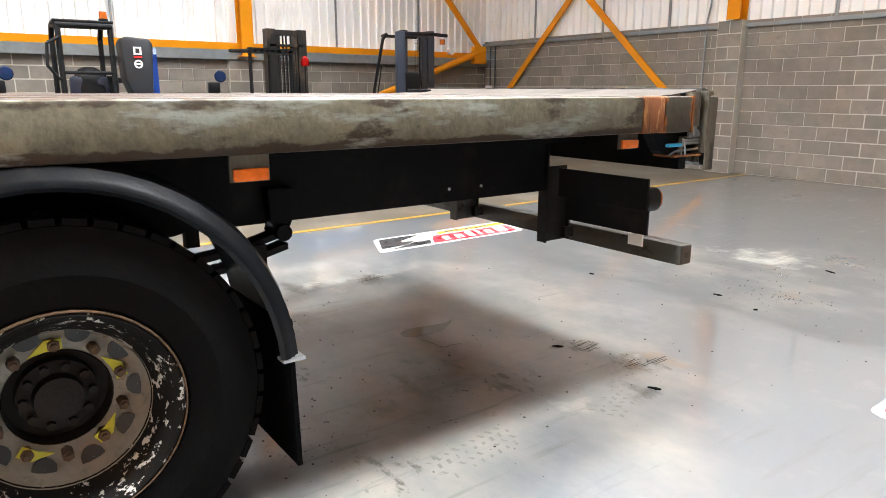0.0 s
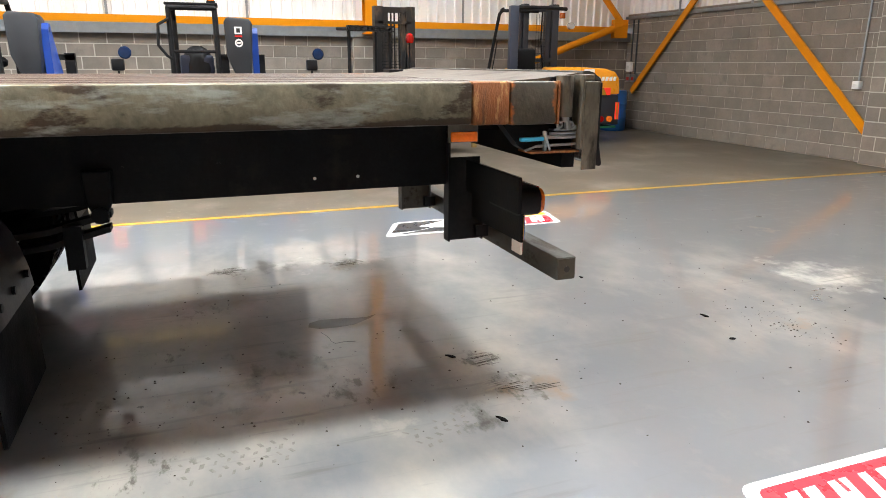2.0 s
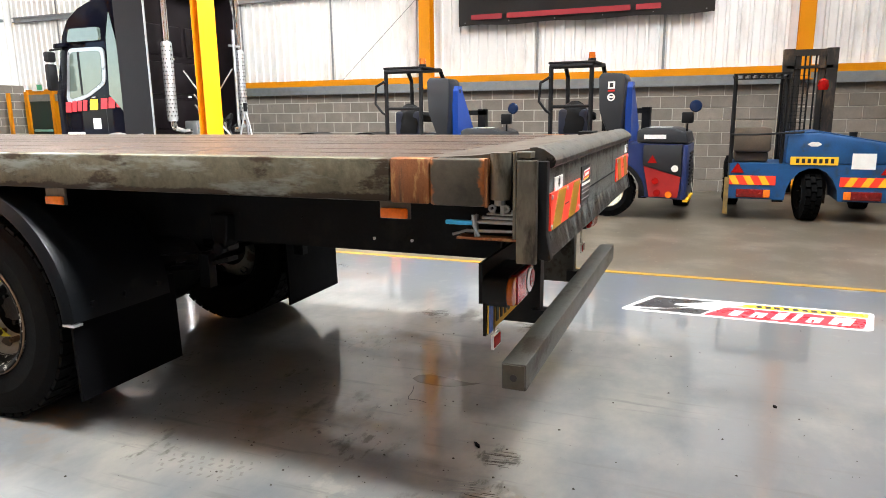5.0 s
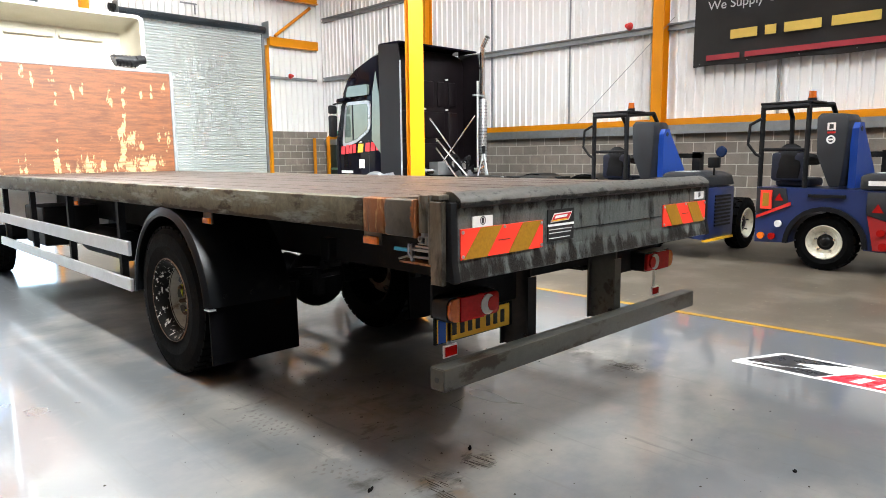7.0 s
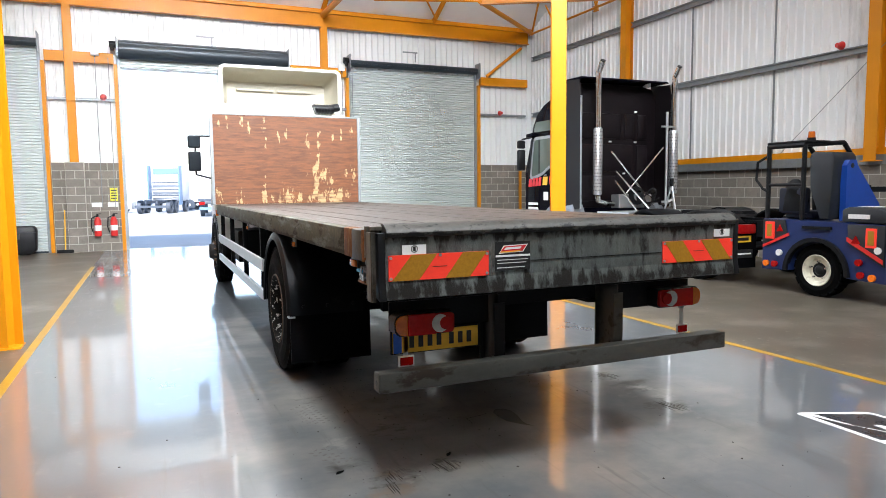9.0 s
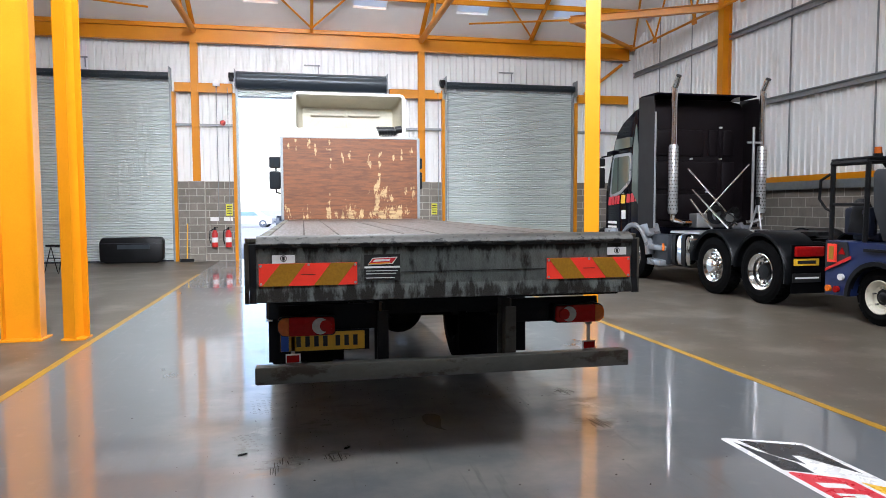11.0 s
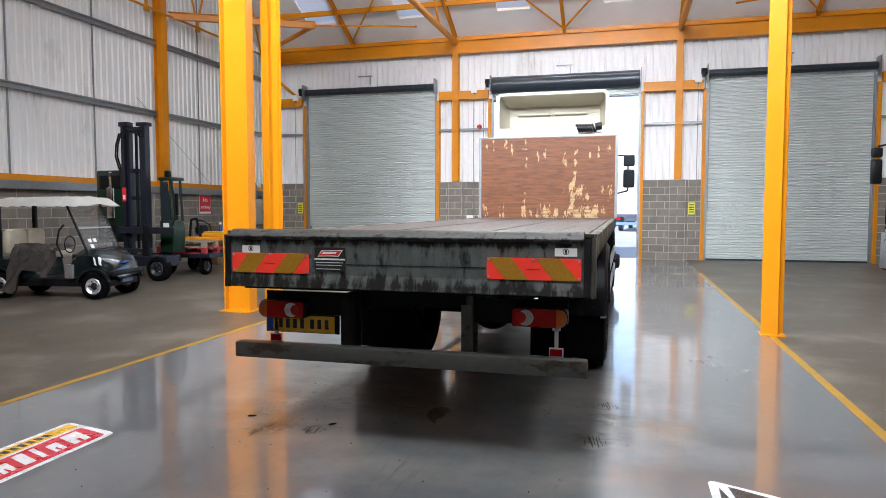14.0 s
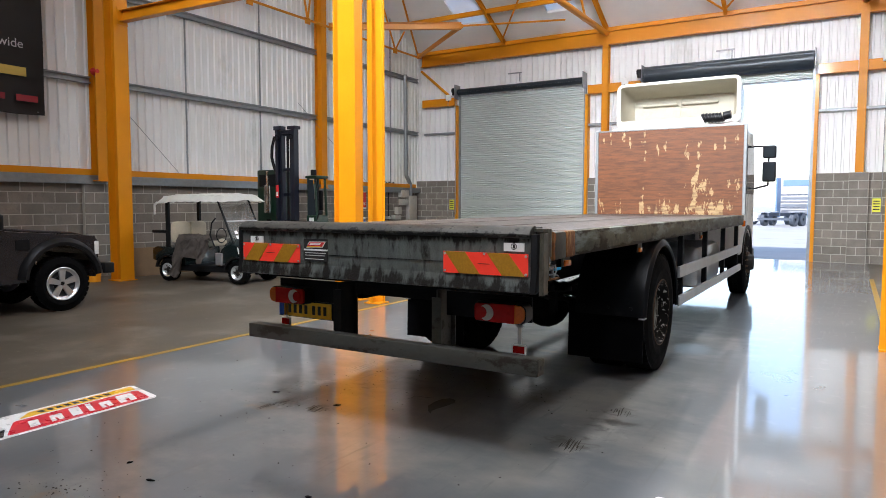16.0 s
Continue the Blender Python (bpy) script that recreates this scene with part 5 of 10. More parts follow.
# tailboard
s = Shape().prism([(0.012, 1.14), (0.012, 1.372), (0.05, 1.372), (0.05, 1.07), (0.004, 1.05), (-0.006, 1.056), (-0.004, 1.066)], "x", -1.168, 1.168)
tail = part("tailboard", s, TAILBOARD, truck, "grimy dark grey aluminium tailboard")
part("fold_line", Shape().box(-0.33, 0.585, 0.008, 0.0125, 1.21, 1.213), CHASSIS, tail)
for sg in (-1, 1):
    end = Shape().prism([(0.008, 1.39), (0.05, 1.39), (0.05, 1.06), (0.0, 1.046), (-0.01, 1.054), (0.008, 1.142)], "x", *sorted((sg * 1.169, sg * 1.208)), 0.003)
    part("board_end", end, BLACK_STEEL, tail, "black end cap of the tailboard", smooth=True)
s = Shape()
rings, rl = [], random.Random(3)
for k in range(61):
    x = -1.168 + 2.336 * k / 60
    w = rl.uniform(-0.0016, 0.0016)
    rings.append([(x, y + w, z + w * 0.6) for y, z in ((0.001, 1.366), (-0.008, 1.373), (-0.012, 1.39), (-0.004, 1.406), (0.03, 1.429), (0.055, 1.436), (0.08, 1.434), (0.085, 1.397), (0.06, 1.372), (0.01, 1.366))])
s.loft(rings)
part("tailboard_lip", s, TAIL_LIP, tail, "grey metal lip with black chipped paint", smooth=True)
for x0 in (-1.155, 0.592):
    left = x0 < 0
    board = part("marker_board", Shape().box(x0, x0 + 0.563, 0.004, 0.0115, 1.145, 1.276), RED_MARK, tail, "red and amber reflective chevron board")
    for b0, b1, t0, t1 in ((0.03, 0.29, 0.22, 0.47), (0.55, 0.8, 0.73, 0.98)):
        if not left:
            b0, b1, t0, t1 = 1 - b1, 1 - b0, 1 - t1, 1 - t0
        part("stripe", Shape().prism([(x0 + b0 * 0.563, 1.1455), (x0 + b1 * 0.563, 1.1455), (x0 + t1 * 0.563, 1.2755), (x0 + t0 * 0.563, 1.2755)], "y", 0.0022, 0.0042), GOLD_MARK, board, "amber stripe")
    for fx, fz in ((0.02, 1.158), (0.02, 1.263), (0.5, 1.268), (0.98, 1.263), (0.98, 1.158)):
        part("rivet", Shape().tube((x0 + fx * 0.563, 0.005, fz), (x0 + fx * 0.563, 0.0, fz), 0.008, seg=10), ALU, board)
    part("arrow_mark", Shape().box(x0 + 0.24, x0 + 0.32, 0.0025, 0.0045, 1.208, 1.211), BLACK_INK, board)
for x0, z0 in ((-1.08, 1.277), (1.0, 1.29)):
    st = part("warning_sticker", Shape().box(x0, x0 + 0.13, 0.007, 0.0115, z0, z0 + 0.048), WHITE_STICKER, tail, "white warning sticker with a round sign")
    ring = Shape()
    bmesh.ops.create_circle(ring.bm, cap_ends=False, segments=20, radius=0.019, matrix=Matrix.Translation((x0 + 0.065, 0.006, z0 + 0.028)) @ Matrix.Rotation(radians(90), 4, "X"))
    r2 = bmesh.ops.extrude_edge_only(ring.bm, edges=ring.bm.edges[:])
    bmesh.ops.scale(ring.bm, vec=(0.78, 1, 0.78), space=Matrix.Translation((-x0 - 0.065, 0, -z0 - 0.028)), verts=[v for v in r2["geom"] if isinstance(v, bmesh.types.BMVert)])
    part("sign_ring", ring, BLACK_INK, st)
    part("sign_figure", Shape().box(x0 + 0.058, x0 + 0.072, 0.0055, 0.0068, z0 + 0.017, z0 + 0.04), BLACK_INK, st)
# dealer label on the tailboard: plain shapes in its colours
lab = part("dealer_label", Shape().box(-0.55, -0.335, 0.006, 0.0115, 1.165, 1.32), BLACK_INK, tail, "black dealer label with a red and white badge")
part("badge_edge", Shape().prism([(-0.53, 1.256), (-0.38, 1.262), (-0.35, 1.304), (-0.5, 1.3)], "y", 0.0045, 0.006), WHITE_STICKER, lab)
part("badge", Shape().prism([(-0.525, 1.262), (-0.385, 1.267), (-0.358, 1.299), (-0.497, 1.295)], "y", 0.003, 0.0044), RED_INK, lab)
part("badge_stripe", Shape().prism([(-0.52, 1.262), (-0.4, 1.266), (-0.398, 1.272), (-0.518, 1.268)], "y", 0.0018, 0.0029), YELLOW_INK, lab)
part("badge_word", Shape().prism([(-0.5, 1.276), (-0.4, 1.28), (-0.392, 1.292), (-0.488, 1.289)], "y", 0.0018, 0.0029), WHITE_STICKER, lab)
part("label_band", Shape().box(-0.549, -0.336, 0.0045, 0.006, 1.238, 1.249), WHITE_STICKER, lab)
for z, w in ((1.222, 0.19), (1.205, 0.18), (1.18, 0.17)):
    part("text_bar", Shape().box(-0.54, -0.54 + w, 0.0048, 0.006, z - 0.0022, z + 0.0022), CLEAR_LENS, lab)

# chassis
for sg in (-1, 1):
    x = sg * 0.42
    s = Shape().prism([(x + sg * 0.006, 0.865), (x + sg * 0.006, 1.135), (x - sg * 0.08, 1.135), (x - sg * 0.08, 1.125), (x - sg * 0.006, 1.125), (x - sg * 0.006, 0.875), (x - sg * 0.08, 0.875), (x - sg * 0.08, 0.865)], "y", 0.4, 9.4)
    part("chassis_rail", s, CHASSIS, truck, "black steel chassis rail")
    for k, y in enumerate((0.86, 1.07, 1.5, 1.9)):
        part("bolt", Shape().tube((x + sg * 0.004, y, 0.93 if k < 2 else 1.02), (x + sg * 0.012, y, 0.93 if k < 2 else 1.02), 0.008, seg=8), CLEAR_LENS if k < 2 else CHASSIS, truck)
    part("body_runner", Shape().box(*sorted((sg * 0.38, sg * 0.46)), 0.06, 8.4, 1.137, 1.24), CHASSIS, truck)
    part("edge_runner", Shape().box(*sorted((sg * 1.05, sg * 1.1)), 0.1, 8.4, 1.24, 1.355), CHASSIS, truck)
    # bumper hanger, arm and lamp plate
    s = Shape().box(x - 0.035, x + 0.035, 0.385, 0.395, 0.565, 1.13).box(x - 0.035, x + 0.035, 0.2, 0.21, 0.565, 0.95).box(x - 0.005, x + 0.005, 0.21, 0.385, 0.565, 1.0)
    part("bumper_hanger", s, BAR_STEEL if sg > 0 else BLACK_STEEL, truck, "steel hanger of the underrun bar")
    part("hanger_arm", Shape().box(x - 0.04, x + 0.04, 0.17, 0.24, 0.58, 0.64), BLACK_STEEL, truck)
    s = Shape().box(*sorted((sg * 0.45, sg * 1.06)), 0.285, 0.3, 0.83, 0.99)
    part("lamp_plate", s, CHASSIS, truck, "black lamp mounting plate")
    # tail lamp: housing and lenses
    xa, xb = (sg * 1.065, sg * 0.715)
    lo, hi = sorted((xa, xb))
    zm = 0.876 if sg < 0 else 0.892

    def span(f0, f1):
        return sorted((xa + (xb - xa) * f0, xa + (xb - xa) * f1))

    def rounded(f0, f1, half, r0, r1):
        """Outline of a lens in x and z; r0 rounds the outer end, r1 the inner one."""
        a, b = xa + (xb - xa) * f0, xa + (xb - xa) * f1
        d = 1 if b > a else -1
        pts = []
        for x, r, s0 in ((a, r0, 1), (b, r1, -1)):
            for up in ((-1, 1) if s0 > 0 else (1, -1)):
                steps = range(5) if (up < 0) == (s0 > 0) else range(4, -1, -1)
                for k in steps:
                    an = radians(90 * k / 4)
                    pts.append((x + d * s0 * r * (1 - math.sin(an)), zm + up * (half - r + r * math.cos(an))))
        return pts

    lamp = part("tail_lamp", Shape().prism(rounded(0.0, 1.0, 0.062, 0.045, 0.02), "y", 0.19, 0.285), BLACK_PLASTIC, truck, "black tail lamp housing", smooth=True)
    part("indicator_lens", Shape().prism(rounded(0.015, 0.2, 0.056, 0.045, 0.004), "y", 0.168, 0.192, 0.004), LAMP_AMBER, lamp, "dull amber indicator lens", smooth=True)
    part("brake_lens", Shape().prism(rounded(0.203, 0.66, 0.058, 0.004, 0.004), "y", 0.163, 0.192, 0.004), RED_LENS, lamp, "red brake lens", smooth=True)
    part("fog_lens", Shape().prism(rounded(0.664, 0.985, 0.055, 0.004, 0.022), "y", 0.168, 0.192, 0.004), RED_LENS, lamp, "red fog lens", smooth=True)
    xm = sum(span(0.735, 0.735)) / 2
    part("reversing_lens", Shape().tube((xm, 0.192, zm), (xm, 0.1605, zm), 0.05, seg=28), LAMP_CLEAR, lamp, "pale crescent reversing lens", smooth=True)
    xm = sum(span(0.83, 0.83)) / 2
    part("fog_bulge", Shape().tube((xm, 0.192, zm), (xm, 0.158, zm), 0.042, 0.036, seg=28), RED_LENS, lamp, smooth=True)
    # drop reflectors
    xr = -0.975 if sg < 0 else 0.99
    part("reflector_stalk", Shape().box(xr - 0.012, xr + 0.012, 0.262, 0.27, 0.69, 0.83).box(xr - 0.025, xr + 0.025, 0.262, 0.27, 0.8, 0.83), ALU, truck, "pale metal stalk")
    rf = part("reflector", Shape().box(xr - 0.045, xr + 0.045, 0.252, 0.262, 0.632, 0.692), WHITE_STICKER, truck, "square reflector")
    part("red_face", Shape().box(xr - 0.038, xr + 0.038, 0.247, 0.253, 0.64, 0.684), RED_LENS, rf, "red face")
plate = part("number_plate", Shape().box(-1.05, -0.53, 0.262, 0.27, 0.706, 0.822, 0.003), YELLOW_PLATE, truck, "yellow rear number plate with dark bars")
part("plate_band", Shape().box(-1.048, -1.0, 0.2585, 0.2625, 0.708, 0.82), BLUE_BAND, plate, "blue band")
for k in range(7):
    x = -0.955 + k * 0.055 + (0.022 if k > 3 else 0)
    part("plate_bar", Shape().box(x, x + 0.028, 0.2585, 0.2625, 0.732, 0.798), BLACK_INK, plate)
part("plate_back", Shape().box(-1.06, -0.5, 0.271, 0.283, 0.7, 0.83), CHASSIS, truck)
# underrun bar
bar = part("underrun_bar", Shape().box(-1.19, 1.19, 0.075, 0.17, 0.55, 0.655, 0.008), BAR_STEEL, truck, "weathered galvanised underrun bar", smooth=True)
for sg in (-1, 1):
    cap = part("bar_end", Shape().box(*sorted((sg * 1.19, sg * 1.193)), 0.082, 0.163, 0.557, 0.648), BARE_PLATE, bar, "dark rusty bar end")
    part("bar_hole", Shape().tube((sg * 1.19, 0.122, 0.6), (sg * 1.195, 0.122, 0.6), 0.014, seg=12), BLACK_INK, cap)
# cross bearers, crossmembers
for k in range(17):
    y = 0.35 + 0.5 * k
    part("cross_bearer", Shape().box(-1.1, 1.1, y - 0.03, y + 0.03, 1.242, 1.357), CHASSIS, truck)
for y in (0.42, 1.7, 4.2, 6.2):
    part("crossmember", Shape().box(-0.41, 0.41, y - 0.03, y + 0.03, 0.9, 1.1), CHASSIS, truck)
part("end_beam", Shape().box(-1.1, 1.1, 0.06, 0.12, 1.032, 1.24), CHASSIS, truck)

# rear axle
AX_Y, AX_Z = 2.94, 0.55
s = Shape().tube((-0.9, AX_Y, AX_Z), (0.9, AX_Y, AX_Z), 0.085, seg=18).ball((0.06, AX_Y, AX_Z), 0.25, (1, 0.9, 1), 3).tube((0.06, AX_Y, AX_Z), (0.06, AX_Y + 0.5, AX_Z + 0.1), 0.12, 0.08)
part("rear_axle", s, CHASSIS, truck, "dark greasy drive axle", smooth=True)
part("prop_shaft", Shape().tube((0.05, AX_Y + 0.4, 0.62), (0.0, 7.5, 0.85), 0.06), CHASSIS, truck, smooth=True)
for sg in (-1, 1):
    rot = Matrix.Identity(4) if sg < 0 else Matrix.Rotation(math.pi, 4, "Z")
    wheel(truck, Matrix.Translation((sg * 1.235, AX_Y, AX_Z)) @ rot, r=AX_Z, dish=0.2, tags=True, rim_mat=RIM_WORN, edge_mat=RIM_EDGE)
    wheel(truck, Matrix.Translation((sg * 0.905, AX_Y, AX_Z)) @ rot, r=AX_Z, nuts=0, holes=6)
    # leaf spring with hangers
    s = Shape()
    for k in range(3):
        pts = []
        half = (0.98, 0.97, 0.6)[k]
        for i in range(9):
            u = -1 + 2 * i / 8
            pts.append((AX_Y + u * half, 0.68 + 0.14 * u * u - 0.012 * math.sin(abs(u) * 9) - (0.0, 0.065, 0.1)[k]))
        top = [(y, z + 0.026) for y, z in reversed(pts)]
        s.prism(pts + top, "x", *sorted((sg * 0.38, sg * 0.47)))
    s.box(*sorted((sg * 0.36, sg * 0.49)), AX_Y - 0.07, AX_Y + 0.07, 0.5, 0.75)
    part("leaf_spring", s, BLACK_STEEL, truck, "black leaf spring pack")
    s = Shape().prism([(1.94, 1.02), (2.06, 1.02), (2.05, 0.88), (2.02, 0.81), (1.98, 0.81), (1.95, 0.88)], "x", *sorted((sg * 0.39, sg * 0.49)), 0.01).tube((sg * 0.37, 2.0, 0.83), (sg * 0.51, 2.0, 0.83), 0.035)
    s.box(*sorted((sg * 0.44, sg * 0.5)), 2.08, 2.15, 0.6, 0.79)
    part("spring_hanger", s, CHASSIS, truck)
    # mudguard: arched shell with a rolled lip
    n = 28
    sec = []
    for i in range(n + 1):
        a = radians(4 + 176 * i / n)
        cy, cz = math.cos(a), math.sin(a)
        def pt(r_, x_):
            return (sg * x_, AX_Y - (r_ - 0.03) * cy, 0.54 + r_ * cz)
        sec.append([pt(0.632, 1.232), pt(0.644, 1.246), pt(0.66, 1.243), pt(0.668, 1.236), pt(0.695, 1.222), pt(0.712, 1.17), pt(0.716, 1.1), pt(0.714, 0.62), pt(0.7, 0.62), pt(0.698, 1.13), pt(0.66, 1.21), pt(0.638, 1.218)])
    g = part("mudguard", Shape().loft(sec), MUDGUARD, truck, "black arched plastic mudguard", smooth=True)
    part("guard_end", Shape().box(*sorted((sg * 1.242, sg * 1.19)), AX_Y - 0.68, AX_Y - 0.605, 0.572, 0.582), ALU, g, "scuffed guard end")
    s = Shape().box(*sorted((sg * 1.225, sg * 0.55)), -0.008, 0.008, -0.47, 0.02)
    bmesh.ops.transform(s.bm, matrix=Matrix.Translation((0, 2.3, 0.66)) @ Matrix.Rotation(radians(-1.5), 4, "X"), verts=s.bm.verts[:])
    part("mudflap", s, FLAP, truck, "black rubber mudflap")
    for x in (1.12, 0.92, 0.7):
        part("flap_bolt", Shape().tube((sg * x, 2.27, 0.66), (sg * x, 2.252, 0.66), 0.016, seg=10), CHASSIS, truck)
    # side marker lamps
    for y, z in ((2.375, 1.17), (0.6, 1.185), (5.2, 1.17)):
        mk = part("marker_bracket", Shape().box(*sorted((sg * 1.16, sg * 1.148)), y - 0.062, y + 0.062, z - 0.022, z + 0.06), POST_STEEL, truck, "metal lamp bracket")
        part("marker_lens", Shape().box(*sorted((sg * 1.175, sg * 1.16)), y - 0.056, y + 0.056, z - 0.02, z + 0.02, 0.006), AMBER_LENS, mk, "amber side marker lamp", smooth=True)
    # side guards
    for z0, z1 in ((0.8, 0.92), (0.505, 0.61)):
        part("side_guard", Shape().box(*sorted((sg * 1.225, sg * 1.195)), 3.72, 8.3, z0, z1, 0.006), ALU, truck, "plain aluminium side guard rail")
    for y in (4.0, 5.4, 6.8, 8.1):
        part("guard_post", Shape().box(*sorted((sg * 1.195, sg * 1.14)), y - 0.03, y + 0.03, 0.5, 1.24), CHASSIS, truck)
# air tanks and battery box between the axles
part("air_tank", Shape().tube((-0.75, 5.0, 0.72), (-0.75, 6.1, 0.72), 0.15, seg=20), CHASSIS, truck, "black air tank", smooth=True)
part("battery_box", Shape().box(-1.1, -0.5, 6.7, 7.5, 0.6, 1.05, 0.02), BLACK_PLASTIC, truck, "black battery box")
part("fuel_tank", Shape().box(0.5, 1.12, 5.4, 6.9, 0.5, 1.05, 0.1), ALU, truck, "metal fuel tank", smooth=True)

# headboard
hb = part("headboard", Shape().box(-1.24, 1.2, 8.475, 8.5, 1.395, 2.86), PLY, truck, "brown plywood headboard with flaked cream patches")
for xa, xb in ((-1.285, -1.235), (1.195, 1.245)):
    part("frame_post", Shape().box(xa, xb, 8.455, 8.53, 1.39, 2.875, 0.006), GALV, hb, "grey aluminium frame post")
part("frame_top", Shape().box(-1.285, 1.245, 8.465, 8.52, 2.862, 2.885, 0.004), GALV, hb, "grey aluminium top frame")

# cab
cab_sec = []
for y, zt, w in ((8.72, 2.86, 1.13), (8.8, 2.95, 1.17), (9.9, 2.98, 1.17), (10.35, 2.5, 1.15), (10.5, 1.7, 1.14), (10.52, 0.62, 1.12)):
    zb = 0.72 if y < 10.5 else 0.45
    cab_sec.append([(-w + 0.02, y, zb), (-w, y, zb + 0.05), (-w, y, zt - 0.15), (-w + 0.12, y, zt), (w - 0.12, y, zt), (w, y, zt - 0.15), (w, y, zb + 0.05), (w - 0.02, y, zb)])
cab = part("cab", Shape().loft(cab_sec), WHITE_PAINT, truck, "white truck cab", smooth=True)
for sg in (-1, 1):
    s = Shape().prism([(9.15, 1.75), (10.1, 1.75), (10.2, 1.95), (9.95, 2.6), (9.15, 2.6)], "x", *sorted((sg * 1.165, sg * 1.178)))
    part("side_window", s, GLASS_DARK, cab, "dark side window")
    s = Shape()
    sec = []
    for i in range(15):
        a = radians(180 * i / 14)
        sec.append([(sg * x_, 9.42 - r_ * math.cos(a), 0.55 + r_ * math.sin(a)) for r_, x_ in ((0.6, 1.19), (0.66, 1.19), (0.66, 0.75), (0.6, 0.75))])
    part("wheel_arch", Shape().loft(sec), MUDGUARD, cab, "black wheel arch", smooth=True)
    part("corner_step", Shape().box(*sorted((sg * 1.17, sg * 0.8)), 9.95, 10.5, 0.35, 0.75, 0.03), BLACK_PLASTIC, cab, smooth=True)
    part("indicator", Shape().box(*sorted((sg * 1.215, sg * 1.17)), 8.74, 8.82, 1.2, 1.3, 0.01), AMBER_LENS, cab, "amber side indicator")
    # mirrors on arms
    s = Shape().pipe([(sg * 1.15, 9.95, 2.62), (sg * 1.42, 10.0, 2.62), (sg * 1.42, 10.0, 1.92), (sg * 1.16, 9.98, 1.85)], 0.016)
    mr = part("mirror", s, BLACK_PLASTIC, cab, "black mirror arm")
    for z0, z1 in ((1.98, 2.34), (2.4, 2.63)):
        part("mirror_head", Shape().box(*sorted((sg * 1.33, sg * 1.55)), 9.9, 10.02, z0, z1, 0.03), BLACK_PLASTIC, mr, "black mirror head", smooth=True)
        part("mirror_glass", Shape().box(*sorted((sg * 1.35, sg * 1.53)), 9.893, 9.9, z0 + 0.025, z1 - 0.025), GLASS_DARK, mr, "dark mirror glass")
    rot = Matrix.Identity(4) if sg < 0 else Matrix.Rotation(math.pi, 4, "Z")
    wheel(truck, Matrix.Translation((sg * 1.2, 9.42, AX_Z)) @ rot, r=AX_Z, dish=0.03, hub_len=0.12)
part("front_axle", Shape().tube((-0.9, 9.42, 0.5), (0.9, 9.42, 0.5), 0.07), CHASSIS, truck, smooth=True)
part("windscreen", Shape().prism([(10.12, 2.8), (10.37, 2.45), (10.49, 1.8), (10.5, 1.81), (10.385, 2.46), (10.13, 2.81)], "x", -1.05, 1.05), GLASS_DARK, cab, "windscreen")
# roof deflector: hollow moulded shell open to the rear
def deflector_ring(y, half, z0, z1, r, crown):
    pts = []
    for cx, cz, a0 in ((half - r, z0 + r, -90), (half - r, z1 - r, 0), (-half + r, z1 - r, 90), (-half + r, z0 + r, 180)):
        for k in range(5):
            a = radians(a0 + 22.5 * k)
            x = cx + r * math.cos(a)
            pts.append((x, y, cz + r * math.sin(a) + (crown * (1 - (x / half) ** 2) if cz > (z0 + z1) / 2 else 0)))
    return pts
rings = [deflector_ring(*a) for a in ((10.25, 0.85, 3.0, 3.1, 0.04, 0.03), (10.0, 0.98, 2.99, 3.35, 0.1, 0.05), (9.6, 1.05, 2.99, 3.62, 0.15, 0.06), (9.15, 1.06, 2.97, 3.74, 0.11, 0.06), (8.98, 1.065, 2.96, 3.76, 0.1, 0.06),
                                     (8.96, 1.05, 2.98, 3.745, 0.09, 0.06), (8.98, 1.0, 3.09, 3.715, 0.045, 0.06), (9.12, 0.99, 3.1, 3.705, 0.045, 0.06), (9.4, 0.95, 3.12, 3.64, 0.05, 0.05), (9.52, 0.88, 3.16, 3.56, 0.06, 0.04))]
df = part("roof_deflector", Shape().loft(rings[:7], cap="start"), WHITE_PAINT, cab, "white moulded roof air deflector", smooth=True)
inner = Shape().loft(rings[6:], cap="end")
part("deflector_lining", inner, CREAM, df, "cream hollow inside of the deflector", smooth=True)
for x0, x1 in ((-0.72, -0.08), (0.0, 0.62)):
    part("lining_rib", Shape().box(x0, x1, 9.46, 9.56, 3.4, 3.44, 0.012), CREAM, df, "moulded rib", smooth=True)
part("lining_rib", Shape().box(-0.04, -0.03, 9.5, 9.56, 3.18, 3.54, 0.003), CREAM, df, smooth=True)
s = Shape()
for k in range(6):
    s.tube((0.5 + k * 0.055, 8.75, 3.03), (0.545 + k * 0.055, 8.75, 3.05), 0.085, seg=14)
s.tube((0.83, 8.75, 3.06), (0.95, 8.75, 3.08), 0.07, seg=14)
part("air_intake", s, BLACK_PLASTIC, cab, "black ribbed air intake bellows", smooth=True)

# ---- small helpers for vehicles ----
def disc(name, parent, c, axis, r, mat, label="", depth=0.02, seg=18):
    c = Vector(c)
    a = {"x": Vector((1, 0, 0)), "y": Vector((0, 1, 0))}[axis]
    return part(name, Shape().tube(c, c - a * depth, r, seg=seg), mat, parent, label, smooth=True)


def triangle(parent, x, y, z, size, label="red warning triangle"):
    return part("warning_triangle", Shape().prism([(y - size, z - size * 0.85), (y + size, z - size * 0.85), (y, z + size * 0.85)], "x", x - 0.008, x), RED_LENS, parent, label)


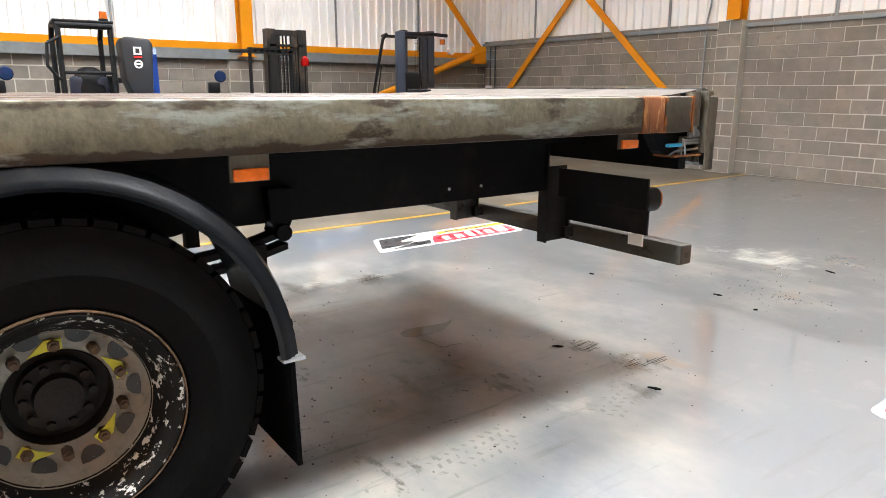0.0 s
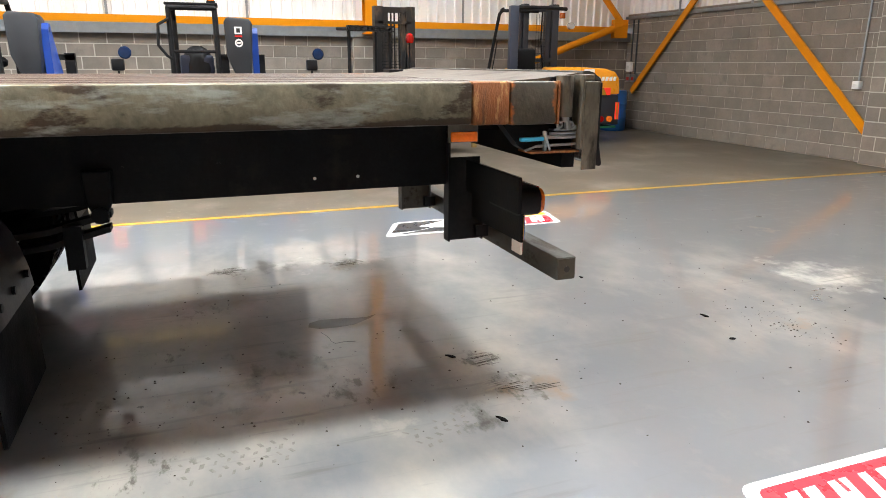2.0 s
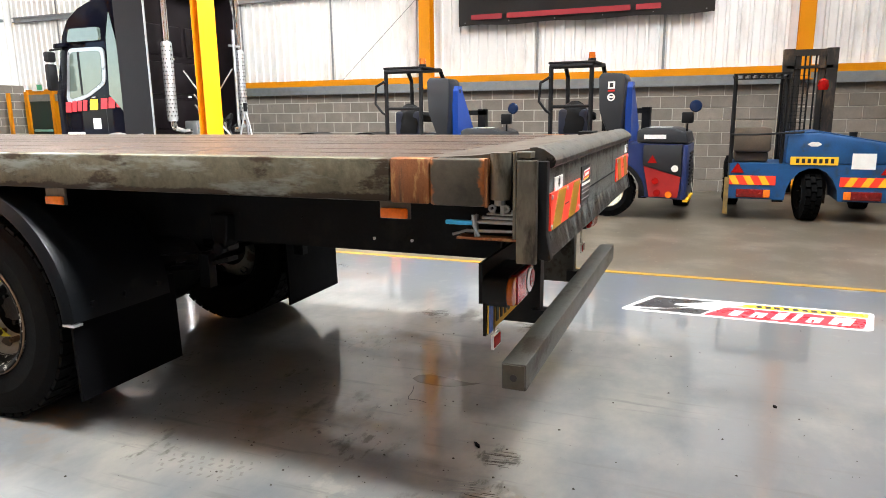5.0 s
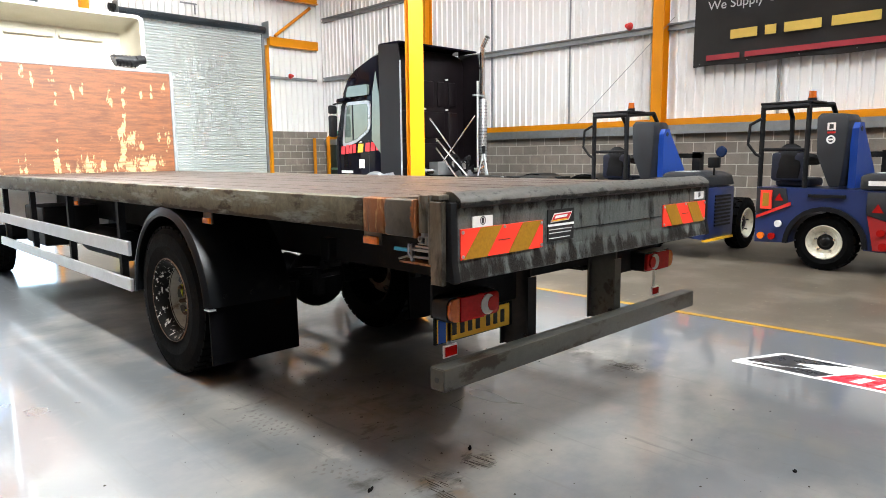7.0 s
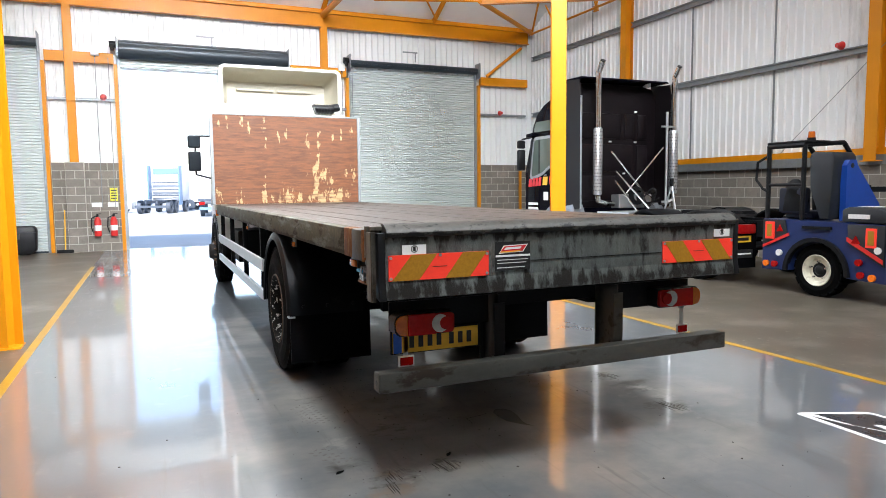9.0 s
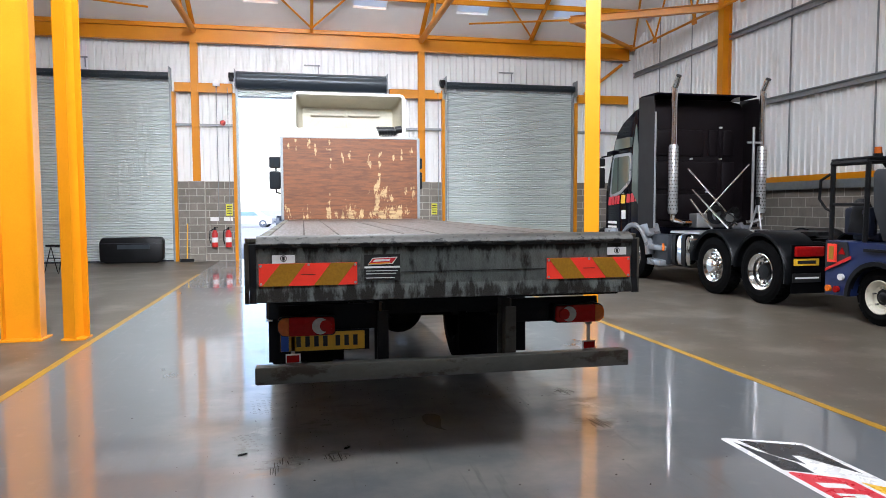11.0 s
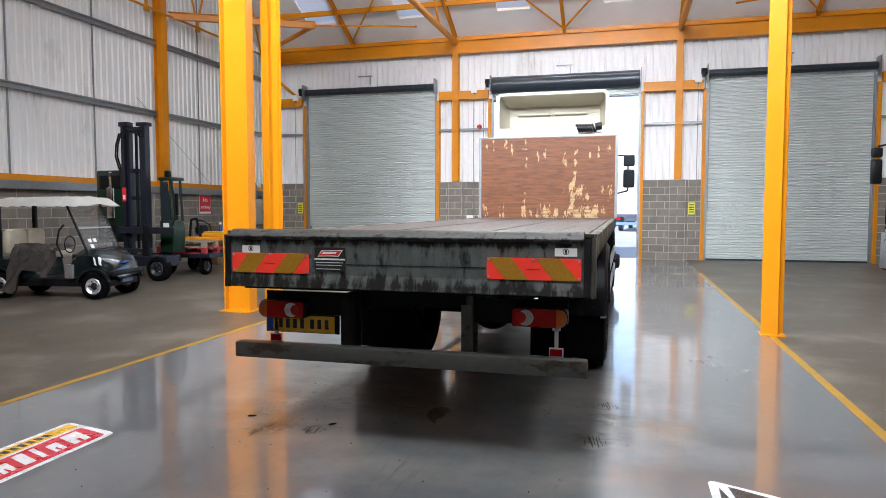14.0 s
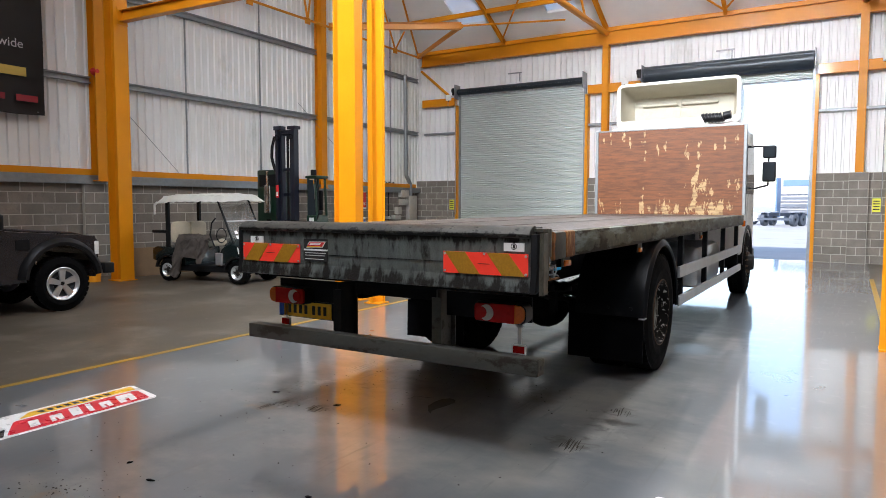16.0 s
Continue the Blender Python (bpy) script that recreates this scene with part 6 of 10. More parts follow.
def simple_wheel(parent, x, y, z, r, width, rim_mat, outward, rim_r=None, tread=22, lug=0.02):
    """A fat machine tyre; outward is -1 or 1 along x."""
    rot = Matrix.Identity(4) if outward < 0 else Matrix.Rotation(math.pi, 4, "Z")
    return wheel(parent, Matrix.Translation((x, y, z)) @ rot, r=r, width=width, rim_r=rim_r or r * 0.56, dish=width * 0.32, rim_mat=rim_mat, edge_mat=rim_mat, nuts=5, holes=0, tread=tread, hub_r=r * 0.16, hub_len=0.03, block=lug, hub_mat=BLACK_PLASTIC)


# ---- truck-mounted forklifts, backs to the lane ----
# the blue that the mirror reflects is put into its base colour
MIRROR_BLUE = material("mirror_with_blue_reflection", (0.008, 0.02, 0.06), 0.15, vary=0.05, bump=0.0)
DULL_RED = material("dull_red_panel_paint", (0.3, 0.012, 0.012), 0.45, vary=0.15, scale=8, bump=0.01)
DECK_BLUE = material("dark_navy_vinyl", (0.01, 0.014, 0.032), 0.55, vary=0.2, scale=8, bump=0.03)


def mounted_forklift(m, squares=True):
    f = thing("truck_mounted_forklift", "navy blue truck-mounted forklift with roll cage and amber beacon", "forklift", m, group="truck-mounted forklifts")
    # local: rear face at x = 0, width along y, forks towards +x
    arch = [(0.28 + 0.46 * math.cos(radians(a)), 0.34 + 0.52 * math.sin(radians(a))) for a in range(0, 181, 15)]
    outline = [(1.2, 0.32), (1.2, 1.1), (-0.74, 1.08), (-0.74, 0.3), (-0.19, 0.32)] + arch[::-1]
    part("body", Shape().prism(outline, "x", 0.02, 0.95), NAVY, f, "navy blue steel body")
    part("rear_cover", Shape().prism([(1.19, 0.72), (1.19, 1.09), (0.8, 1.09), (0.76, 0.88)], "x", 0.0, 0.02), SLATE, f, "slate grey cover panel")
    if squares:
        part("rear_cover", Shape().prism([(-0.72, 0.52), (-0.72, 1.07), (-0.2, 1.07), (-0.22, 0.8)], "x", -0.02, 0.02, 0.008), SLATE, f, "slate grey cover panel", smooth=True)
        part("stripe", Shape().prism([(-0.2, 0.9), (-0.2, 0.84), (-0.71, 0.56), (-0.71, 0.62)], "x", -0.026, -0.02), RED_PAINT, f, "red stripe")
    else:
        part("rear_cover", Shape().prism([(-0.72, 0.63), (-0.72, 1.07), (-0.2, 1.07), (-0.2, 0.78)], "x", -0.02, 0.02, 0.008), SLATE, f, "slate grey cover panel", smooth=True)
        part("lamp_panel", Shape().prism([(-0.21, 0.77), (-0.72, 0.62), (-0.69, 0.33), (-0.3, 0.33)], "x", -0.006, 0.02), DULL_RED, f, "dull red lamp panel")
    part("arch_trim", Shape().loft([[(xx, 0.28 + rr * math.cos(radians(a)), 0.34 + rr * math.sin(radians(a))) for xx, rr in ((-0.03, 0.46), (-0.03, 0.52), (0.05, 0.52), (0.05, 0.46))] for a in range(0, 181, 12)]), BLACK_PLASTIC, f, "black wheel arch trim")
    part("step", Shape().box(-0.02, 0.4, 0.05, 0.5, 0.98, 1.02), BLACK_STEEL, f, "black step plate")
    part("stripe", Shape().prism([(1.18, 0.7), (1.18, 0.66), (0.72, 0.86), (0.72, 0.91)], "x", -0.008, 0.0), RED_PAINT, f, "red stripe")
    part("end_panel", Shape().box(-0.02, 1.0, -0.8, -0.73, 0.3, 1.07, 0.025), NAVY, f, "rounded navy end panel", smooth=True)
    for k in range(9):
        part("grille_slat", Shape().box(0.3, 0.85, -0.815, -0.8, 0.48 + 0.055 * k, 0.51 + 0.055 * k), BLACK_PLASTIC, f)
    part("yellow_edge", Shape().box(0.0, 0.95, -0.83, -0.76, 0.27, 0.3), YELLOW_INK, f, "yellow step edge")
    triangle(f, -0.002, 0.88, 0.97, 0.06)
    triangle(f, -0.022, -0.33, 0.87, 0.065)
    for y, z in ((1.05, 0.93), (-0.54, 0.9)) if squares else ((1.05, 0.93),):
        mk = part("reflective_square", Shape().box(-0.026, 0.0, y - 0.075, y + 0.075, z - 0.13, z + 0.13), RED_MARK, f, "red and amber reflective square")
        part("amber_centre", Shape().box(-0.03, -0.026, y - 0.042, y + 0.042, z - 0.095, z + 0.095), GOLD_MARK, mk)
    for y, z, mat, lab in ((0.95, 0.42, RED_LENS, "round red lamp"), (1.1, 0.42, AMBER_LENS, "round amber lamp"), (0.87, 0.6, CLEAR_LENS, "round clear reflector"), (-0.38, 0.56, RED_LENS, "round red lamp"), (-0.41, 0.39, RED_LENS, "round red lamp"), (-0.57, 0.37, AMBER_LENS, "round amber lamp"), (-0.64, 0.74, CLEAR_LENS, "round clear reflector")):
        disc("lamp", f, (0.0, y, z), "x", 0.048, mat, lab, 0.036)
    # engine hood with rounded end
    s = Shape().prism([(-0.1, 1.1), (-0.1, 1.27), (-0.2, 1.31), (-0.6, 1.3), (-0.76, 1.24), (-0.8, 1.09)], "x", 0.0, 1.0, 0.025)
    hood = part("engine_hood", s, SLATE, f, "slate grey engine hood", smooth=True)
    part("maker_mark", Shape().box(-0.006, 0.0, -0.5, -0.2, 1.15, 1.21), CLEAR_LENS, hood, "pale maker mark")
    part("paper_sheet", Shape().box(0.1, 0.35, -0.55, -0.25, 1.308, 1.312), WHITE_STICKER, hood, "white paper on the hood")
    # operator side cage
    s = Shape().pipe([(0.1, 1.2, 1.1), (0.1, 1.2, 2.2), (0.95, 1.2, 2.25), (1.1, 1.2, 2.1), (1.15, 1.2, 1.1)], 0.035)
    cage = part("roll_cage", s, BLACK_STEEL, f, "black tubular roll cage", smooth=True)
    part("cage_hoop", Shape().pipe([(0.1, 0.6, 1.1), (0.12, 0.6, 2.2), (0.95, 0.6, 2.25), (1.1, 0.6, 2.1), (1.15, 0.6, 1.1)], 0.035), BLACK_STEEL, cage, smooth=True)
    part("cage_rail", Shape().tube((0.1, 1.2, 1.62), (0.1, 0.6, 1.62), 0.022), BLACK_STEEL, cage)
    part("cage_rail", Shape().tube((0.1, 1.22, 2.2), (0.1, 0.58, 2.2), 0.035), BLACK_STEEL, cage)
    part("grab_rail", Shape().pipe([(0.05, 1.2, 2.05), (0.02, 1.34, 1.97), (0.02, 1.36, 1.7), (0.05, 1.26, 1.56), (0.08, 1.2, 1.52)], 0.02), BLACK_STEEL, cage, "black grab rail", smooth=True)
    part("roof_panel", Shape().box(0.1, 0.6, 0.55, 1.25, 2.235, 2.27, 0.012), BLACK_STEEL, cage, "black roof panel")
    g = Shape()
    for k in range(6):
        g.box(0.6 + k * 0.08, 0.615 + k * 0.08, 0.58, 1.22, 2.225, 2.24)
    for k in range(6):
        g.box(0.6, 1.05, 0.6 + k * 0.12, 0.61 + k * 0.12, 2.22, 2.235)
    part("roof_mesh", g, BLACK_STEEL, cage)
    part("seat", Shape().box(0.35, 0.85, 0.62, 1.1, 1.1, 1.22, 0.04).box(0.22, 0.38, 0.66, 1.12, 1.18, 1.58, 0.05), DECK_BLUE, f, "dark navy operator seat", smooth=True)
    part("work_coat", Shape().loft([[(0.3 + rr * 0.5 * math.cos(a) + 0.02 * math.sin(3 * a + z * 9), 0.88 + rr * math.sin(a), z) for a in (0.785 * q for q in range(8))] for z, rr in ((1.22, 0.2), (1.38, 0.23), (1.55, 0.2), (1.66, 0.13), (1.7, 0.06))]), BLACK_PLASTIC, f, "dark work coat over the seat", smooth=True)
    part("steering_wheel", Shape().tube((0.9, 0.85, 1.45), (0.92, 0.85, 1.5), 0.17, seg=20), BLACK_PLASTIC, f)
    b = part("beacon_base", Shape().tube((0.3, 0.64, 2.27), (0.3, 0.64, 2.31), 0.06), BLACK_PLASTIC, f, smooth=True)
    part("beacon", Shape().tube((0.3, 0.64, 2.31), (0.3, 0.64, 2.4), 0.052, 0.045, seg=16), LAMP_AMBER, b, "amber beacon", smooth=True)
    # grey tank box leaning on the blue mast support
    part("tank_box", Shape().prism([(0.16, 1.12), (0.13, 1.5), (0.1, 2.0), (0.14, 2.07), (0.44, 2.09), (0.49, 2.03), (0.47, 1.55), (0.42, 1.42), (0.3, 1.12)], "x", 0.08, 0.55, 0.025), SLATE, f, "slate grey tank box", smooth=True)
    if not squares:
        bd = part("tank_badge", Shape().box(0.074, 0.08, 0.25, 0.35, 1.86, 1.96), CLEAR_LENS, f, "white square badge with a dark mark")
        part("badge_mark", Shape().box(0.072, 0.074, 0.275, 0.325, 1.88, 1.94), BLACK_INK, bd)
        part("badge_band", Shape().box(0.074, 0.08, 0.25, 0.35, 1.82, 1.845), RED_PAINT, f, "red band")
        rb = part("tank_badge", Shape().lathe([(0.035, 0.074), (0.055, 0.074), (0.055, 0.08), (0.035, 0.08), (0.035, 0.074)], (0.0, 0.3, 1.74), "x", 20), CLEAR_LENS, f, "round white badge")
        part("badge_mark", Shape().box(0.074, 0.078, 0.27, 0.33, 1.73, 1.752), CLEAR_LENS, rb)
    part("mast_support", Shape().prism([(0.25, 1.1), (0.25, 1.88), (0.3, 1.96), (0.44, 1.96), (0.48, 1.88), (0.98, 1.32), (0.98, 1.1)], "y", 0.03, 0.12), BLUE_PAINT, f, "bright blue mast support plate")
    part("support_eye", Shape().tube((0.36, 0.025, 1.88), (0.36, 0.03, 1.88), 0.035), BLACK_INK, f)
    # work lamp and round mirror on the hood
    lp = part("work_lamp", Shape().box(0.3, 0.42, -0.82, -0.66, 1.36, 1.52, 0.02).tube((0.36, -0.74, 1.25), (0.36, -0.74, 1.37), 0.015), BLACK_PLASTIC, f, "black work lamp", smooth=True)
    part("round_mirror", Shape().lathe([(0.001, 0.0), (0.07, 0.01), (0.085, 0.03), (0.07, 0.05), (0.001, 0.06)], (0.33, -0.84, 1.6), "x", 20), MIRROR_BLUE, lp, "round mirror with its blue reflection as colour", smooth=True)
    # wheels
    simple_wheel(f, 0.05, 0.3, 0.38, 0.38, 0.26, CREAM_RIM, -1, tread=18, lug=0.03)
    for y in (1.05, -0.6):
        w = simple_wheel(f, 0.0, 0, 0, 0.42, 0.28, CREAM_RIM, -1, tread=18, lug=0.03)
        w.matrix_local = Matrix.Translation((1.75, y + (0.14 if y > 0 else -0.14), 0.42)) @ Matrix.Rotation(radians(-90 if y > 0 else 90), 4, "Z")
    part("fork_frame", Shape().box(0.95, 2.1, 0.78, 0.9, 0.3, 0.5), NAVY, f)
    part("fork_frame", Shape().box(0.95, 2.1, -0.45, -0.33, 0.3, 0.5), NAVY, f)
    part("mast", Shape().box(1.25, 1.4, -0.1, 0.03, 0.15, 1.6).box(1.25, 1.4, 0.45, 0.58, 0.15, 1.6).box(1.25, 1.35, -0.1, 0.58, 1.5, 1.58), BLACK_STEEL, f, "black lifting mast")
    return f


mounted_forklift(Matrix.Translation((6.5, 3.22, 0)))
mounted_forklift(Matrix.Translation((6.62, 0.58, 0)) @ Matrix.Rotation(radians(-3), 4, "Z"), squares=False)


RUST_YELLOW = material("rusty_yellow_paint", (0.22, 0.14, 0.04), 0.7, vary=0.3, scale=9, bump=0.03, dirt=(0.08, 0.05, 0.025), dirt_amount=0.4, dirt_scale=12)
MAST_STEEL = worn("worn_black_mast", (0.016, 0.014, 0.012), (0.07, 0.045, 0.028), 0.5, 0.2, noise_scale=5, stretch=(1, 1, 0.4), level=0.52, width=0.1)
DULL_LENS = material("dull_red_lens", (0.16, 0.008, 0.008), 0.25, vary=0.3, scale=18, bump=0.02, coat=0.3)


# ---- older blue forklift ----
def blue_forklift(m):
    f = thing("blue_forklift", "worn mid-blue forklift with chevron tape and black mast", "forklift", m)
    arch = [(-0.05 + 0.33 * math.cos(radians(a)), 0.3 + 0.45 * math.sin(radians(a))) for a in range(0, 181, 20)]
    out = [(1.0, 0.3), (1.0, 0.8), (-1.0, 0.8), (-1.0, 0.3)] + arch[::-1]
    part("body", Shape().prism(out, "x", 0.0, 0.9), MID_BLUE, f, "blue steel body")
    part("hood", Shape().prism([(0.3, 0.8), (0.3, 1.2), (-0.1, 1.23), (-1.02, 1.06), (-1.02, 0.8)], "x", 0.0, 0.95, 0.03), MID_BLUE, f, "blue engine hood", smooth=True)
    part("hood_top", Shape().prism([(0.28, 1.215), (-0.1, 1.245), (-1.0, 1.075), (-1.0, 1.06), (-0.1, 1.23), (0.28, 1.2)], "x", 0.02, 0.93), MID_BLUE, f, "faded pale blue hood top")
    part("badge", Shape().prism([(0.05, 1.07), (0.0, 1.1), (-0.08, 1.1), (-0.13, 1.07), (-0.08, 1.04), (0.0, 1.04)], "x", -0.006, 0.0), CLEAR_LENS, f, "pale badge")
    part("filler_cap", Shape().tube((0.4, -0.55, 1.15), (0.4, -0.55, 1.22), 0.05), BLACK_PLASTIC, f)
    pl = part("number_plate", Shape().box(-0.012, 0.0, -0.34, 0.24, 0.79, 0.9), YELLOW_PLATE, f, "yellow number plate with dark bars")
    for k in range(7):
        part("plate_bar", Shape().box(-0.015, -0.012, -0.29 + k * 0.07, -0.25 + k * 0.07, 0.815, 0.875), BLACK_INK, pl)
    part("notice", Shape().box(-0.006, 0.0, -0.78, -0.5, 0.74, 0.95), WHITE_STICKER, f, "white notice sticker")
    for ya, yb, sl in ((0.4, 1.0, 1), (-0.38, -0.99, -1)):
        lo, hi = sorted((ya, yb))
        tp = part("chevron_tape", Shape().box(-0.006, 0.0, lo, hi, 0.5, 0.63), RED_MARK, f, "orange and yellow chevron tape")
        for k in range(3):
            a = lo + (hi - lo) * (0.12 + 0.32 * k)
            part("tape_stripe", Shape().prism([(a, 0.502), (a + 0.09, 0.502), (a + 0.09 + 0.07 * sl, 0.628), (a + 0.07 * sl, 0.628)], "x", -0.01, -0.006), YELLOW_INK, tp)
        triangle(f, -0.002, 0.9 if sl > 0 else -0.93, 0.74, 0.085)
        mid = (lo + hi) / 2
        lampb = part("lamp_cluster", Shape().box(-0.03, 0.0, mid - 0.2, mid + 0.2, 0.32, 0.44, 0.012), DULL_LENS, f, "red lamp cluster", smooth=True)
        part("amber_end", Shape().box(-0.034, -0.005, mid - 0.2 * sl - 0.04, mid - 0.2 * sl + 0.05, 0.325, 0.435, 0.01), AMBER_LENS, lampb)
    part("side_post", Shape().box(-0.03, 0.03, 1.0, 1.06, 0.08, 0.6), RUST_YELLOW, f, "worn yellow stabiliser leg")
    part("side_post", Shape().box(-0.05, 0.02, -1.12, -1.05, 0.1, 0.75), RUST_YELLOW, f, "worn rope-wrapped leg")
    part("seat", Shape().box(0.25, 0.75, 0.5, 0.95, 0.8, 0.95, 0.04).box(0.15, 0.3, 0.48, 0.97, 0.95, 1.3, 0.04), material("brown_seat_vinyl", (0.09, 0.065, 0.045), 0.7, vary=0.2, bump=0.03), f, "worn brown seat", smooth=True)
    gd = part("overhead_guard", Shape().pipe([(0.05, 1.0, 0.8), (0.05, 1.0, 1.98), (0.9, 1.0, 2.02)], 0.028).pipe([(0.05, 0.35, 0.8), (0.05, 0.35, 1.98), (0.9, 0.35, 2.02), (0.95, 0.35, 0.8)], 0.022).box(-0.02, 0.08, 0.3, 1.03, 2.005, 2.03).box(-0.02, 0.08, 0.3, 1.03, 1.945, 1.962), BLACK_STEEL, f, "black overhead guard", smooth=True)
    for k in range(8):
        part("guard_web", Shape().box(-0.015, 0.075, 0.32 + k * 0.095, 0.345 + k * 0.095, 1.955, 2.01), BLACK_STEEL, gd)
    for k in range(6):
        part("guard_bar", Shape().box(0.0, 0.85, 0.42 + k * 0.09, 0.45 + k * 0.09, 1.99, 2.02), BLACK_STEEL, gd)
    g = Shape()
    for k in range(22):
        g.box(0.5, 0.51, 0.05, 0.36, 0.95 + 0.05 * k, 0.955 + 0.05 * k)
    for k in range(6):
        g.box(0.5, 0.51, 0.05 + k * 0.06, 0.056 + k * 0.06, 0.95, 2.0)
    part("guard_mesh", g, BLACK_STEEL, gd)
    part("handrail", Shape().pipe([(0.0, 1.02, 1.2), (-0.02, 0.7, 1.2), (-0.02, 0.1, 1.23)], 0.014), BLACK_STEEL, gd)
    ms = part("mast", Shape().box(0.95, 1.12, -0.36, -0.21, 0.15, 2.4).box(0.95, 1.12, 0.2, 0.35, 0.15, 2.4).box(0.97, 1.08, -0.3, 0.3, 2.3, 2.39).box(0.95, 1.05, -0.3, 0.3, 2.12, 2.16).box(0.98, 1.06, -0.2, -0.12, 0.3, 2.34).box(0.98, 1.06, 0.11, 0.19, 0.3, 2.34), MAST_STEEL, f, "worn black lifting mast")
    for y in (-0.08, 0.0, 0.06):
        part("lift_chain", Shape().box(0.97, 0.99, y - 0.012, y + 0.012, 1.2, 2.3), BLACK_STEEL, ms)
    bq = part("warning_lamp_post", Shape().tube((0.6, -0.15, 1.2), (0.6, -0.15, 1.82), 0.012), BLACK_STEEL, f)
    part("warning_lamp", Shape().lathe([(0.06, 1.8), (0.075, 1.86), (0.06, 1.93), (0.02, 1.96), (0.001, 1.965)], (0.6, -0.15, 0), "z", 18), RED_LENS, bq, "red warning lamp", smooth=True)
    simple_wheel(f, 0.1, 0, 0, 0.36, 0.26, BLACK_STEEL, -1, tread=18, lug=0.035)
    w = f.children[-1]
    w.matrix_local = Matrix.Translation((0.25, 0.1, 0.36)) @ Matrix.Rotation(radians(-82), 4, "Z")
    for y in (0.92, -0.92):
        w = simple_wheel(f, 0, 0, 0, 0.4, 0.26, CREAM_RIM, -1)
        w.matrix_local = Matrix.Translation((1.7, y + (0.13 if y > 0 else -0.13), 0.4)) @ Matrix.Rotation(radians(-90 if y > 0 else 90), 4, "Z")
    part("outrigger", Shape().box(0.9, 2.2, 0.7, 0.8, 0.28, 0.48).box(0.9, 2.2, -0.8, -0.7, 0.28, 0.48), MID_BLUE, f)
    return f


blue_forklift(Matrix.Translation((6.98, -1.78, 0)))


# ---- orange and charcoal rough-terrain forklift ----


CAB_BLUE = material("blue_grey_cab_post_paint", (0.03, 0.04, 0.062), 0.4, vary=0.1, scale=5, bump=0.01)


def orange_forklift(m):
    f = thing("orange_forklift", "charcoal and orange truck-mounted forklift with black tyres", "forklift", m)
    # local y runs from +1.15 (cab side) to -1.25 (hood side); rear at x = 0
    ac = -0.02
    arch = [(ac - 0.5, 0.4), (ac - 0.44, 0.78), (ac - 0.3, 0.86), (ac + 0.28, 0.86), (ac + 0.4, 0.76), (ac + 0.5, 0.4)]
    out = [(1.22, 0.38), (1.22, 0.9), (0.62, 0.93), (0.42, 0.98), (0.2, 1.2), (-0.32, 1.2), (-0.42, 0.98), (-1.16, 0.97), (-1.2, 0.38)] + arch
    part("body", Shape().prism(out, "x", 0.0, 1.0, 0.018), CHARCOAL, f, "charcoal grey moulded body", smooth=True)
    lip = [(ac + (y - ac) * 1.12, 0.36 + (z - 0.36) * 1.1) for y, z in arch]
    part("fender", Shape().loft([[(-0.05, a[0], a[1]), (-0.05, b[0], b[1]), (0.06, b[0], b[1]), (0.06, a[0], a[1])] for a, b in zip(arch, lip)]), CHARCOAL, f, "angular charcoal fender")
    part("console", Shape().prism([(1.18, 0.9), (1.18, 1.3), (1.0, 1.34), (0.62, 1.3), (0.2, 1.32), (0.2, 1.2), (0.42, 0.98), (0.62, 0.93)], "x", 0.12, 0.9, 0.015), BLACK_PLASTIC, f, "black operator console", smooth=True)
    for k in range(3):
        part("console_switch", Shape().box(0.11, 0.12, 0.34 + k * 0.045, 0.37 + k * 0.045, 1.2, 1.25), CLEAR_LENS, f)
    part("hood", Shape().prism([(0.13, 1.2), (0.13, 1.48), (0.08, 1.51), (-0.3, 1.51), (-0.85, 1.48), (-1.06, 1.42), (-1.15, 1.3), (-1.18, 1.05), (-1.17, 0.98), (-0.42, 0.98), (-0.32, 1.2)], "x", -0.015, 0.95, 0.03), LOADER_ORANGE, f, "orange engine hood", smooth=True)
    part("hood_seam", Shape().box(-0.02, 0.0, -0.33, -0.32, 1.0, 1.5), BLACK_INK, f)
    for k in range(7):
        part("maker_mark", Shape().prism([(-0.5 - k * 0.085, 1.245), (-0.56 - k * 0.085, 1.245), (-0.575 - k * 0.085, 1.325), (-0.515 - k * 0.085, 1.325)], "x", -0.022, -0.015), WHITE_STICKER, f, "white mark bar")
    part("notice", Shape().box(-0.022, -0.015, -0.6, -0.38, 1.33, 1.47), WHITE_STICKER, f, "white notice sticker")
    for y, z, w, h in ((1.12, 0.62, 0.085, 0.17), (-1.14, 0.66, 0.04, 0.17), (-0.8, 1.04, 0.17, 0.07), (0.78, 0.96, 0.17, 0.04)):
        mk = part("reflective_panel", Shape().box(-0.028, -0.012, y - w, y + w, z - h, z + h), RED_MARK, f, "red and amber reflective panel")
        part("amber_slash", Shape().prism([(y - w * 0.5, z - h), (y + w * 0.1, z - h), (y + w * 0.5, z + h), (y - w * 0.1, z + h)], "x", -0.031, -0.028), GOLD_MARK, mk)
    for y, mat, lab in ((0.98, AMBER_LENS, "round amber lamp"), (0.81, RED_LENS, "round red lamp"), (0.63, CLEAR_LENS, "round clear lamp"), (-0.62, RED_LENS, "round red lamp"), (-0.8, RED_LENS, "round red lamp"), (-0.98, AMBER_LENS, "round amber lamp")):
        disc("lamp", f, (0.0, y, 0.5), "x", 0.06, mat, lab, 0.035)
    triangle(f, -0.004, 0.63, 0.64, 0.085)
    triangle(f, -0.004, -0.63, 0.64, 0.085)
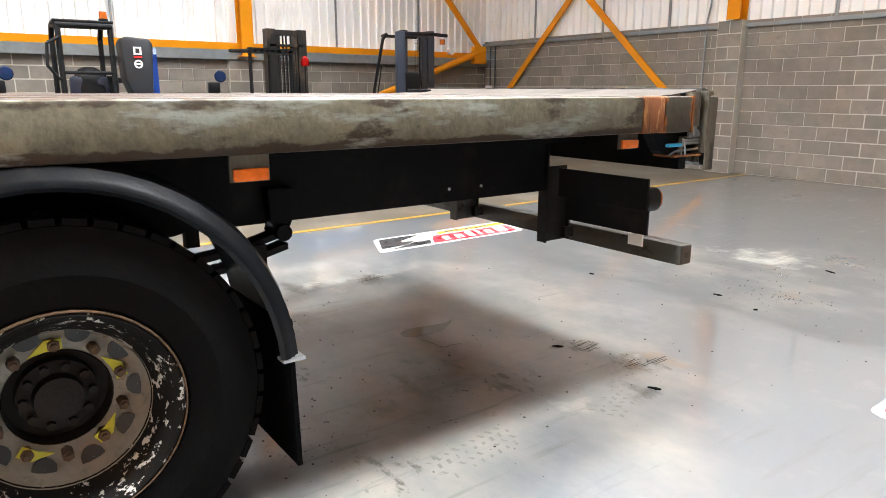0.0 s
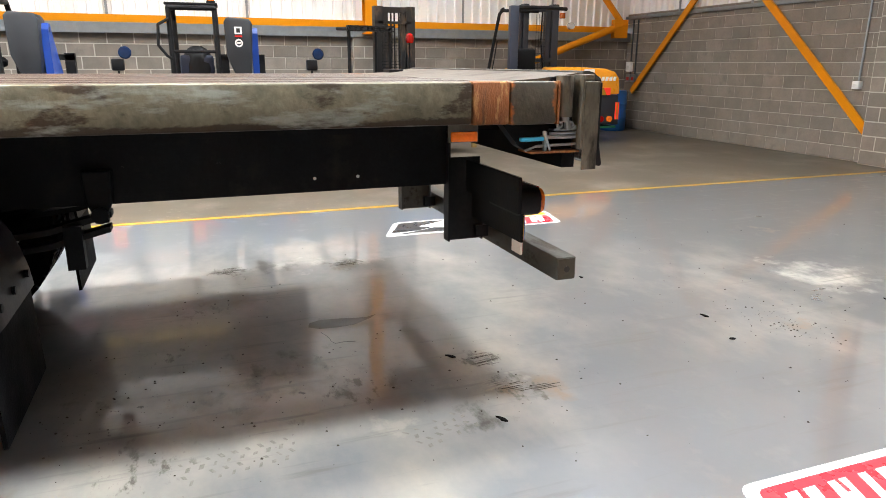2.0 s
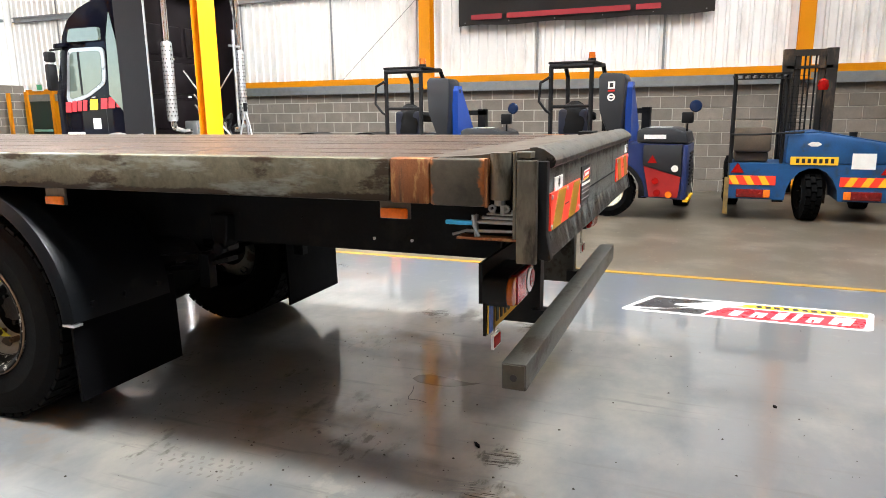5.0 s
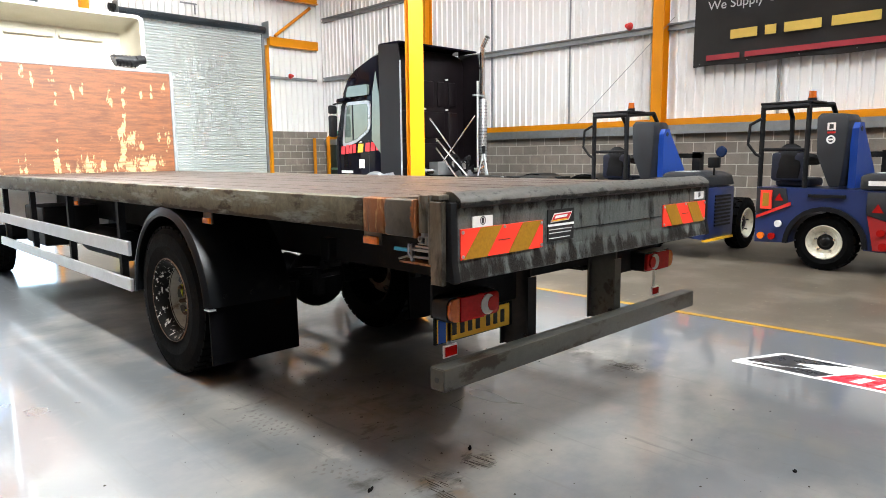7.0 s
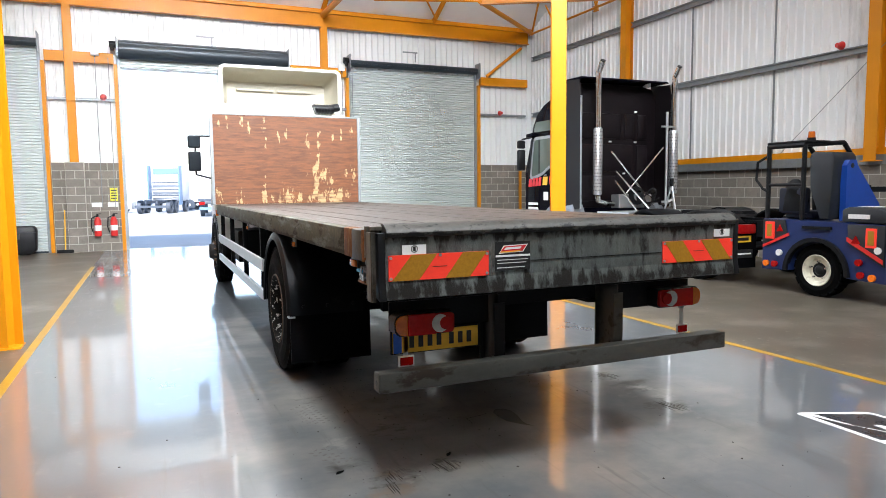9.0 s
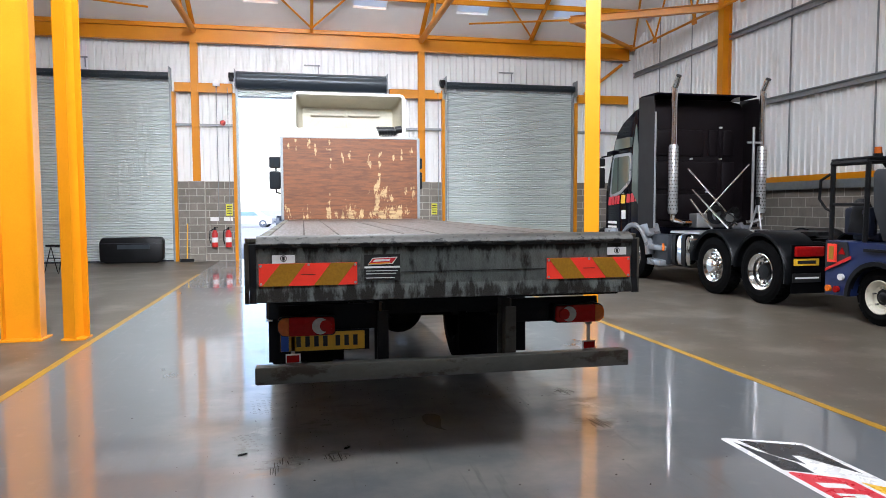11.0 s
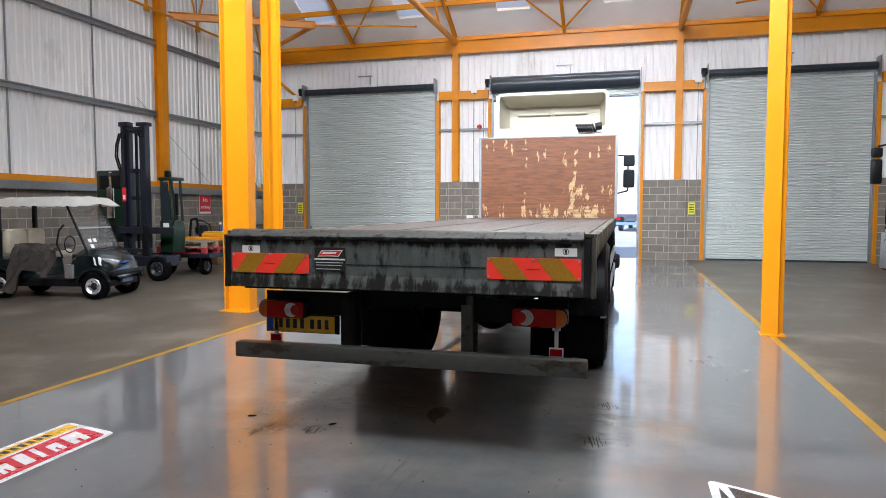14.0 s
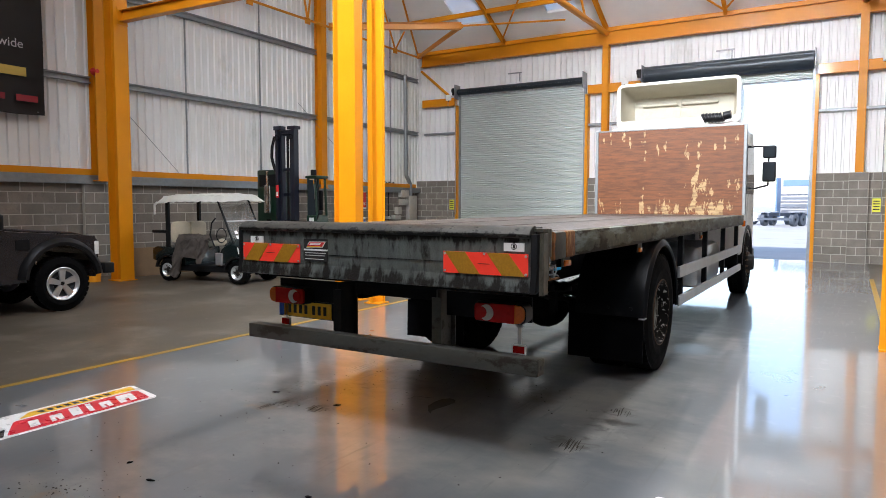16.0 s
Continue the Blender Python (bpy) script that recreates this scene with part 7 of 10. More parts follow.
    part("step_plate", Shape().box(0.1, 0.9, -1.2, -0.75, 0.31, 0.35), material("green_plastic", (0.03, 0.3, 0.12), 0.5), f, "green strap end")
    part("cab_post", Shape().box(0.0, 0.14, 1.0, 1.17, 0.9, 2.62, 0.02), CAB_BLUE, f, "thick charcoal cab post", smooth=True)
    part("cab_frame", Shape().pipe([(0.75, 1.36, 0.95), (0.8, 1.32, 1.5), (0.7, 1.16, 2.5), (0.65, 1.1, 2.6), (1.05, 1.0, 2.6), (1.05, 0.2, 2.6)], 0.032), BLACK_STEEL, f, "black cab frame", smooth=True)
    part("roof_bar", Shape().pipe([(0.05, 1.08, 2.58), (0.1, 0.4, 2.6), (0.1, 0.0, 2.58)], 0.035), BLACK_STEEL, f, smooth=True)
    part("lamp_cable", Shape().pipe([(0.72, 1.3, 1.3), (0.7, 1.24, 1.7), (0.68, 1.2, 2.0)], 0.012), BLACK_STEEL, f, smooth=True)
    part("cab_side", Shape().prism([(1.4, 0.6), (1.4, 1.3), (1.22, 1.34), (1.22, 0.6)], "x", 0.4, 0.95), BLACK_PLASTIC, f, "black cab side")
    part("seat", Shape().box(0.3, 0.8, 0.56, 0.98, 1.3, 1.42, 0.05).box(0.2, 0.36, 0.54, 1.0, 1.34, 1.86, 0.07), BLACK_PLASTIC, f, "black operator seat", smooth=True)
    wires = Shape()
    for k in range(9):
        wires.box(0.98, 0.985, 0.06, 0.28, 1.35 + k * 0.14, 1.355 + k * 0.14)
    for k in range(4):
        wires.box(0.98, 0.985, 0.08 + k * 0.06, 0.085 + k * 0.06, 1.3, 2.55)
    part("wire_guard", wires, BLACK_STEEL, f, "thin black wire guard")
    ms = part("mast", Shape().box(1.1, 1.3, -0.28, -0.13, 0.2, 2.75, 0.01).box(1.12, 1.28, -0.11, 0.0, 0.2, 2.7, 0.01).box(1.1, 1.3, 0.38, 0.5, 0.2, 2.75, 0.01).box(1.12, 1.28, 0.52, 0.58, 0.2, 2.7, 0.01).box(1.12, 1.25, -0.28, 0.58, 2.6, 2.72).box(1.1, 1.2, -0.25, 0.5, 1.6, 1.68), CHARCOAL, f, "charcoal lifting mast")
    part("hose", Shape().pipe([(1.08, 0.1, 2.6), (1.06, 0.12, 2.0), (1.05, 0.05, 1.4)], 0.018), BLACK_PLASTIC, ms, smooth=True)
    part("beacon", Shape().tube((0.25, 0.02, 2.42), (0.25, 0.02, 2.52), 0.055), LAMP_AMBER, f, "amber beacon", smooth=True)
    part("work_lamp", Shape().tube((0.2, -0.12, 2.28), (0.1, -0.12, 2.28), 0.065), LAMP_CLEAR, f, "round work lamp", smooth=True)
    w = simple_wheel(f, 0, 0, 0, 0.39, 0.3, ALU, -1, tread=16, lug=0.03)
    w.matrix_local = Matrix.Translation((0.2, 0.1, 0.39)) @ Matrix.Rotation(radians(-80), 4, "Z")
    for y in (1.15, -1.15):
        w = simple_wheel(f, 0, 0, 0, 0.42, 0.3, CHARCOAL, -1, tread=16, lug=0.03)
        w.matrix_local = Matrix.Translation((1.85, y + (0.15 if y > 0 else -0.15), 0.42)) @ Matrix.Rotation(radians(-90 if y > 0 else 90), 4, "Z")
    part("front_frame", Shape().box(0.9, 2.2, 0.85, 1.0, 0.3, 0.55).box(0.9, 2.2, -1.0, -0.85, 0.3, 0.55), CHARCOAL, f)
    part("hazard_board", Shape().box(1.2, 1.22, 0.98, 1.03, 0.55, 0.75).box(1.0, 1.6, 1.0, 1.02, 0.5, 0.72), RUST_YELLOW, f, "rusty yellow board")
    return f


orange_forklift(Matrix.Translation((7.55, -4.92, 0)) @ Matrix.Rotation(radians(-6), 4, "Z") @ Matrix.Diagonal((0.94, 0.94, 0.94, 1)))

# blue barrel in the corner
s = Shape().lathe([(0.001, 0.0), (0.27, 0.0), (0.29, 0.03), (0.29, 0.28), (0.3, 0.3), (0.29, 0.32), (0.29, 0.58), (0.3, 0.6), (0.29, 0.62), (0.29, 0.85), (0.27, 0.9), (0.001, 0.9)], (9.85, -7.55, 0), "z", 32)
brl = thing("plastic_barrel", "blue plastic barrel standing in the wall corner", "barrel", Matrix.Identity(4))
part("drum", s, material("blue_barrel_plastic", (0.01, 0.12, 0.42), 0.4, vary=0.1, bump=0.01), brl, smooth=True)
part("bung", Shape().tube((9.95, -7.45, 0.9), (9.95, -7.45, 0.92), 0.035), BLACK_PLASTIC, brl)


# ---- black six-wheel tractor unit ----
TRACTOR_PAINT = material("black_blue_metallic_paint", (0.004, 0.004, 0.008), 0.5, vary=0.15, scale=2, bump=0.0, coat=0.5)
TRACTOR_PAINT.node_tree.nodes["Principled BSDF"].inputs["Coat IOR"].default_value = 1.22
TRACTOR_PAINT.node_tree.nodes["Principled BSDF"].inputs["Specular IOR Level"].default_value = 0.0
TRACTOR_PAINT.node_tree.nodes["Principled BSDF"].inputs["Coat Roughness"].default_value = 0.025
REAR_PAINT = material("dark_plum_cab_back", (0.008, 0.0056, 0.0068), 0.4, vary=0.2, scale=3, bump=0.01)
REAR_PAINT.node_tree.nodes["Principled BSDF"].inputs["Specular IOR Level"].default_value = 0.2
SILVER_PAINT = material("silver_metallic_paint", (0.3, 0.315, 0.34), 0.3, 0.5, vary=0.08, scale=4, bump=0.005, coat=0.3)
# opaque; the base colour includes brightness that would show through the glass
TINT = material("tinted_window", (0.1, 0.13, 0.115), 0.02, vary=0.05, bump=0)
tr = thing("tractor_unit", "black high-cab tractor unit with chrome exhaust stacks and polished wheels", "truck", Matrix.Translation((7.68, 0, 0)))
CB, CF, HW = 9.7, 11.6, 1.25
sec = []
for y, zt, w, ins in ((CB, 3.9, 1.2, 0.25), (CB + 0.1, 3.98, HW, 0.2), (10.3, 3.9, HW, 0.22), (10.95, 3.7, HW - 0.02, 0.25), (11.25, 3.5, HW - 0.04, 0.22), (11.42, 3.22, HW - 0.06, 0.18), (11.5, 2.85, HW - 0.07, 0.14), (CF, 1.9, HW - 0.06, 0.1), (CF + 0.03, 1.0, HW - 0.08, 0.08)):
    zb = 1.0 if y < 11 else 0.85
    sec.append([(-w, y, zb), (-w, y, 2.0), (-w + 0.04, y, min(2.7, zt - 0.3)), (-w + ins * 0.6, y, zt - 0.12), (-w + ins + 0.1, y, zt), (w - ins - 0.1, y, zt), (w - ins * 0.6, y, zt - 0.12), (w - 0.04, y, min(2.7, zt - 0.3)), (w, y, 2.0), (w, y, zb)])
tcab = part("cab", Shape().loft(sec), TRACTOR_PAINT, tr, "glossy black cab with red lettering bars", smooth=True)
# rear wall relief panels
part("rear_wall", Shape().prism([(-1.225, 1.15), (-1.225, 3.7), (-1.12, 3.9), (-0.8, 3.965), (0.8, 3.965), (1.12, 3.9), (1.225, 3.7), (1.225, 1.15)], "y", CB - 0.035, CB + 0.02, 0.02), REAR_PAINT, tcab, "dark plum rear wall of the cab", smooth=True)
for x0, x1, z0, z1 in ((-0.95, 0.2, 2.72, 3.3), (0.32, 0.58, 2.72, 3.3), (0.68, 0.95, 2.72, 3.3), (-0.95, 0.55, 1.98, 2.6), (-0.95, 0.55, 1.3, 1.88), (0.66, 0.98, 1.3, 2.6)):
    part("rear_panel", Shape().box(x0, x1, CB - 0.075, CB - 0.02, z0, z1, 0.035), REAR_PAINT, tcab, smooth=True)
for x, z in ((-0.1, 2.66), (0.62, 3.36), (0.62, 2.66), (0.3, 1.93)):
    part("wall_marker", Shape().box(x - 0.03, x + 0.03, CB - 0.085, CB - 0.04, z - 0.02, z + 0.02, 0.005), WHITE_STICKER, tcab, "small pale catch")
for sg in (-1, 1):
    s = Shape().prism([(9.15, 1.15), (9.15, 3.6), (9.22, 3.95), (CB + 0.15, 4.0), (CB + 0.15, 1.1)], "x", *sorted((sg * 1.235, sg * 1.265)))
    part("side_fairing", s, REAR_PAINT, tcab, "black side air fairing")
    part("fairing_edge", Shape().box(*sorted((sg * 1.235, sg * 1.27)), 9.135, 9.15, 1.15, 3.6), ALU, tcab, "pale fairing edge")
    def rounded_window(pts, r):
        out = []
        for k in range(len(pts)):
            c, a, b = Vector(pts[k]), Vector(pts[k - 1]), Vector(pts[(k + 1) % len(pts)])
            u, v = (a - c).normalized(), (b - c).normalized()
            out += [tuple(c + u * r * (1 - q / 4) ** 2 + v * r * (q / 4) ** 2) for q in range(5)]
        return out

    frame_pts = rounded_window([(11.3, 1.8), (10.75, 1.9), (10.22, 2.16), (10.2, 2.84), (11.12, 2.84)], 0.14)
    glass_pts = rounded_window([(11.2, 1.88), (10.75, 1.97), (10.3, 2.2), (10.28, 2.77), (11.06, 2.77)], 0.1)
    part("window_frame", Shape().prism(frame_pts, "x", *sorted((sg * 1.22, sg * 1.256))), SILVER_PAINT, tcab, "pale glossy window surround")
    win = part("side_window", Shape().prism(glass_pts, "x", *sorted((sg * 1.23, sg * 1.262))), TINT, tcab, "tinted side window")
    part("window_post", Shape().box(*sorted((sg * 1.262, sg * 1.266)), 10.82, 10.87, 1.97, 2.77), BLACK_PLASTIC, win)
    part("upper_window", Shape().prism(rounded_window([(11.14, 2.96), (10.3, 2.96), (10.32, 3.2), (11.05, 3.2)], 0.06), "x", *sorted((sg * 1.0, sg * 1.236))), TINT, tcab, "narrow tinted upper window")
    # bright reflection on the cab side, shaped as a thin pale panel
    part("fairing_gap", Shape().prism([(10.16, 1.95), (10.1, 3.0), (9.98, 3.45), (9.86, 2.9), (9.8, 1.6)], "x", *sorted((sg * 1.25, sg * 1.264)), 0.004), TINT, tcab, "reflection streak behind the door, made as a pale panel")
    part("door_seam", Shape().box(*sorted((sg * 1.247, sg * 1.252)), 10.28, 10.29, 1.1, 1.95), BLACK_INK, tcab)
    # red lettering shown as plain slanted bars round a yellow mark
    for k, (ya, yb) in enumerate(((11.35, 11.2), (11.17, 11.06), (11.03, 10.92), (10.89, 10.78), (10.7, 10.5), (10.42, 10.26), (10.22, 10.06), (10.02, 9.88), (9.84, 9.72))):
        zb = 1.64 + 0.06 * (11.35 - ya)
        part("lettering_bar", Shape().prism([(yb, zb), (ya, zb), (ya - 0.03, zb + 0.2), (yb - 0.03, zb + 0.2)], "x", *sorted((sg * 1.252, sg * 1.258))), YELLOW_INK if k == 4 else RED_INK, tcab, "coloured lettering bar")
    part("visor_lip", Shape().prism([(11.2, 2.88), (11.52, 2.86), (11.5, 2.95), (11.2, 2.96)], "x", *sorted((sg * 0.3, sg * 1.24)), 0.02), TRACTOR_PAINT, tcab, "black visor", smooth=True)
    part("door_handle", Shape().box(*sorted((sg * 1.25, sg * 1.275)), 10.5, 10.62, 1.9, 1.93, 0.008), CHROME, tcab, "chrome door handle", smooth=True)
    part("badge", Shape().box(*sorted((sg * 1.252, sg * 1.258)), 10.45, 10.65, 1.32, 1.52), WHITE_STICKER, tcab, "white badge")
    part("lower_text_bar", Shape().box(*sorted((sg * 1.252, sg * 1.257)), 10.9, 11.35, 1.2, 1.26).box(*sorted((sg * 1.252, sg * 1.257)), 10.9, 11.35, 1.1, 1.15), WHITE_STICKER, tcab, "white text bars")
    s = Shape().pipe([(sg * 1.22, 11.3, 2.85), (sg * 1.45, 11.35, 2.8)], 0.02)
    mr = part("mirror", s, BLACK_PLASTIC, tcab, "black mirror arm")
    part("mirror_head", Shape().box(*sorted((sg * 1.36, sg * 1.56)), 11.3, 11.42, 2.05, 2.55, 0.04).box(*sorted((sg * 1.36, sg * 1.56)), 11.3, 11.42, 2.58, 2.78, 0.04), BLACK_PLASTIC, mr, "black mirror heads", smooth=True)
    # silver wheel arch flare, bumper side, steps
    sc = []
    for a in range(-4, 185, 9):
        ca, sa = math.cos(radians(a)), math.sin(radians(a))
        sc.append([(sg * xx, 10.05 + rr * ca, 0.52 + rr * sa) for rr, xx in ((0.6, 1.24), (0.62, 1.29), (0.68, 1.3), (0.73, 1.27), (0.74, 1.15), (0.6, 1.1))])
    part("wheel_arch", Shape().loft(sc), SILVER_PAINT, tr, "silver wheel arch flare", smooth=True)
    part("arch_shelf", Shape().prism([(9.95, 1.17), (9.42, 1.24), (9.3, 1.02), (9.36, 0.95), (9.55, 1.05)], "x", *sorted((sg * 1.0, sg * 1.28)), 0.02), SILVER_PAINT, tr, "silver shelf behind the arch", smooth=True)
    part("bumper_side", Shape().prism([(10.8, 0.36), (10.76, 0.9), (10.9, 1.1), (11.5, 1.08), (11.55, 0.36)], "x", *sorted((sg * 1.1, sg * 1.29)), 0.03), SILVER_PAINT, tr, "silver bumper side", smooth=True)
    part("side_step", Shape().prism([(8.8, 0.36), (8.8, 0.48), (9.36, 0.5), (9.36, 0.36)], "x", *sorted((sg * 1.0, sg * 1.3)), 0.02), SILVER_PAINT, tr, "silver lower step", smooth=True)
    part("side_step", Shape().prism([(8.8, 0.68), (8.8, 0.78), (9.34, 0.8), (9.34, 0.68)], "x", *sorted((sg * 1.0, sg * 1.27)), 0.02), SILVER_PAINT, tr, "silver upper step", smooth=True)
    part("step_back", Shape().box(*sorted((sg * 0.95, sg * 1.16)), 8.75, 9.4, 0.4, 1.02, 0.02), CHARCOAL, tr, "dark panel behind the steps", smooth=True)
    part("step_marker", Shape().box(*sorted((sg * 1.26, sg * 1.29)), 8.7, 8.76, 0.68, 0.84, 0.01), AMBER_LENS, tr, "amber side marker", smooth=True)
    part("exhaust_elbow", Shape().pipe([(-0.9 if sg < 0 else 1.21, 9.02, 1.48), (-0.9 if sg < 0 else 1.21, 9.0, 1.32), (-0.7 if sg < 0 else 1.0, 8.98, 1.25), (-0.5 if sg < 0 else 0.8, 8.98, 1.25)], 0.06), CHROME, tr, "polished exhaust elbow", smooth=True)
    part("tank", Shape().box(*sorted((sg * 0.7, sg * 1.22)), 7.85, 8.6, 0.4, 1.05, 0.12), CHROME, tr, "polished fuel tank", smooth=True)
    for y in (8.05, 8.4):
        part("tank_strap", Shape().box(*sorted((sg * 0.7, sg * 1.235)), y - 0.03, y + 0.03, 0.39, 1.06, 0.1), BLACK_PLASTIC, tr, smooth=True)
    # wheels and rear wings
    for y, front in ((10.05, True), (7.05, False), (5.75, False)):
        rot = Matrix.Identity(4) if sg < 0 else Matrix.Rotation(math.pi, 4, "Z")
        wheel(tr, Matrix.Translation((sg * 1.25, y, 0.52)) @ rot, dish=0.05 if y > 6 else 0.18, rim_mat=CHROME, edge_mat=CHROME, nuts=10, holes=10, hub_mat=CHROME if y > 6 else BLACK_PLASTIC, tread=40, hub_len=0.1)
        if not front:
            sc = [[(sg * xx, y - rr * math.cos(radians(a)), 0.52 + rr * math.sin(radians(a))) for rr, xx in ((0.6, 1.27), (0.64, 1.28), (0.67, 1.24), (0.67, 0.62), (0.64, 0.62), (0.63, 1.2))] for a in range(-12 if y < 6 else 5, 180, 9)]
            part("wing", Shape().loft(sc), MUDGUARD, tr, "grey-black plastic wing", smooth=True)
            part("marker", Shape().box(*sorted((sg * 1.27, sg * 1.285)), 8.68, 8.74, 0.7, 0.8), AMBER_LENS, tr, "amber marker") if y > 6 else None
    # exhaust stack: pipe, perforated shield, slash-cut tip
    xs = -0.9 if sg < 0 else 1.21
    s = Shape().tube((xs, 9.02, 1.35), (xs, 9.02, 4.1), 0.065, seg=20).tube((xs, 9.02, 4.08), (xs, 8.87, 4.3), 0.06, seg=20)
    st = part("exhaust_pipe", s, CHROME, tr, "tall polished exhaust pipe", smooth=True)
    part("stack_mouth", Shape().tube((xs, 8.88, 4.285), (xs, 8.855, 4.315), 0.056, seg=18), BLACK_INK, st)
    part("heat_shield", Shape().lathe([(0.085, 1.45), (0.1, 1.5), (0.1, 2.85), (0.085, 2.9)], (xs, 9.02, 0), "z", 24), ALU, st, "perforated heat shield", smooth=True)
    h = Shape()
    for r in range(18):
        for c in range(10):
            a = 2 * math.pi * (c + 0.5 * (r % 2)) / 10
            p = Vector((xs + 0.097 * math.cos(a), 9.02 + 0.097 * math.sin(a), 1.55 + r * 0.074))
            d = Vector((math.cos(a), math.sin(a), 0))
            h.tube(p, p + d * 0.006, 0.015, seg=6)
    tagged(part("shield_holes", h, BLACK_INK, st, "rows of punched holes"), kind="stuff")
part("roof_shade", Shape().prism([(9.2, 3.98), (9.22, 4.02), (CB + 0.2, 4.03), (CB + 0.2, 3.98)], "x", -1.2, 1.2), TRACTOR_PAINT, tcab, "black roof edge")
# X braces, ladder rod, frame, fifth wheel, rear lights
for a, b in (((-0.6, 8.95, 2.4), (0.6, 8.95, 1.2)), ((0.85, 8.95, 2.5), (-0.35, 8.95, 1.3)), ((-0.65, 8.7, 1.95), (0.0, 8.4, 1.15)), ((-0.75, 8.6, 1.75), (-0.4, 8.3, 1.1))):
    part("brace_rod", Shape().tube(a, b, 0.02, seg=10), CHROME, tr, "polished brace rod", smooth=True)
part("aerial_post", Shape().tube((0.95, 8.95, 1.3), (0.95, 8.95, 3.3), 0.03).box(0.8, 1.15, 8.93, 8.97, 2.95, 2.99), ALU, tr, "pale post with a crossbar")
s = Shape()
for k in range(7):
    for i in range(20):
        a = 2 * math.pi * i / 20 + k
        p = Vector((0.2 + 0.2 * math.cos(a) + 0.02 * k, 8.7 + 0.1 * math.sin(a * 1.3), 1.3 + 0.16 * math.sin(a) + 0.02 * k))
        b = a + 2 * math.pi / 20
        q = Vector((0.2 + 0.2 * math.cos(b) + 0.02 * k, 8.7 + 0.1 * math.sin(b * 1.3), 1.3 + 0.16 * math.sin(b) + 0.02 * k))
        s.tube(p, q, 0.012, seg=5)
part("air_line_coil", s, BLACK_PLASTIC, tr, "coiled black air lines")
part("catwalk_box", Shape().box(-0.4, 0.5, 8.9, 9.2, 1.15, 1.45, 0.02), ALU, tr, "pale metal box")
part("catwalk", Shape().box(-1.1, 1.1, 7.7, 8.75, 1.06, 1.1), ALU, tr, "aluminium catwalk plate")
for x in (-0.42, 0.42):
    part("frame_rail", Shape().box(x - 0.04, x + 0.04, 5.0, 11.2, 0.75, 1.02), CHASSIS, tr)
part("fifth_wheel", Shape().prism([(-0.5, 6.9), (0.5, 6.9), (0.5, 6.4), (0.15, 5.75), (-0.15, 5.75), (-0.5, 6.4)], "z", 1.1, 1.16), BLACK_STEEL, tr, "greasy fifth wheel plate")
part("axle", Shape().tube((-1.0, 7.05, 0.52), (1.0, 7.05, 0.52), 0.08).tube((-1.0, 5.75, 0.52), (1.0, 5.75, 0.52), 0.08), CHASSIS, tr)
for sg in (-1, 1):
    fl = part("rear_flap", Shape().box(*sorted((sg * 1.25, sg * 0.65)), 5.0, 5.015, 0.25, 1.0), FLAP, tr, "black rear flap")
    part("rear_lamp", Shape().box(*sorted((sg * 1.22, sg * 0.72)), 4.94, 5.0, 0.82, 0.98, 0.02), RED_LENS, fl, "red rear lamp", smooth=True)
    pl = part("rear_plate", Shape().box(*sorted((sg * 1.22, sg * 0.78)), 4.985, 5.0, 0.68, 0.79), YELLOW_PLATE, fl, "yellow plate with dark bars")
    part("plate_bar", Shape().box(*sorted((sg * 1.16, sg * 0.84)), 4.98, 4.985, 0.71, 0.76), BLACK_INK, pl)
    nm = part("name_board", Shape().box(*sorted((sg * 1.24, sg * 0.74)), 4.985, 5.0, 0.42, 0.56), BLACK_INK, fl, "black board with a pale bar")
    part("name_bar", Shape().box(*sorted((sg * 1.2, sg * 0.78)), 4.98, 4.985, 0.478, 0.502), WHITE_STICKER, nm)
part("bumper", Shape().box(-1.2, 1.2, 11.45, 11.75, 0.3, 0.95, 0.06), TRACTOR_PAINT, tr, "black front bumper", smooth=True)
part("windscreen", Shape().prism([(11.3, 2.95), (11.5, 2.75), (11.62, 1.95), (11.66, 1.95), (11.54, 2.78), (11.34, 2.98)], "x", -1.08, 1.08), TINT, tcab, "windscreen")


part("coiled_lines", Shape().lathe([(0.12, -0.05), (0.2, -0.02), (0.2, 0.02), (0.12, 0.05), (0.1, 0.0), (0.12, -0.05)], (-0.05, 8.75, 1.42), "y", 20).lathe([(0.05, -0.04), (0.12, 0.0), (0.05, 0.04)], (0.02, 8.7, 1.38), "y", 16), BLACK_PLASTIC, tr, "black coiled air lines", smooth=True)
stool = thing("work_tripod", "small grey metal tripod stand beside the tractor unit", "tripod", Matrix.Translation((8.62, 8.75, 0)))
part("head", Shape().tube((0, 0, 1.62), (0, 0, 1.8), 0.04), BLACK_STEEL, stool, "black head", smooth=True)
for k in range(3):
    a = 2 * math.pi * k / 3 + 0.4
    part("leg", Shape().tube((0, 0, 1.68), (0.42 * math.cos(a), 0.42 * math.sin(a), 0.0), 0.02, seg=10), ALU, stool, smooth=True)

# ---- banners ----
BANNER = material("black_vinyl_banner", (0.03, 0.028, 0.028), 0.45, vary=0.15, scale=2, bump=0.03)
BANNER_WHITE = material("white_banner_print", (0.62, 0.62, 0.62), 0.5, vary=0.05, bump=0)
BANNER_GOLD = material("gold_banner_print", (0.6, 0.42, 0.08), 0.5, vary=0.05, bump=0)
BANNER_RED = material("red_banner_print", (0.3, 0.02, 0.03), 0.5, vary=0.05, bump=0)


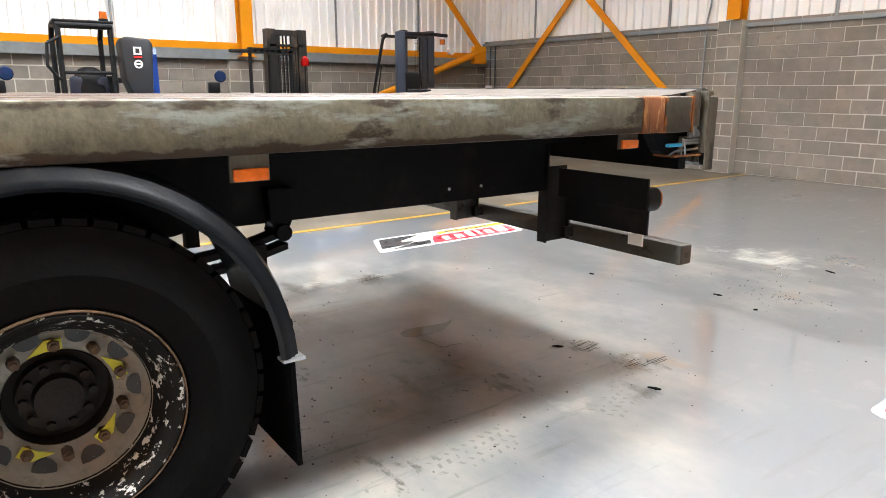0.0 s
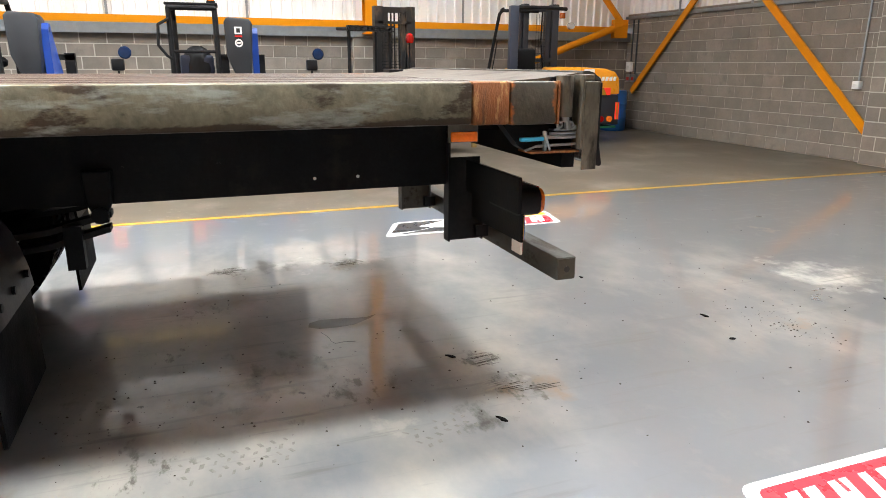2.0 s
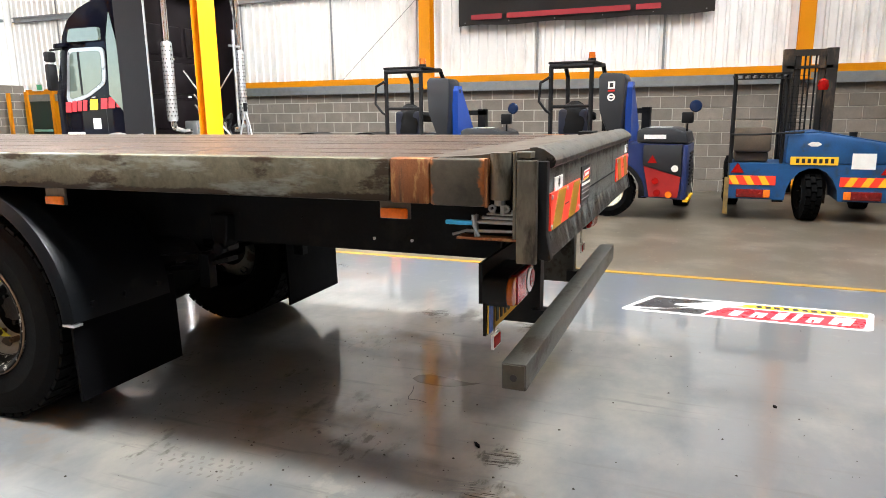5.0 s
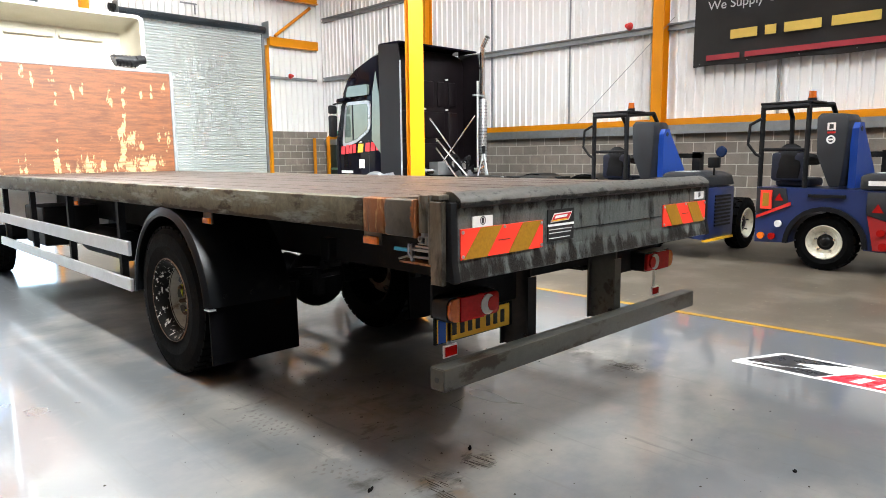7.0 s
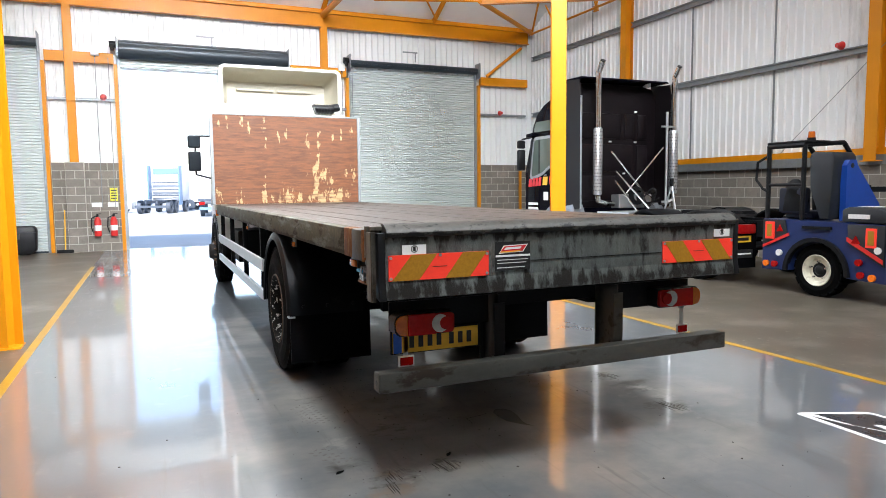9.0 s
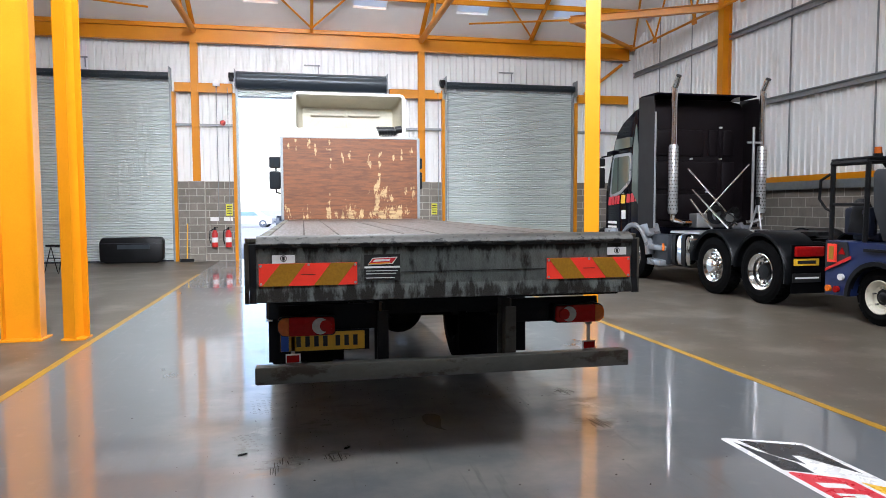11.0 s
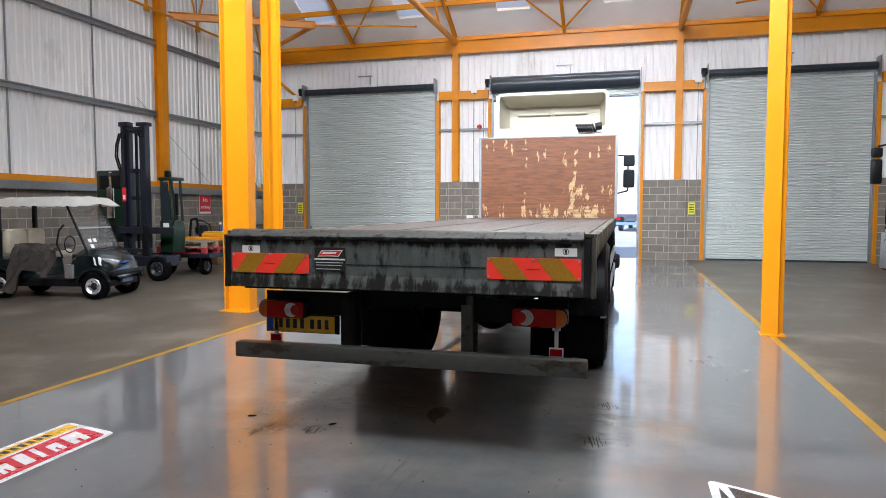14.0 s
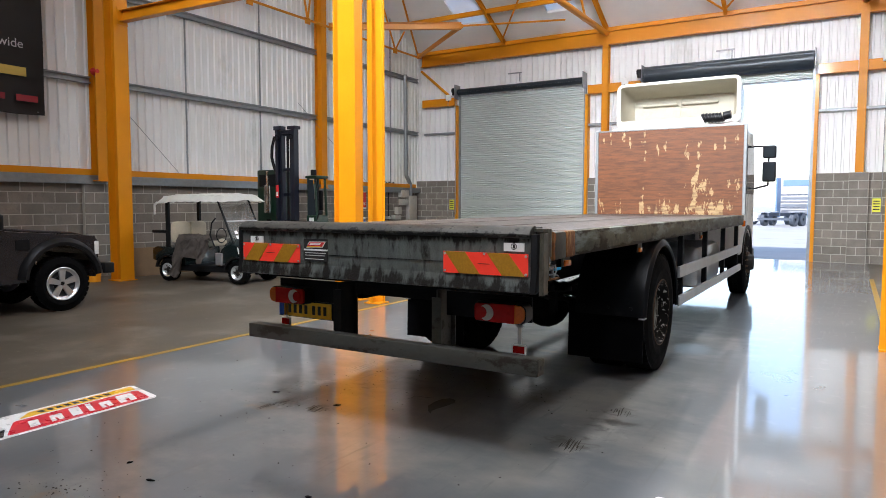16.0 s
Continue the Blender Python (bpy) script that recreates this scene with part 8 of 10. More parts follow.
def banner(x, facing, y_left, y_right, z0, z1, label, lines):
    """A hung banner with slight ripples; facing is the x direction that it looks in. y_left is its left edge for a reader."""
    b = thing("banner", label, "banner", Matrix.Identity(4))
    s = Shape()
    n = 28
    rows = []
    for j in range(9):
        z = z0 + (z1 - z0) * j / 8
        rows.append([s.bm.verts.new((x + facing * (0.012 * math.sin(i * 0.9) + 0.01 * math.sin(i * 0.37 + j)), y_left + (y_right - y_left) * i / n, z + 0.015 * math.sin(i * 0.7))) for i in range(n + 1)])
    for a, c in zip(rows, rows[1:]):
        for i in range(n):
            s.bm.faces.new((a[i], a[i + 1], c[i + 1], c[i]))
    r = bmesh.ops.solidify(s.bm, geom=s.bm.faces[:], thickness=0.004)
    part("sheet", s, BANNER, b, "black vinyl sheet", smooth=True)
    for k in range(6):
        y = y_left + (y_right - y_left) * (k + 0.15) / 5.3
        for z in (z0 + 0.06, z1 - 0.06):
            part("fixing", Shape().tube((x + facing * 0.02, y, z), (x - facing * 0.2, y, z), 0.012, seg=8), GALV, b, "metal eyelet fixing")
    turn = Matrix.Rotation(radians(-90 if facing < 0 else 90), 4, "Z") @ Matrix.Rotation(radians(90), 4, "X")
    for kind, words, y, z, size, mat in lines:
        if kind == "text":
            text_mesh(words, size, mat, b, Matrix.Translation((x + facing * 0.04, y, z)) @ turn, align="LEFT")
        else:
            yl, yr = sorted((y, y + (1 if y_right > y_left else -1) * words))
            part("lettering_bar", Shape().box(*sorted((x + facing * 0.034, x + facing * 0.04)), yl, yr, z - size / 2, z + size / 2), mat, b)
    return b


banner(X_RIGHT - 0.19, -1, 4.48, -0.43, 3.28, 5.3, "black vinyl banner with white, gold and red lettering on the wall",
       [("text", "We Supply Used Trucks", 4.2, 4.42, 0.24, BANNER_WHITE), ("bar", 0.5, 3.74, 3.84, 0.17, BANNER_GOLD), ("bar", 0.2, 3.1, 3.84, 0.17, BANNER_GOLD), ("bar", 0.62, 2.76, 3.84, 0.17, BANNER_GOLD), ("bar", 0.75, 1.98, 3.84, 0.17, BANNER_GOLD),
        ("bar", 0.65, 4.2, 3.44, 0.1, BANNER_RED), ("bar", 2.4, 3.45, 3.44, 0.1, BANNER_RED), ("bar", 0.45, 0.95, 3.44, 0.1, BANNER_RED), ("bar", 2.2, 3.4, 4.95, 0.4, BANNER_WHITE)])
banner(X_LEFT + 0.19, 1, -0.9, 3.95, 3.3, 6.2, "black vinyl banner with pale lettering hung on the cladding",
       [("text", "Worldwide", 2.45, 4.62, 0.24, BANNER_WHITE), ("bar", 0.5, 3.1, 4.1, 0.17, BANNER_GOLD), ("bar", 0.4, 3.4, 3.6, 0.12, BANNER_RED), ("bar", 1.6, 1.6, 3.6, 0.12, BANNER_RED)])

# ---- west side: golf cart ----
CART_GREEN = material("dark_green_cart_paint", (0.004, 0.009, 0.0095), 0.22, vary=0.1, scale=3, bump=0.003, coat=0.5)
CANVAS = material("white_canvas_cover", (0.75, 0.74, 0.7), 0.8, vary=0.06, scale=5, bump=0.08, dirt=(0.5, 0.48, 0.43), dirt_amount=0.15, dirt_scale=3)
SEAT_BEIGE = material("beige_seat_vinyl", (0.5, 0.44, 0.33), 0.5, vary=0.08, bump=0.02)
BLANKET = material("grey_brown_blanket", (0.14, 0.115, 0.1), 0.95, vary=0.25, scale=12, fine=120, bump=0.2)
SCREEN = material("scratched_clear_screen", (0.62, 0.62, 0.62), 0.06, vary=0.06, bump=0.0)
SCREEN.node_tree.nodes["Principled BSDF"].inputs["Transmission Weight"].default_value = 0.85
SCREEN.node_tree.nodes["Principled BSDF"].inputs["IOR"].default_value = 1.12
BLANKET_GREY = material("pale_grey_plastic", (0.4, 0.4, 0.4), 0.5, vary=0.05, bump=0.0)
SCREEN.node_tree.nodes["Principled BSDF"].inputs["Alpha"].default_value = 0.35
cart = thing("golf_cart", "dark green golf cart with white canvas roof cover and draped blanket", "golf cart", Matrix.Translation((-9.12, 5.24, 0)) @ Matrix.Rotation(radians(9), 4, "Z") @ Matrix.Scale(0.95, 4))
# local: rear axle near side at origin, forwards +x, width towards +y
part("chassis", Shape().box(-0.3, 2.08, 0.08, 1.02, 0.22, 0.36, 0.03), BLACK_PLASTIC, cart, "black floor pan", smooth=True)
s = Shape().prism([(-0.42, 0.45), (-0.42, 0.68), (-0.3, 0.74), (0.45, 0.72), (0.5, 0.35), (0.32, 0.35), (0.26, 0.5), (0.0, 0.56), (-0.26, 0.5), (-0.32, 0.42)], "y", 0.0, 1.1, 0.02)
part("rear_body", s, CART_GREEN, cart, "glossy dark green rear body", smooth=True)
sec = []
for x, zt, zb, hw in ((1.3, 0.6, 0.36, 0.5), (1.42, 0.82, 0.4, 0.53), (1.58, 0.92, 0.45, 0.55), (1.76, 0.92, 0.47, 0.55), (1.93, 0.84, 0.47, 0.54), (2.06, 0.72, 0.45, 0.5), (2.14, 0.58, 0.42, 0.43), (2.17, 0.48, 0.4, 0.36)):
    sec.append([(x, 0.55 - hw, zb), (x, 0.55 - hw, zt - 0.12), (x, 0.55 - hw * 0.75, zt), (x, 0.55 + hw * 0.75, zt), (x, 0.55 + hw, zt - 0.12), (x, 0.55 + hw, zb)])
part("front_cowl", Shape().loft(sec), CART_GREEN, cart, "glossy dark green front cowl", smooth=True)
part("front_bumper", Shape().box(2.02, 2.2, 0.05, 1.05, 0.42, 0.52, 0.04), BLACK_PLASTIC, cart, "black bumper strip", smooth=True)
part("cowl_grille", Shape().box(2.1, 2.16, 0.38, 0.72, 0.28, 0.42), material("blue_grey_grille", (0.05, 0.07, 0.12), 0.5), cart, "small dark grille")
for x in (1.86, 1.95):
    part("head_lamp", Shape().prism([(x, 0.64), (x + 0.035, 0.62), (x + 0.01, 0.74), (x - 0.02, 0.77)], "y", -0.004, 0.06), CLEAR_LENS, cart, "slim clear head lamp")
part("cart_badge", Shape().box(2.1, 2.16, 0.42, 0.66, 0.64, 0.665), BLUE_PAINT, cart, "blue badge bar")
for yy in (0.0, 1.1):
    for x0, x1 in ((-0.3, 0.3), (1.55, 2.1)):
        xm = (x0 + x1) / 2
        sc = [[(xm - rr * math.cos(radians(a)), yy + w, 0.24 + rr * math.sin(radians(a))) for rr, w in ((0.29, -0.03), (0.33, -0.03), (0.33, 0.05), (0.29, 0.05))] for a in range(10, 175, 11)]
        part("arch_flare", Shape().loft(sc), BLACK_PLASTIC, cart, "black arch flare", smooth=True)
for x, y, out in ((0.0, 0.0, -1), (1.83, 0.0, -1), (0.0, 1.1, 1), (1.83, 1.1, 1)):
    w = wheel(cart, Matrix.Identity(4), r=0.24, width=0.2, rim_r=0.13, dish=0.05, rim_mat=ALU, edge_mat=ALU, nuts=4, holes=7, tread=20, hub_r=0.04, hub_len=0.02, block=0.008)
    w.matrix_local = Matrix.Translation((x, y - 0.03 * -out, 0.24)) @ Matrix.Rotation(radians(90 if out < 0 else -90), 4, "Z")
part("bench_seat", Shape().box(0.15, 0.75, 0.08, 1.02, 0.72, 0.86, 0.05), SEAT_BEIGE, cart, "beige bench seat", smooth=True)
for y0 in (0.08, 0.57):
    s = Shape().box(0.0, 0.18, y0 - 0.02, y0 + 0.47, 0.8, 1.27, 0.085)
    part("seat_back", s, SEAT_BEIGE, cart, "rounded beige seat back", smooth=True)
for x, y in ((-0.05, 0.08), (-0.05, 1.02)):
    part("roof_post", Shape().box(x - 0.035, x + 0.035, y - 0.03, y + 0.03, 0.7, 1.75), BLACK_STEEL, cart, "black roof post")
for y in (0.06, 1.04):
    part("screen_post", Shape().tube((1.72, y, 0.8), (1.3, y, 1.75), 0.022), BLACK_STEEL, cart, "black screen post", smooth=True)
part("armrest", Shape().box(-0.45, -0.05, 0.02, 0.12, 1.02, 1.09, 0.02), BLACK_PLASTIC, cart, smooth=True)
part("side_hoop", Shape().pipe([(1.2, 0.08, 0.75), (1.1, 0.06, 1.0), (1.15, 0.06, 1.25), (1.25, 0.06, 1.35)], 0.016), BLACK_STEEL, cart, smooth=True)
part("steering_wheel", Shape().lathe([(0.15, -0.012), (0.165, 0.0), (0.15, 0.012), (0.138, 0.0), (0.15, -0.012)], (1.15, 0.35, 0.98), "x", 24), BLACK_PLASTIC, cart, "black steering wheel", smooth=True)
part("windscreen", Shape().prism([(1.7, 0.9), (1.71, 0.9), (1.53, 1.28), (1.52, 1.28)], "y", 0.08, 1.02), SCREEN, cart, "scratched clear lower screen").visible_shadow = False
part("windscreen_top", Shape().prism([(1.515, 1.3), (1.525, 1.3), (1.325, 1.74), (1.315, 1.74)], "y", 0.08, 1.02), SCREEN, cart, "scratched clear upper screen").visible_shadow = False
part("screen_bar", Shape().box(1.505, 1.545, 0.07, 1.03, 1.275, 1.3, 0.004), BLANKET_GREY, cart, "pale hinge bar of the screen")
for y, z in ((0.22, 1.06), (0.36, 1.06), (0.22, 0.96)):
    part("screen_sticker", Shape().box(-0.003, 0.003, -0.045, 0.045, -0.035, 0.035), WHITE_STICKER, cart, "small white sticker").matrix_local = Matrix.Translation((1.715 - 0.474 * (z - 0.9), y, z)) @ Matrix.Rotation(radians(-25), 4, "Y")
# canvas cover with sagging ruffled rim
nx, ny = 26, 14
s = Shape()
grid = []
for i in range(nx + 1):
    row = []
    for j in range(ny + 1):
        u, v = i / nx, j / ny
        x, y = -0.2 + 1.85 * u, -0.1 + 1.3 * v
        edge = min(u, 1 - u, v, 1 - v)
        drop = 0.14 * max(0, 1 - edge / 0.09) ** 1.5
        row.append(s.bm.verts.new((x, y, 1.82 + 0.04 * math.sin(math.pi * v) + 0.02 * math.sin(u * 3) - drop - 0.012 * math.sin(i * 2.1 + j) * (1 if edge < 0.12 else 0.4) - 0.02 * (1 - u))))
    grid.append(row)
for a, b in zip(grid, grid[1:]):
    for j in range(ny):
        s.bm.faces.new((a[j], b[j], b[j + 1], a[j + 1]))
bmesh.ops.solidify(s.bm, geom=s.bm.faces[:], thickness=0.02)
cv = part("canvas_roof", s, CANVAS, cart, "white canvas roof cover, gathered at the edge", smooth=True)
part("cover_tie", Shape().pipe([(-0.2, -0.05, 1.68), (-0.27, -0.06, 1.62), (-0.27, -0.06, 1.42)], 0.022), CANVAS, cv, "hanging tie end", smooth=True)
# blanket draped over seat and side
s = Shape()
grid = []
for i in range(31):
    row = []
    for j in range(19):
        u, v = i / 30, j / 18
        x = 0.3 + 0.85 * u - (0.28 * max(0.0, v - 0.45) if u < 0.5 else -0.1 * max(0.0, v - 0.45))
        if v < 0.4:
            y, z = 0.55 - 0.56 * v / 0.4, 0.93 + 0.05 * math.sin(u * 8 + v * 5) + 0.03 * math.sin(u * 17)
        else:
            w_ = (v - 0.4) / 0.6
            y, z = -0.05 - 0.06 * w_ * math.sin(u * 19 + 1.0) - 0.03 * w_, 0.93 - (0.78 - 0.55 * u + 0.12 * math.sin(u * 11)) * w_
        row.append(s.bm.verts.new((x + 0.03 * math.sin(j * 1.3 + i), y + 0.02 * math.sin(i * 1.9 + j), z + 0.02 * math.sin(i * 1.1 + j * 0.7))))
    grid.append(row)
for a, b in zip(grid, grid[1:]):
    for j in range(18):
        s.bm.faces.new((a[j], b[j], b[j + 1], a[j + 1]))
bmesh.ops.solidify(s.bm, geom=s.bm.faces[:], thickness=0.015)
bl = solid("blanket", s, BLANKET, "crumpled grey-brown blanket draped over the cart seat", "blanket", smooth=True)
bl.matrix_world = Matrix.Translation((-9.12, 5.24, 0)) @ Matrix.Rotation(radians(9), 4, "Z") @ Matrix.Scale(0.95, 4)
can = solid("metal_can", Shape().box(-0.09, 0.09, -0.06, 0.06, 0, 0.24, 0.012), ALU, "small silver metal can on the cart floor", "can")
can.matrix_world = Matrix.Translation((-7.85, 5.5, 0.36))

# ---- dark off-road car ----
CAR_PAINT = material("dark_grey_car_paint", (0.02, 0.017, 0.019), 0.25, vary=0.08, scale=2, bump=0.003, coat=0.4)
car = thing("off_road_car", "dark grey boxy off-road car with black arches and alloy wheels", "car", Matrix.Translation((-7.05, 1.95, 0)))
# local: side at x = 0, body towards -x, front towards +y, front axle at y = 0
arc = [(0.0 - 0.5 * math.cos(radians(a)), 0.46 + 0.5 * math.sin(radians(a))) for a in range(0, 181, 15)]
arc2 = [(y - 2.36, z) for y, z in arc]
side = [(0.55, 0.55), (0.55, 1.0), (0.5, 1.08), (-0.75, 1.18), (-0.8, 1.22), (-1.0, 1.9), (-3.3, 1.95), (-3.35, 0.55)] + [p for p in arc2] + [p for p in arc]
part("body", Shape().prism(side, "x", -1.6, -0.02), CAR_PAINT, car, "dark grey panelled body", smooth=False)
part("bonnet", Shape().prism([(0.5, 1.085), (0.3, 1.14), (-0.7, 1.22), (-0.72, 1.19), (0.3, 1.1)], "x", -1.35, -0.27, 0.01), CAR_PAINT, car, "raised bonnet panel", smooth=True)
part("wing_vent", Shape().box(-0.02, -0.005, -0.62, -0.45, 0.92, 1.06), BLACK_PLASTIC, car, "black wing vent")
part("side_glass", Shape().prism([(-1.05, 1.25), (-1.2, 1.8), (-2.2, 1.82), (-2.2, 1.25)], "x", -0.022, -0.012), GLASS_DARK, car, "dark side window")
part("windscreen", Shape().prism([(-0.815, 1.24), (-0.98, 1.85), (-0.99, 1.85), (-0.83, 1.24)], "x", -1.5, -0.1), GLASS_DARK, car, "windscreen")
part("mirror", Shape().box(0.02, 0.18, -0.95, -0.85, 1.2, 1.42, 0.03), BLACK_PLASTIC, car, "black wing mirror", smooth=True)
part("bumper", Shape().box(-1.68, 0.04, 0.62, 0.78, 0.5, 0.66, 0.02), BLACK_PLASTIC, car, "black front bumper", smooth=True)
part("head_lamp", Shape().tube((-0.25, 0.55, 0.88), (-0.25, 0.58, 0.88), 0.09), CLEAR_LENS, car, "round head lamp", smooth=True)
part("corner_lamp", Shape().box(-0.06, 0.0, 0.5, 0.56, 0.8, 1.0, 0.01), CLEAR_LENS, car, "pale corner lamp", smooth=True)
for yy in (0.0, -2.36):
    sc = [[(xx, yy - rr * math.cos(radians(a)), 0.46 + rr * math.sin(radians(a))) for rr, xx in ((0.5, 0.05), (0.55, 0.06), (0.6, 0.02), (0.62, -0.04), (0.5, -0.05))] for a in range(5, 176, 10)]
    part("arch_flare", Shape().loft(sc), BLACK_PLASTIC, car, "glossy black arch flare", smooth=True)
    w = wheel(car, Matrix.Identity(4), r=0.4, width=0.26, rim_r=0.225, dish=0.09, rim_mat=CHARCOAL, edge_mat=ALU, nuts=5, holes=0, tread=30, hub_r=0.05, hub_len=0.03, block=0.014)
    w.matrix_local = Matrix.Translation((0.02, yy, 0.4)) @ Matrix.Rotation(math.pi, 4, "Z")
    for k in range(5):
        s = Shape().prism([(-0.03, 0.03), (0.03, 0.03), (0.05, 0.21), (-0.05, 0.21)], "x", 0.03, 0.06)
        bmesh.ops.transform(s.bm, matrix=Matrix.Rotation(2 * math.pi * k / 5, 4, "X"), verts=s.bm.verts[:])
        part("spoke", s, ALU, w, "silver alloy spoke")
    w2 = wheel(car, Matrix.Identity(4), r=0.4, width=0.26, rim_r=0.225, dish=0.09, rim_mat=ALU, edge_mat=ALU, nuts=0, holes=0, tread=30, block=0.014)
    w2.matrix_local = Matrix.Translation((-1.64, yy, 0.4))

# bucket, cardboard, boards
bk = thing("plastic_bucket", "orange and white plastic bucket standing on the floor", "bucket", Matrix.Translation((-10.25, 4.35, 0)))
part("tub", Shape().lathe([(0.001, 0.0), (0.13, 0.0), (0.155, 0.3), (0.145, 0.3), (0.12, 0.02), (0.001, 0.02)], (0, 0, 0), "z", 28), LOADER_ORANGE, bk, "orange tub", smooth=True)
part("label_band", Shape().lathe([(0.152, 0.2), (0.158, 0.28)], (0, 0, 0), "z", 28), WHITE_STICKER, bk, "white label band")
part("rim", Shape().lathe([(0.15, 0.29), (0.165, 0.295), (0.165, 0.32), (0.15, 0.325), (0.14, 0.3)], (0, 0, 0), "z", 28), WHITE_STICKER, bk, "white rim", smooth=True)
CARD = material("brown_cardboard", (0.2, 0.125, 0.065), 0.9, vary=0.12, scale=5, bump=0.03)
cb = solid("cardboard_sheet", Shape().box(-1.3, 1.1, 0, 0.04, 0, 0.62, 0.004), CARD, "brown cardboard sheet leaning against the block wall", "cardboard")
cb.matrix_world = Matrix.Translation((-10.35, 6.4, 0)) @ Matrix.Rotation(radians(90), 4, "Z") @ Matrix.Rotation(radians(-8), 4, "X")

# ---- green forklift with a tall mast and flat deck ----
GREEN = material("dark_green_machine_paint", (0.003, 0.02, 0.009), 0.35, vary=0.12, scale=4, bump=0.01)
DECK_NAVY = material("navy_machine_frame", (0.006, 0.008, 0.017), 0.45, vary=0.15, scale=4, bump=0.01)
gf = thing("side_loader", "dark green side-loading forklift with black mast and navy frame", "forklift", Matrix.Translation((-9.0, 8.5, 0)))
part("frame", Shape().box(-1.5, 0.95, -0.25, 0.2, 0.32, 0.54, 0.02), DECK_NAVY, gf, "navy front frame")
part("frame_rear", Shape().box(-1.5, 0.3, 0.95, 1.15, 0.32, 0.48, 0.02), DECK_NAVY, gf, "navy rear frame")
for x0, x1, y0, y1, top in ((-0.25, -0.17, -0.1, 0.06, 3.4), (-0.15, -0.08, -0.04, 0.08, 3.25), (0.17, 0.24, -0.04, 0.08, 3.25), (0.26, 0.37, -0.1, 0.06, 3.38)):
    part("mast_rail", Shape().box(x0, x1, y0, y1, 0.35, top, 0.008), DECK_NAVY, gf, "black mast rail")
for z in (1.1, 1.75, 2.35, 3.2):
    part("mast_tie", Shape().box(-0.24, 0.34, 0.0, 0.06, z, z + 0.08), DECK_NAVY, gf)
part("mast_head", Shape().box(-0.3, -0.06, -0.11, 0.08, 3.34, 3.44, 0.015).box(0.15, 0.42, -0.11, 0.08, 3.34, 3.42, 0.015).box(-0.1, 0.2, -0.05, 0.04, 3.26, 3.33), DECK_NAVY, gf, "black mast head with cleats", smooth=True)
for dx in (0.0, 0.05):
    part("mast_hose", Shape().pipe([(-0.27 - dx, -0.06, 3.2), (-0.36 - dx, -0.06, 2.95), (-0.38 - dx, -0.06, 2.7), (-0.3 - dx, -0.06, 2.45), (-0.27, -0.06, 2.3)], 0.018), BLACK_PLASTIC, gf, "black hydraulic hose", smooth=True)
for x in (0.03, 0.065):
    part("lift_chain", Shape().box(x, x + 0.02, 0.0, 0.03, 0.6, 3.2), BLACK_STEEL, gf, "lift chain")
part("engine_house", Shape().box(-1.2, -0.44, 0.2, 0.8, 0.8, 2.42, 0.04), GREEN, gf, "dark green engine housing", smooth=True)
part("house_louvre", Shape().box(-1.1, -0.55, 0.19, 0.2, 2.0, 2.3), BLACK_PLASTIC, gf, "black louvred panel")
part("fork_bar", Shape().box(-0.55, 1.1, -0.18, -0.11, 1.02, 1.16, 0.01).box(-0.5, 0.5, -0.18, -0.11, 0.62, 0.7, 0.01), DECK_NAVY, gf, "navy fork carriage bar")
for x in (-0.45, 0.35):
    part("fork", Shape().box(x, x + 0.14, -0.22, -0.18, 0.5, 1.2, 0.006), BLACK_STEEL, gf, "black fork upright")
part("cab_base", Shape().prism([(0.46, 0.6), (0.78, 0.6), (0.82, 1.1), (0.76, 1.3), (0.46, 1.3)], "y", 0.2, 0.62, 0.02), GREEN, gf, "green cab base", smooth=True)
for x, y in ((0.5, 0.24), (0.72, 0.24), (0.5, 0.58), (0.72, 0.58)):
    part("cab_post", Shape().tube((x + (0.05 if x > 0.6 else 0), y, 1.28), (x, y, 2.18), 0.03, seg=10), GREEN, gf, "dark green cab post")
part("cab_glass", Shape().prism([(0.52, 1.3), (0.76, 1.3), (0.68, 2.15), (0.52, 2.15)], "y", 0.205, 0.213), GLASS_DARK, gf, "dusty cab window")
part("cab_roof", Shape().box(0.44, 0.8, 0.18, 0.64, 2.18, 2.25, 0.03), GREEN, gf, "dark green cab roof", smooth=True)
part("cab_seat", Shape().box(0.5, 0.72, 0.3, 0.52, 1.3, 1.42, 0.03).box(0.5, 0.7, 0.48, 0.56, 1.4, 1.9, 0.03), BLACK_PLASTIC, gf, "black cab seat", smooth=True)
part("grab_bar", Shape().pipe([(0.76, 0.2, 2.15), (0.84, 0.19, 1.9), (0.86, 0.19, 1.35), (0.8, 0.2, 1.2)], 0.018), BLACK_STEEL, gf, smooth=True)
part("mast_sticker", Shape().box(-0.24, -0.14, -0.106, -0.1, 1.72, 2.02), RED_INK, gf, "red and white sticker")
part("sticker_bar", Shape().box(-0.22, -0.16, -0.11, -0.106, 1.76, 1.86), WHITE_STICKER, gf, "white sticker bar")
for x in (-0.18, 0.28):
    part("head_eye", Shape().lathe([(0.04, -0.02), (0.07, -0.02), (0.07, 0.02), (0.04, 0.02), (0.04, -0.02)], (x, -0.1, 3.16), "y", 16), BLACK_STEEL, gf, smooth=True)
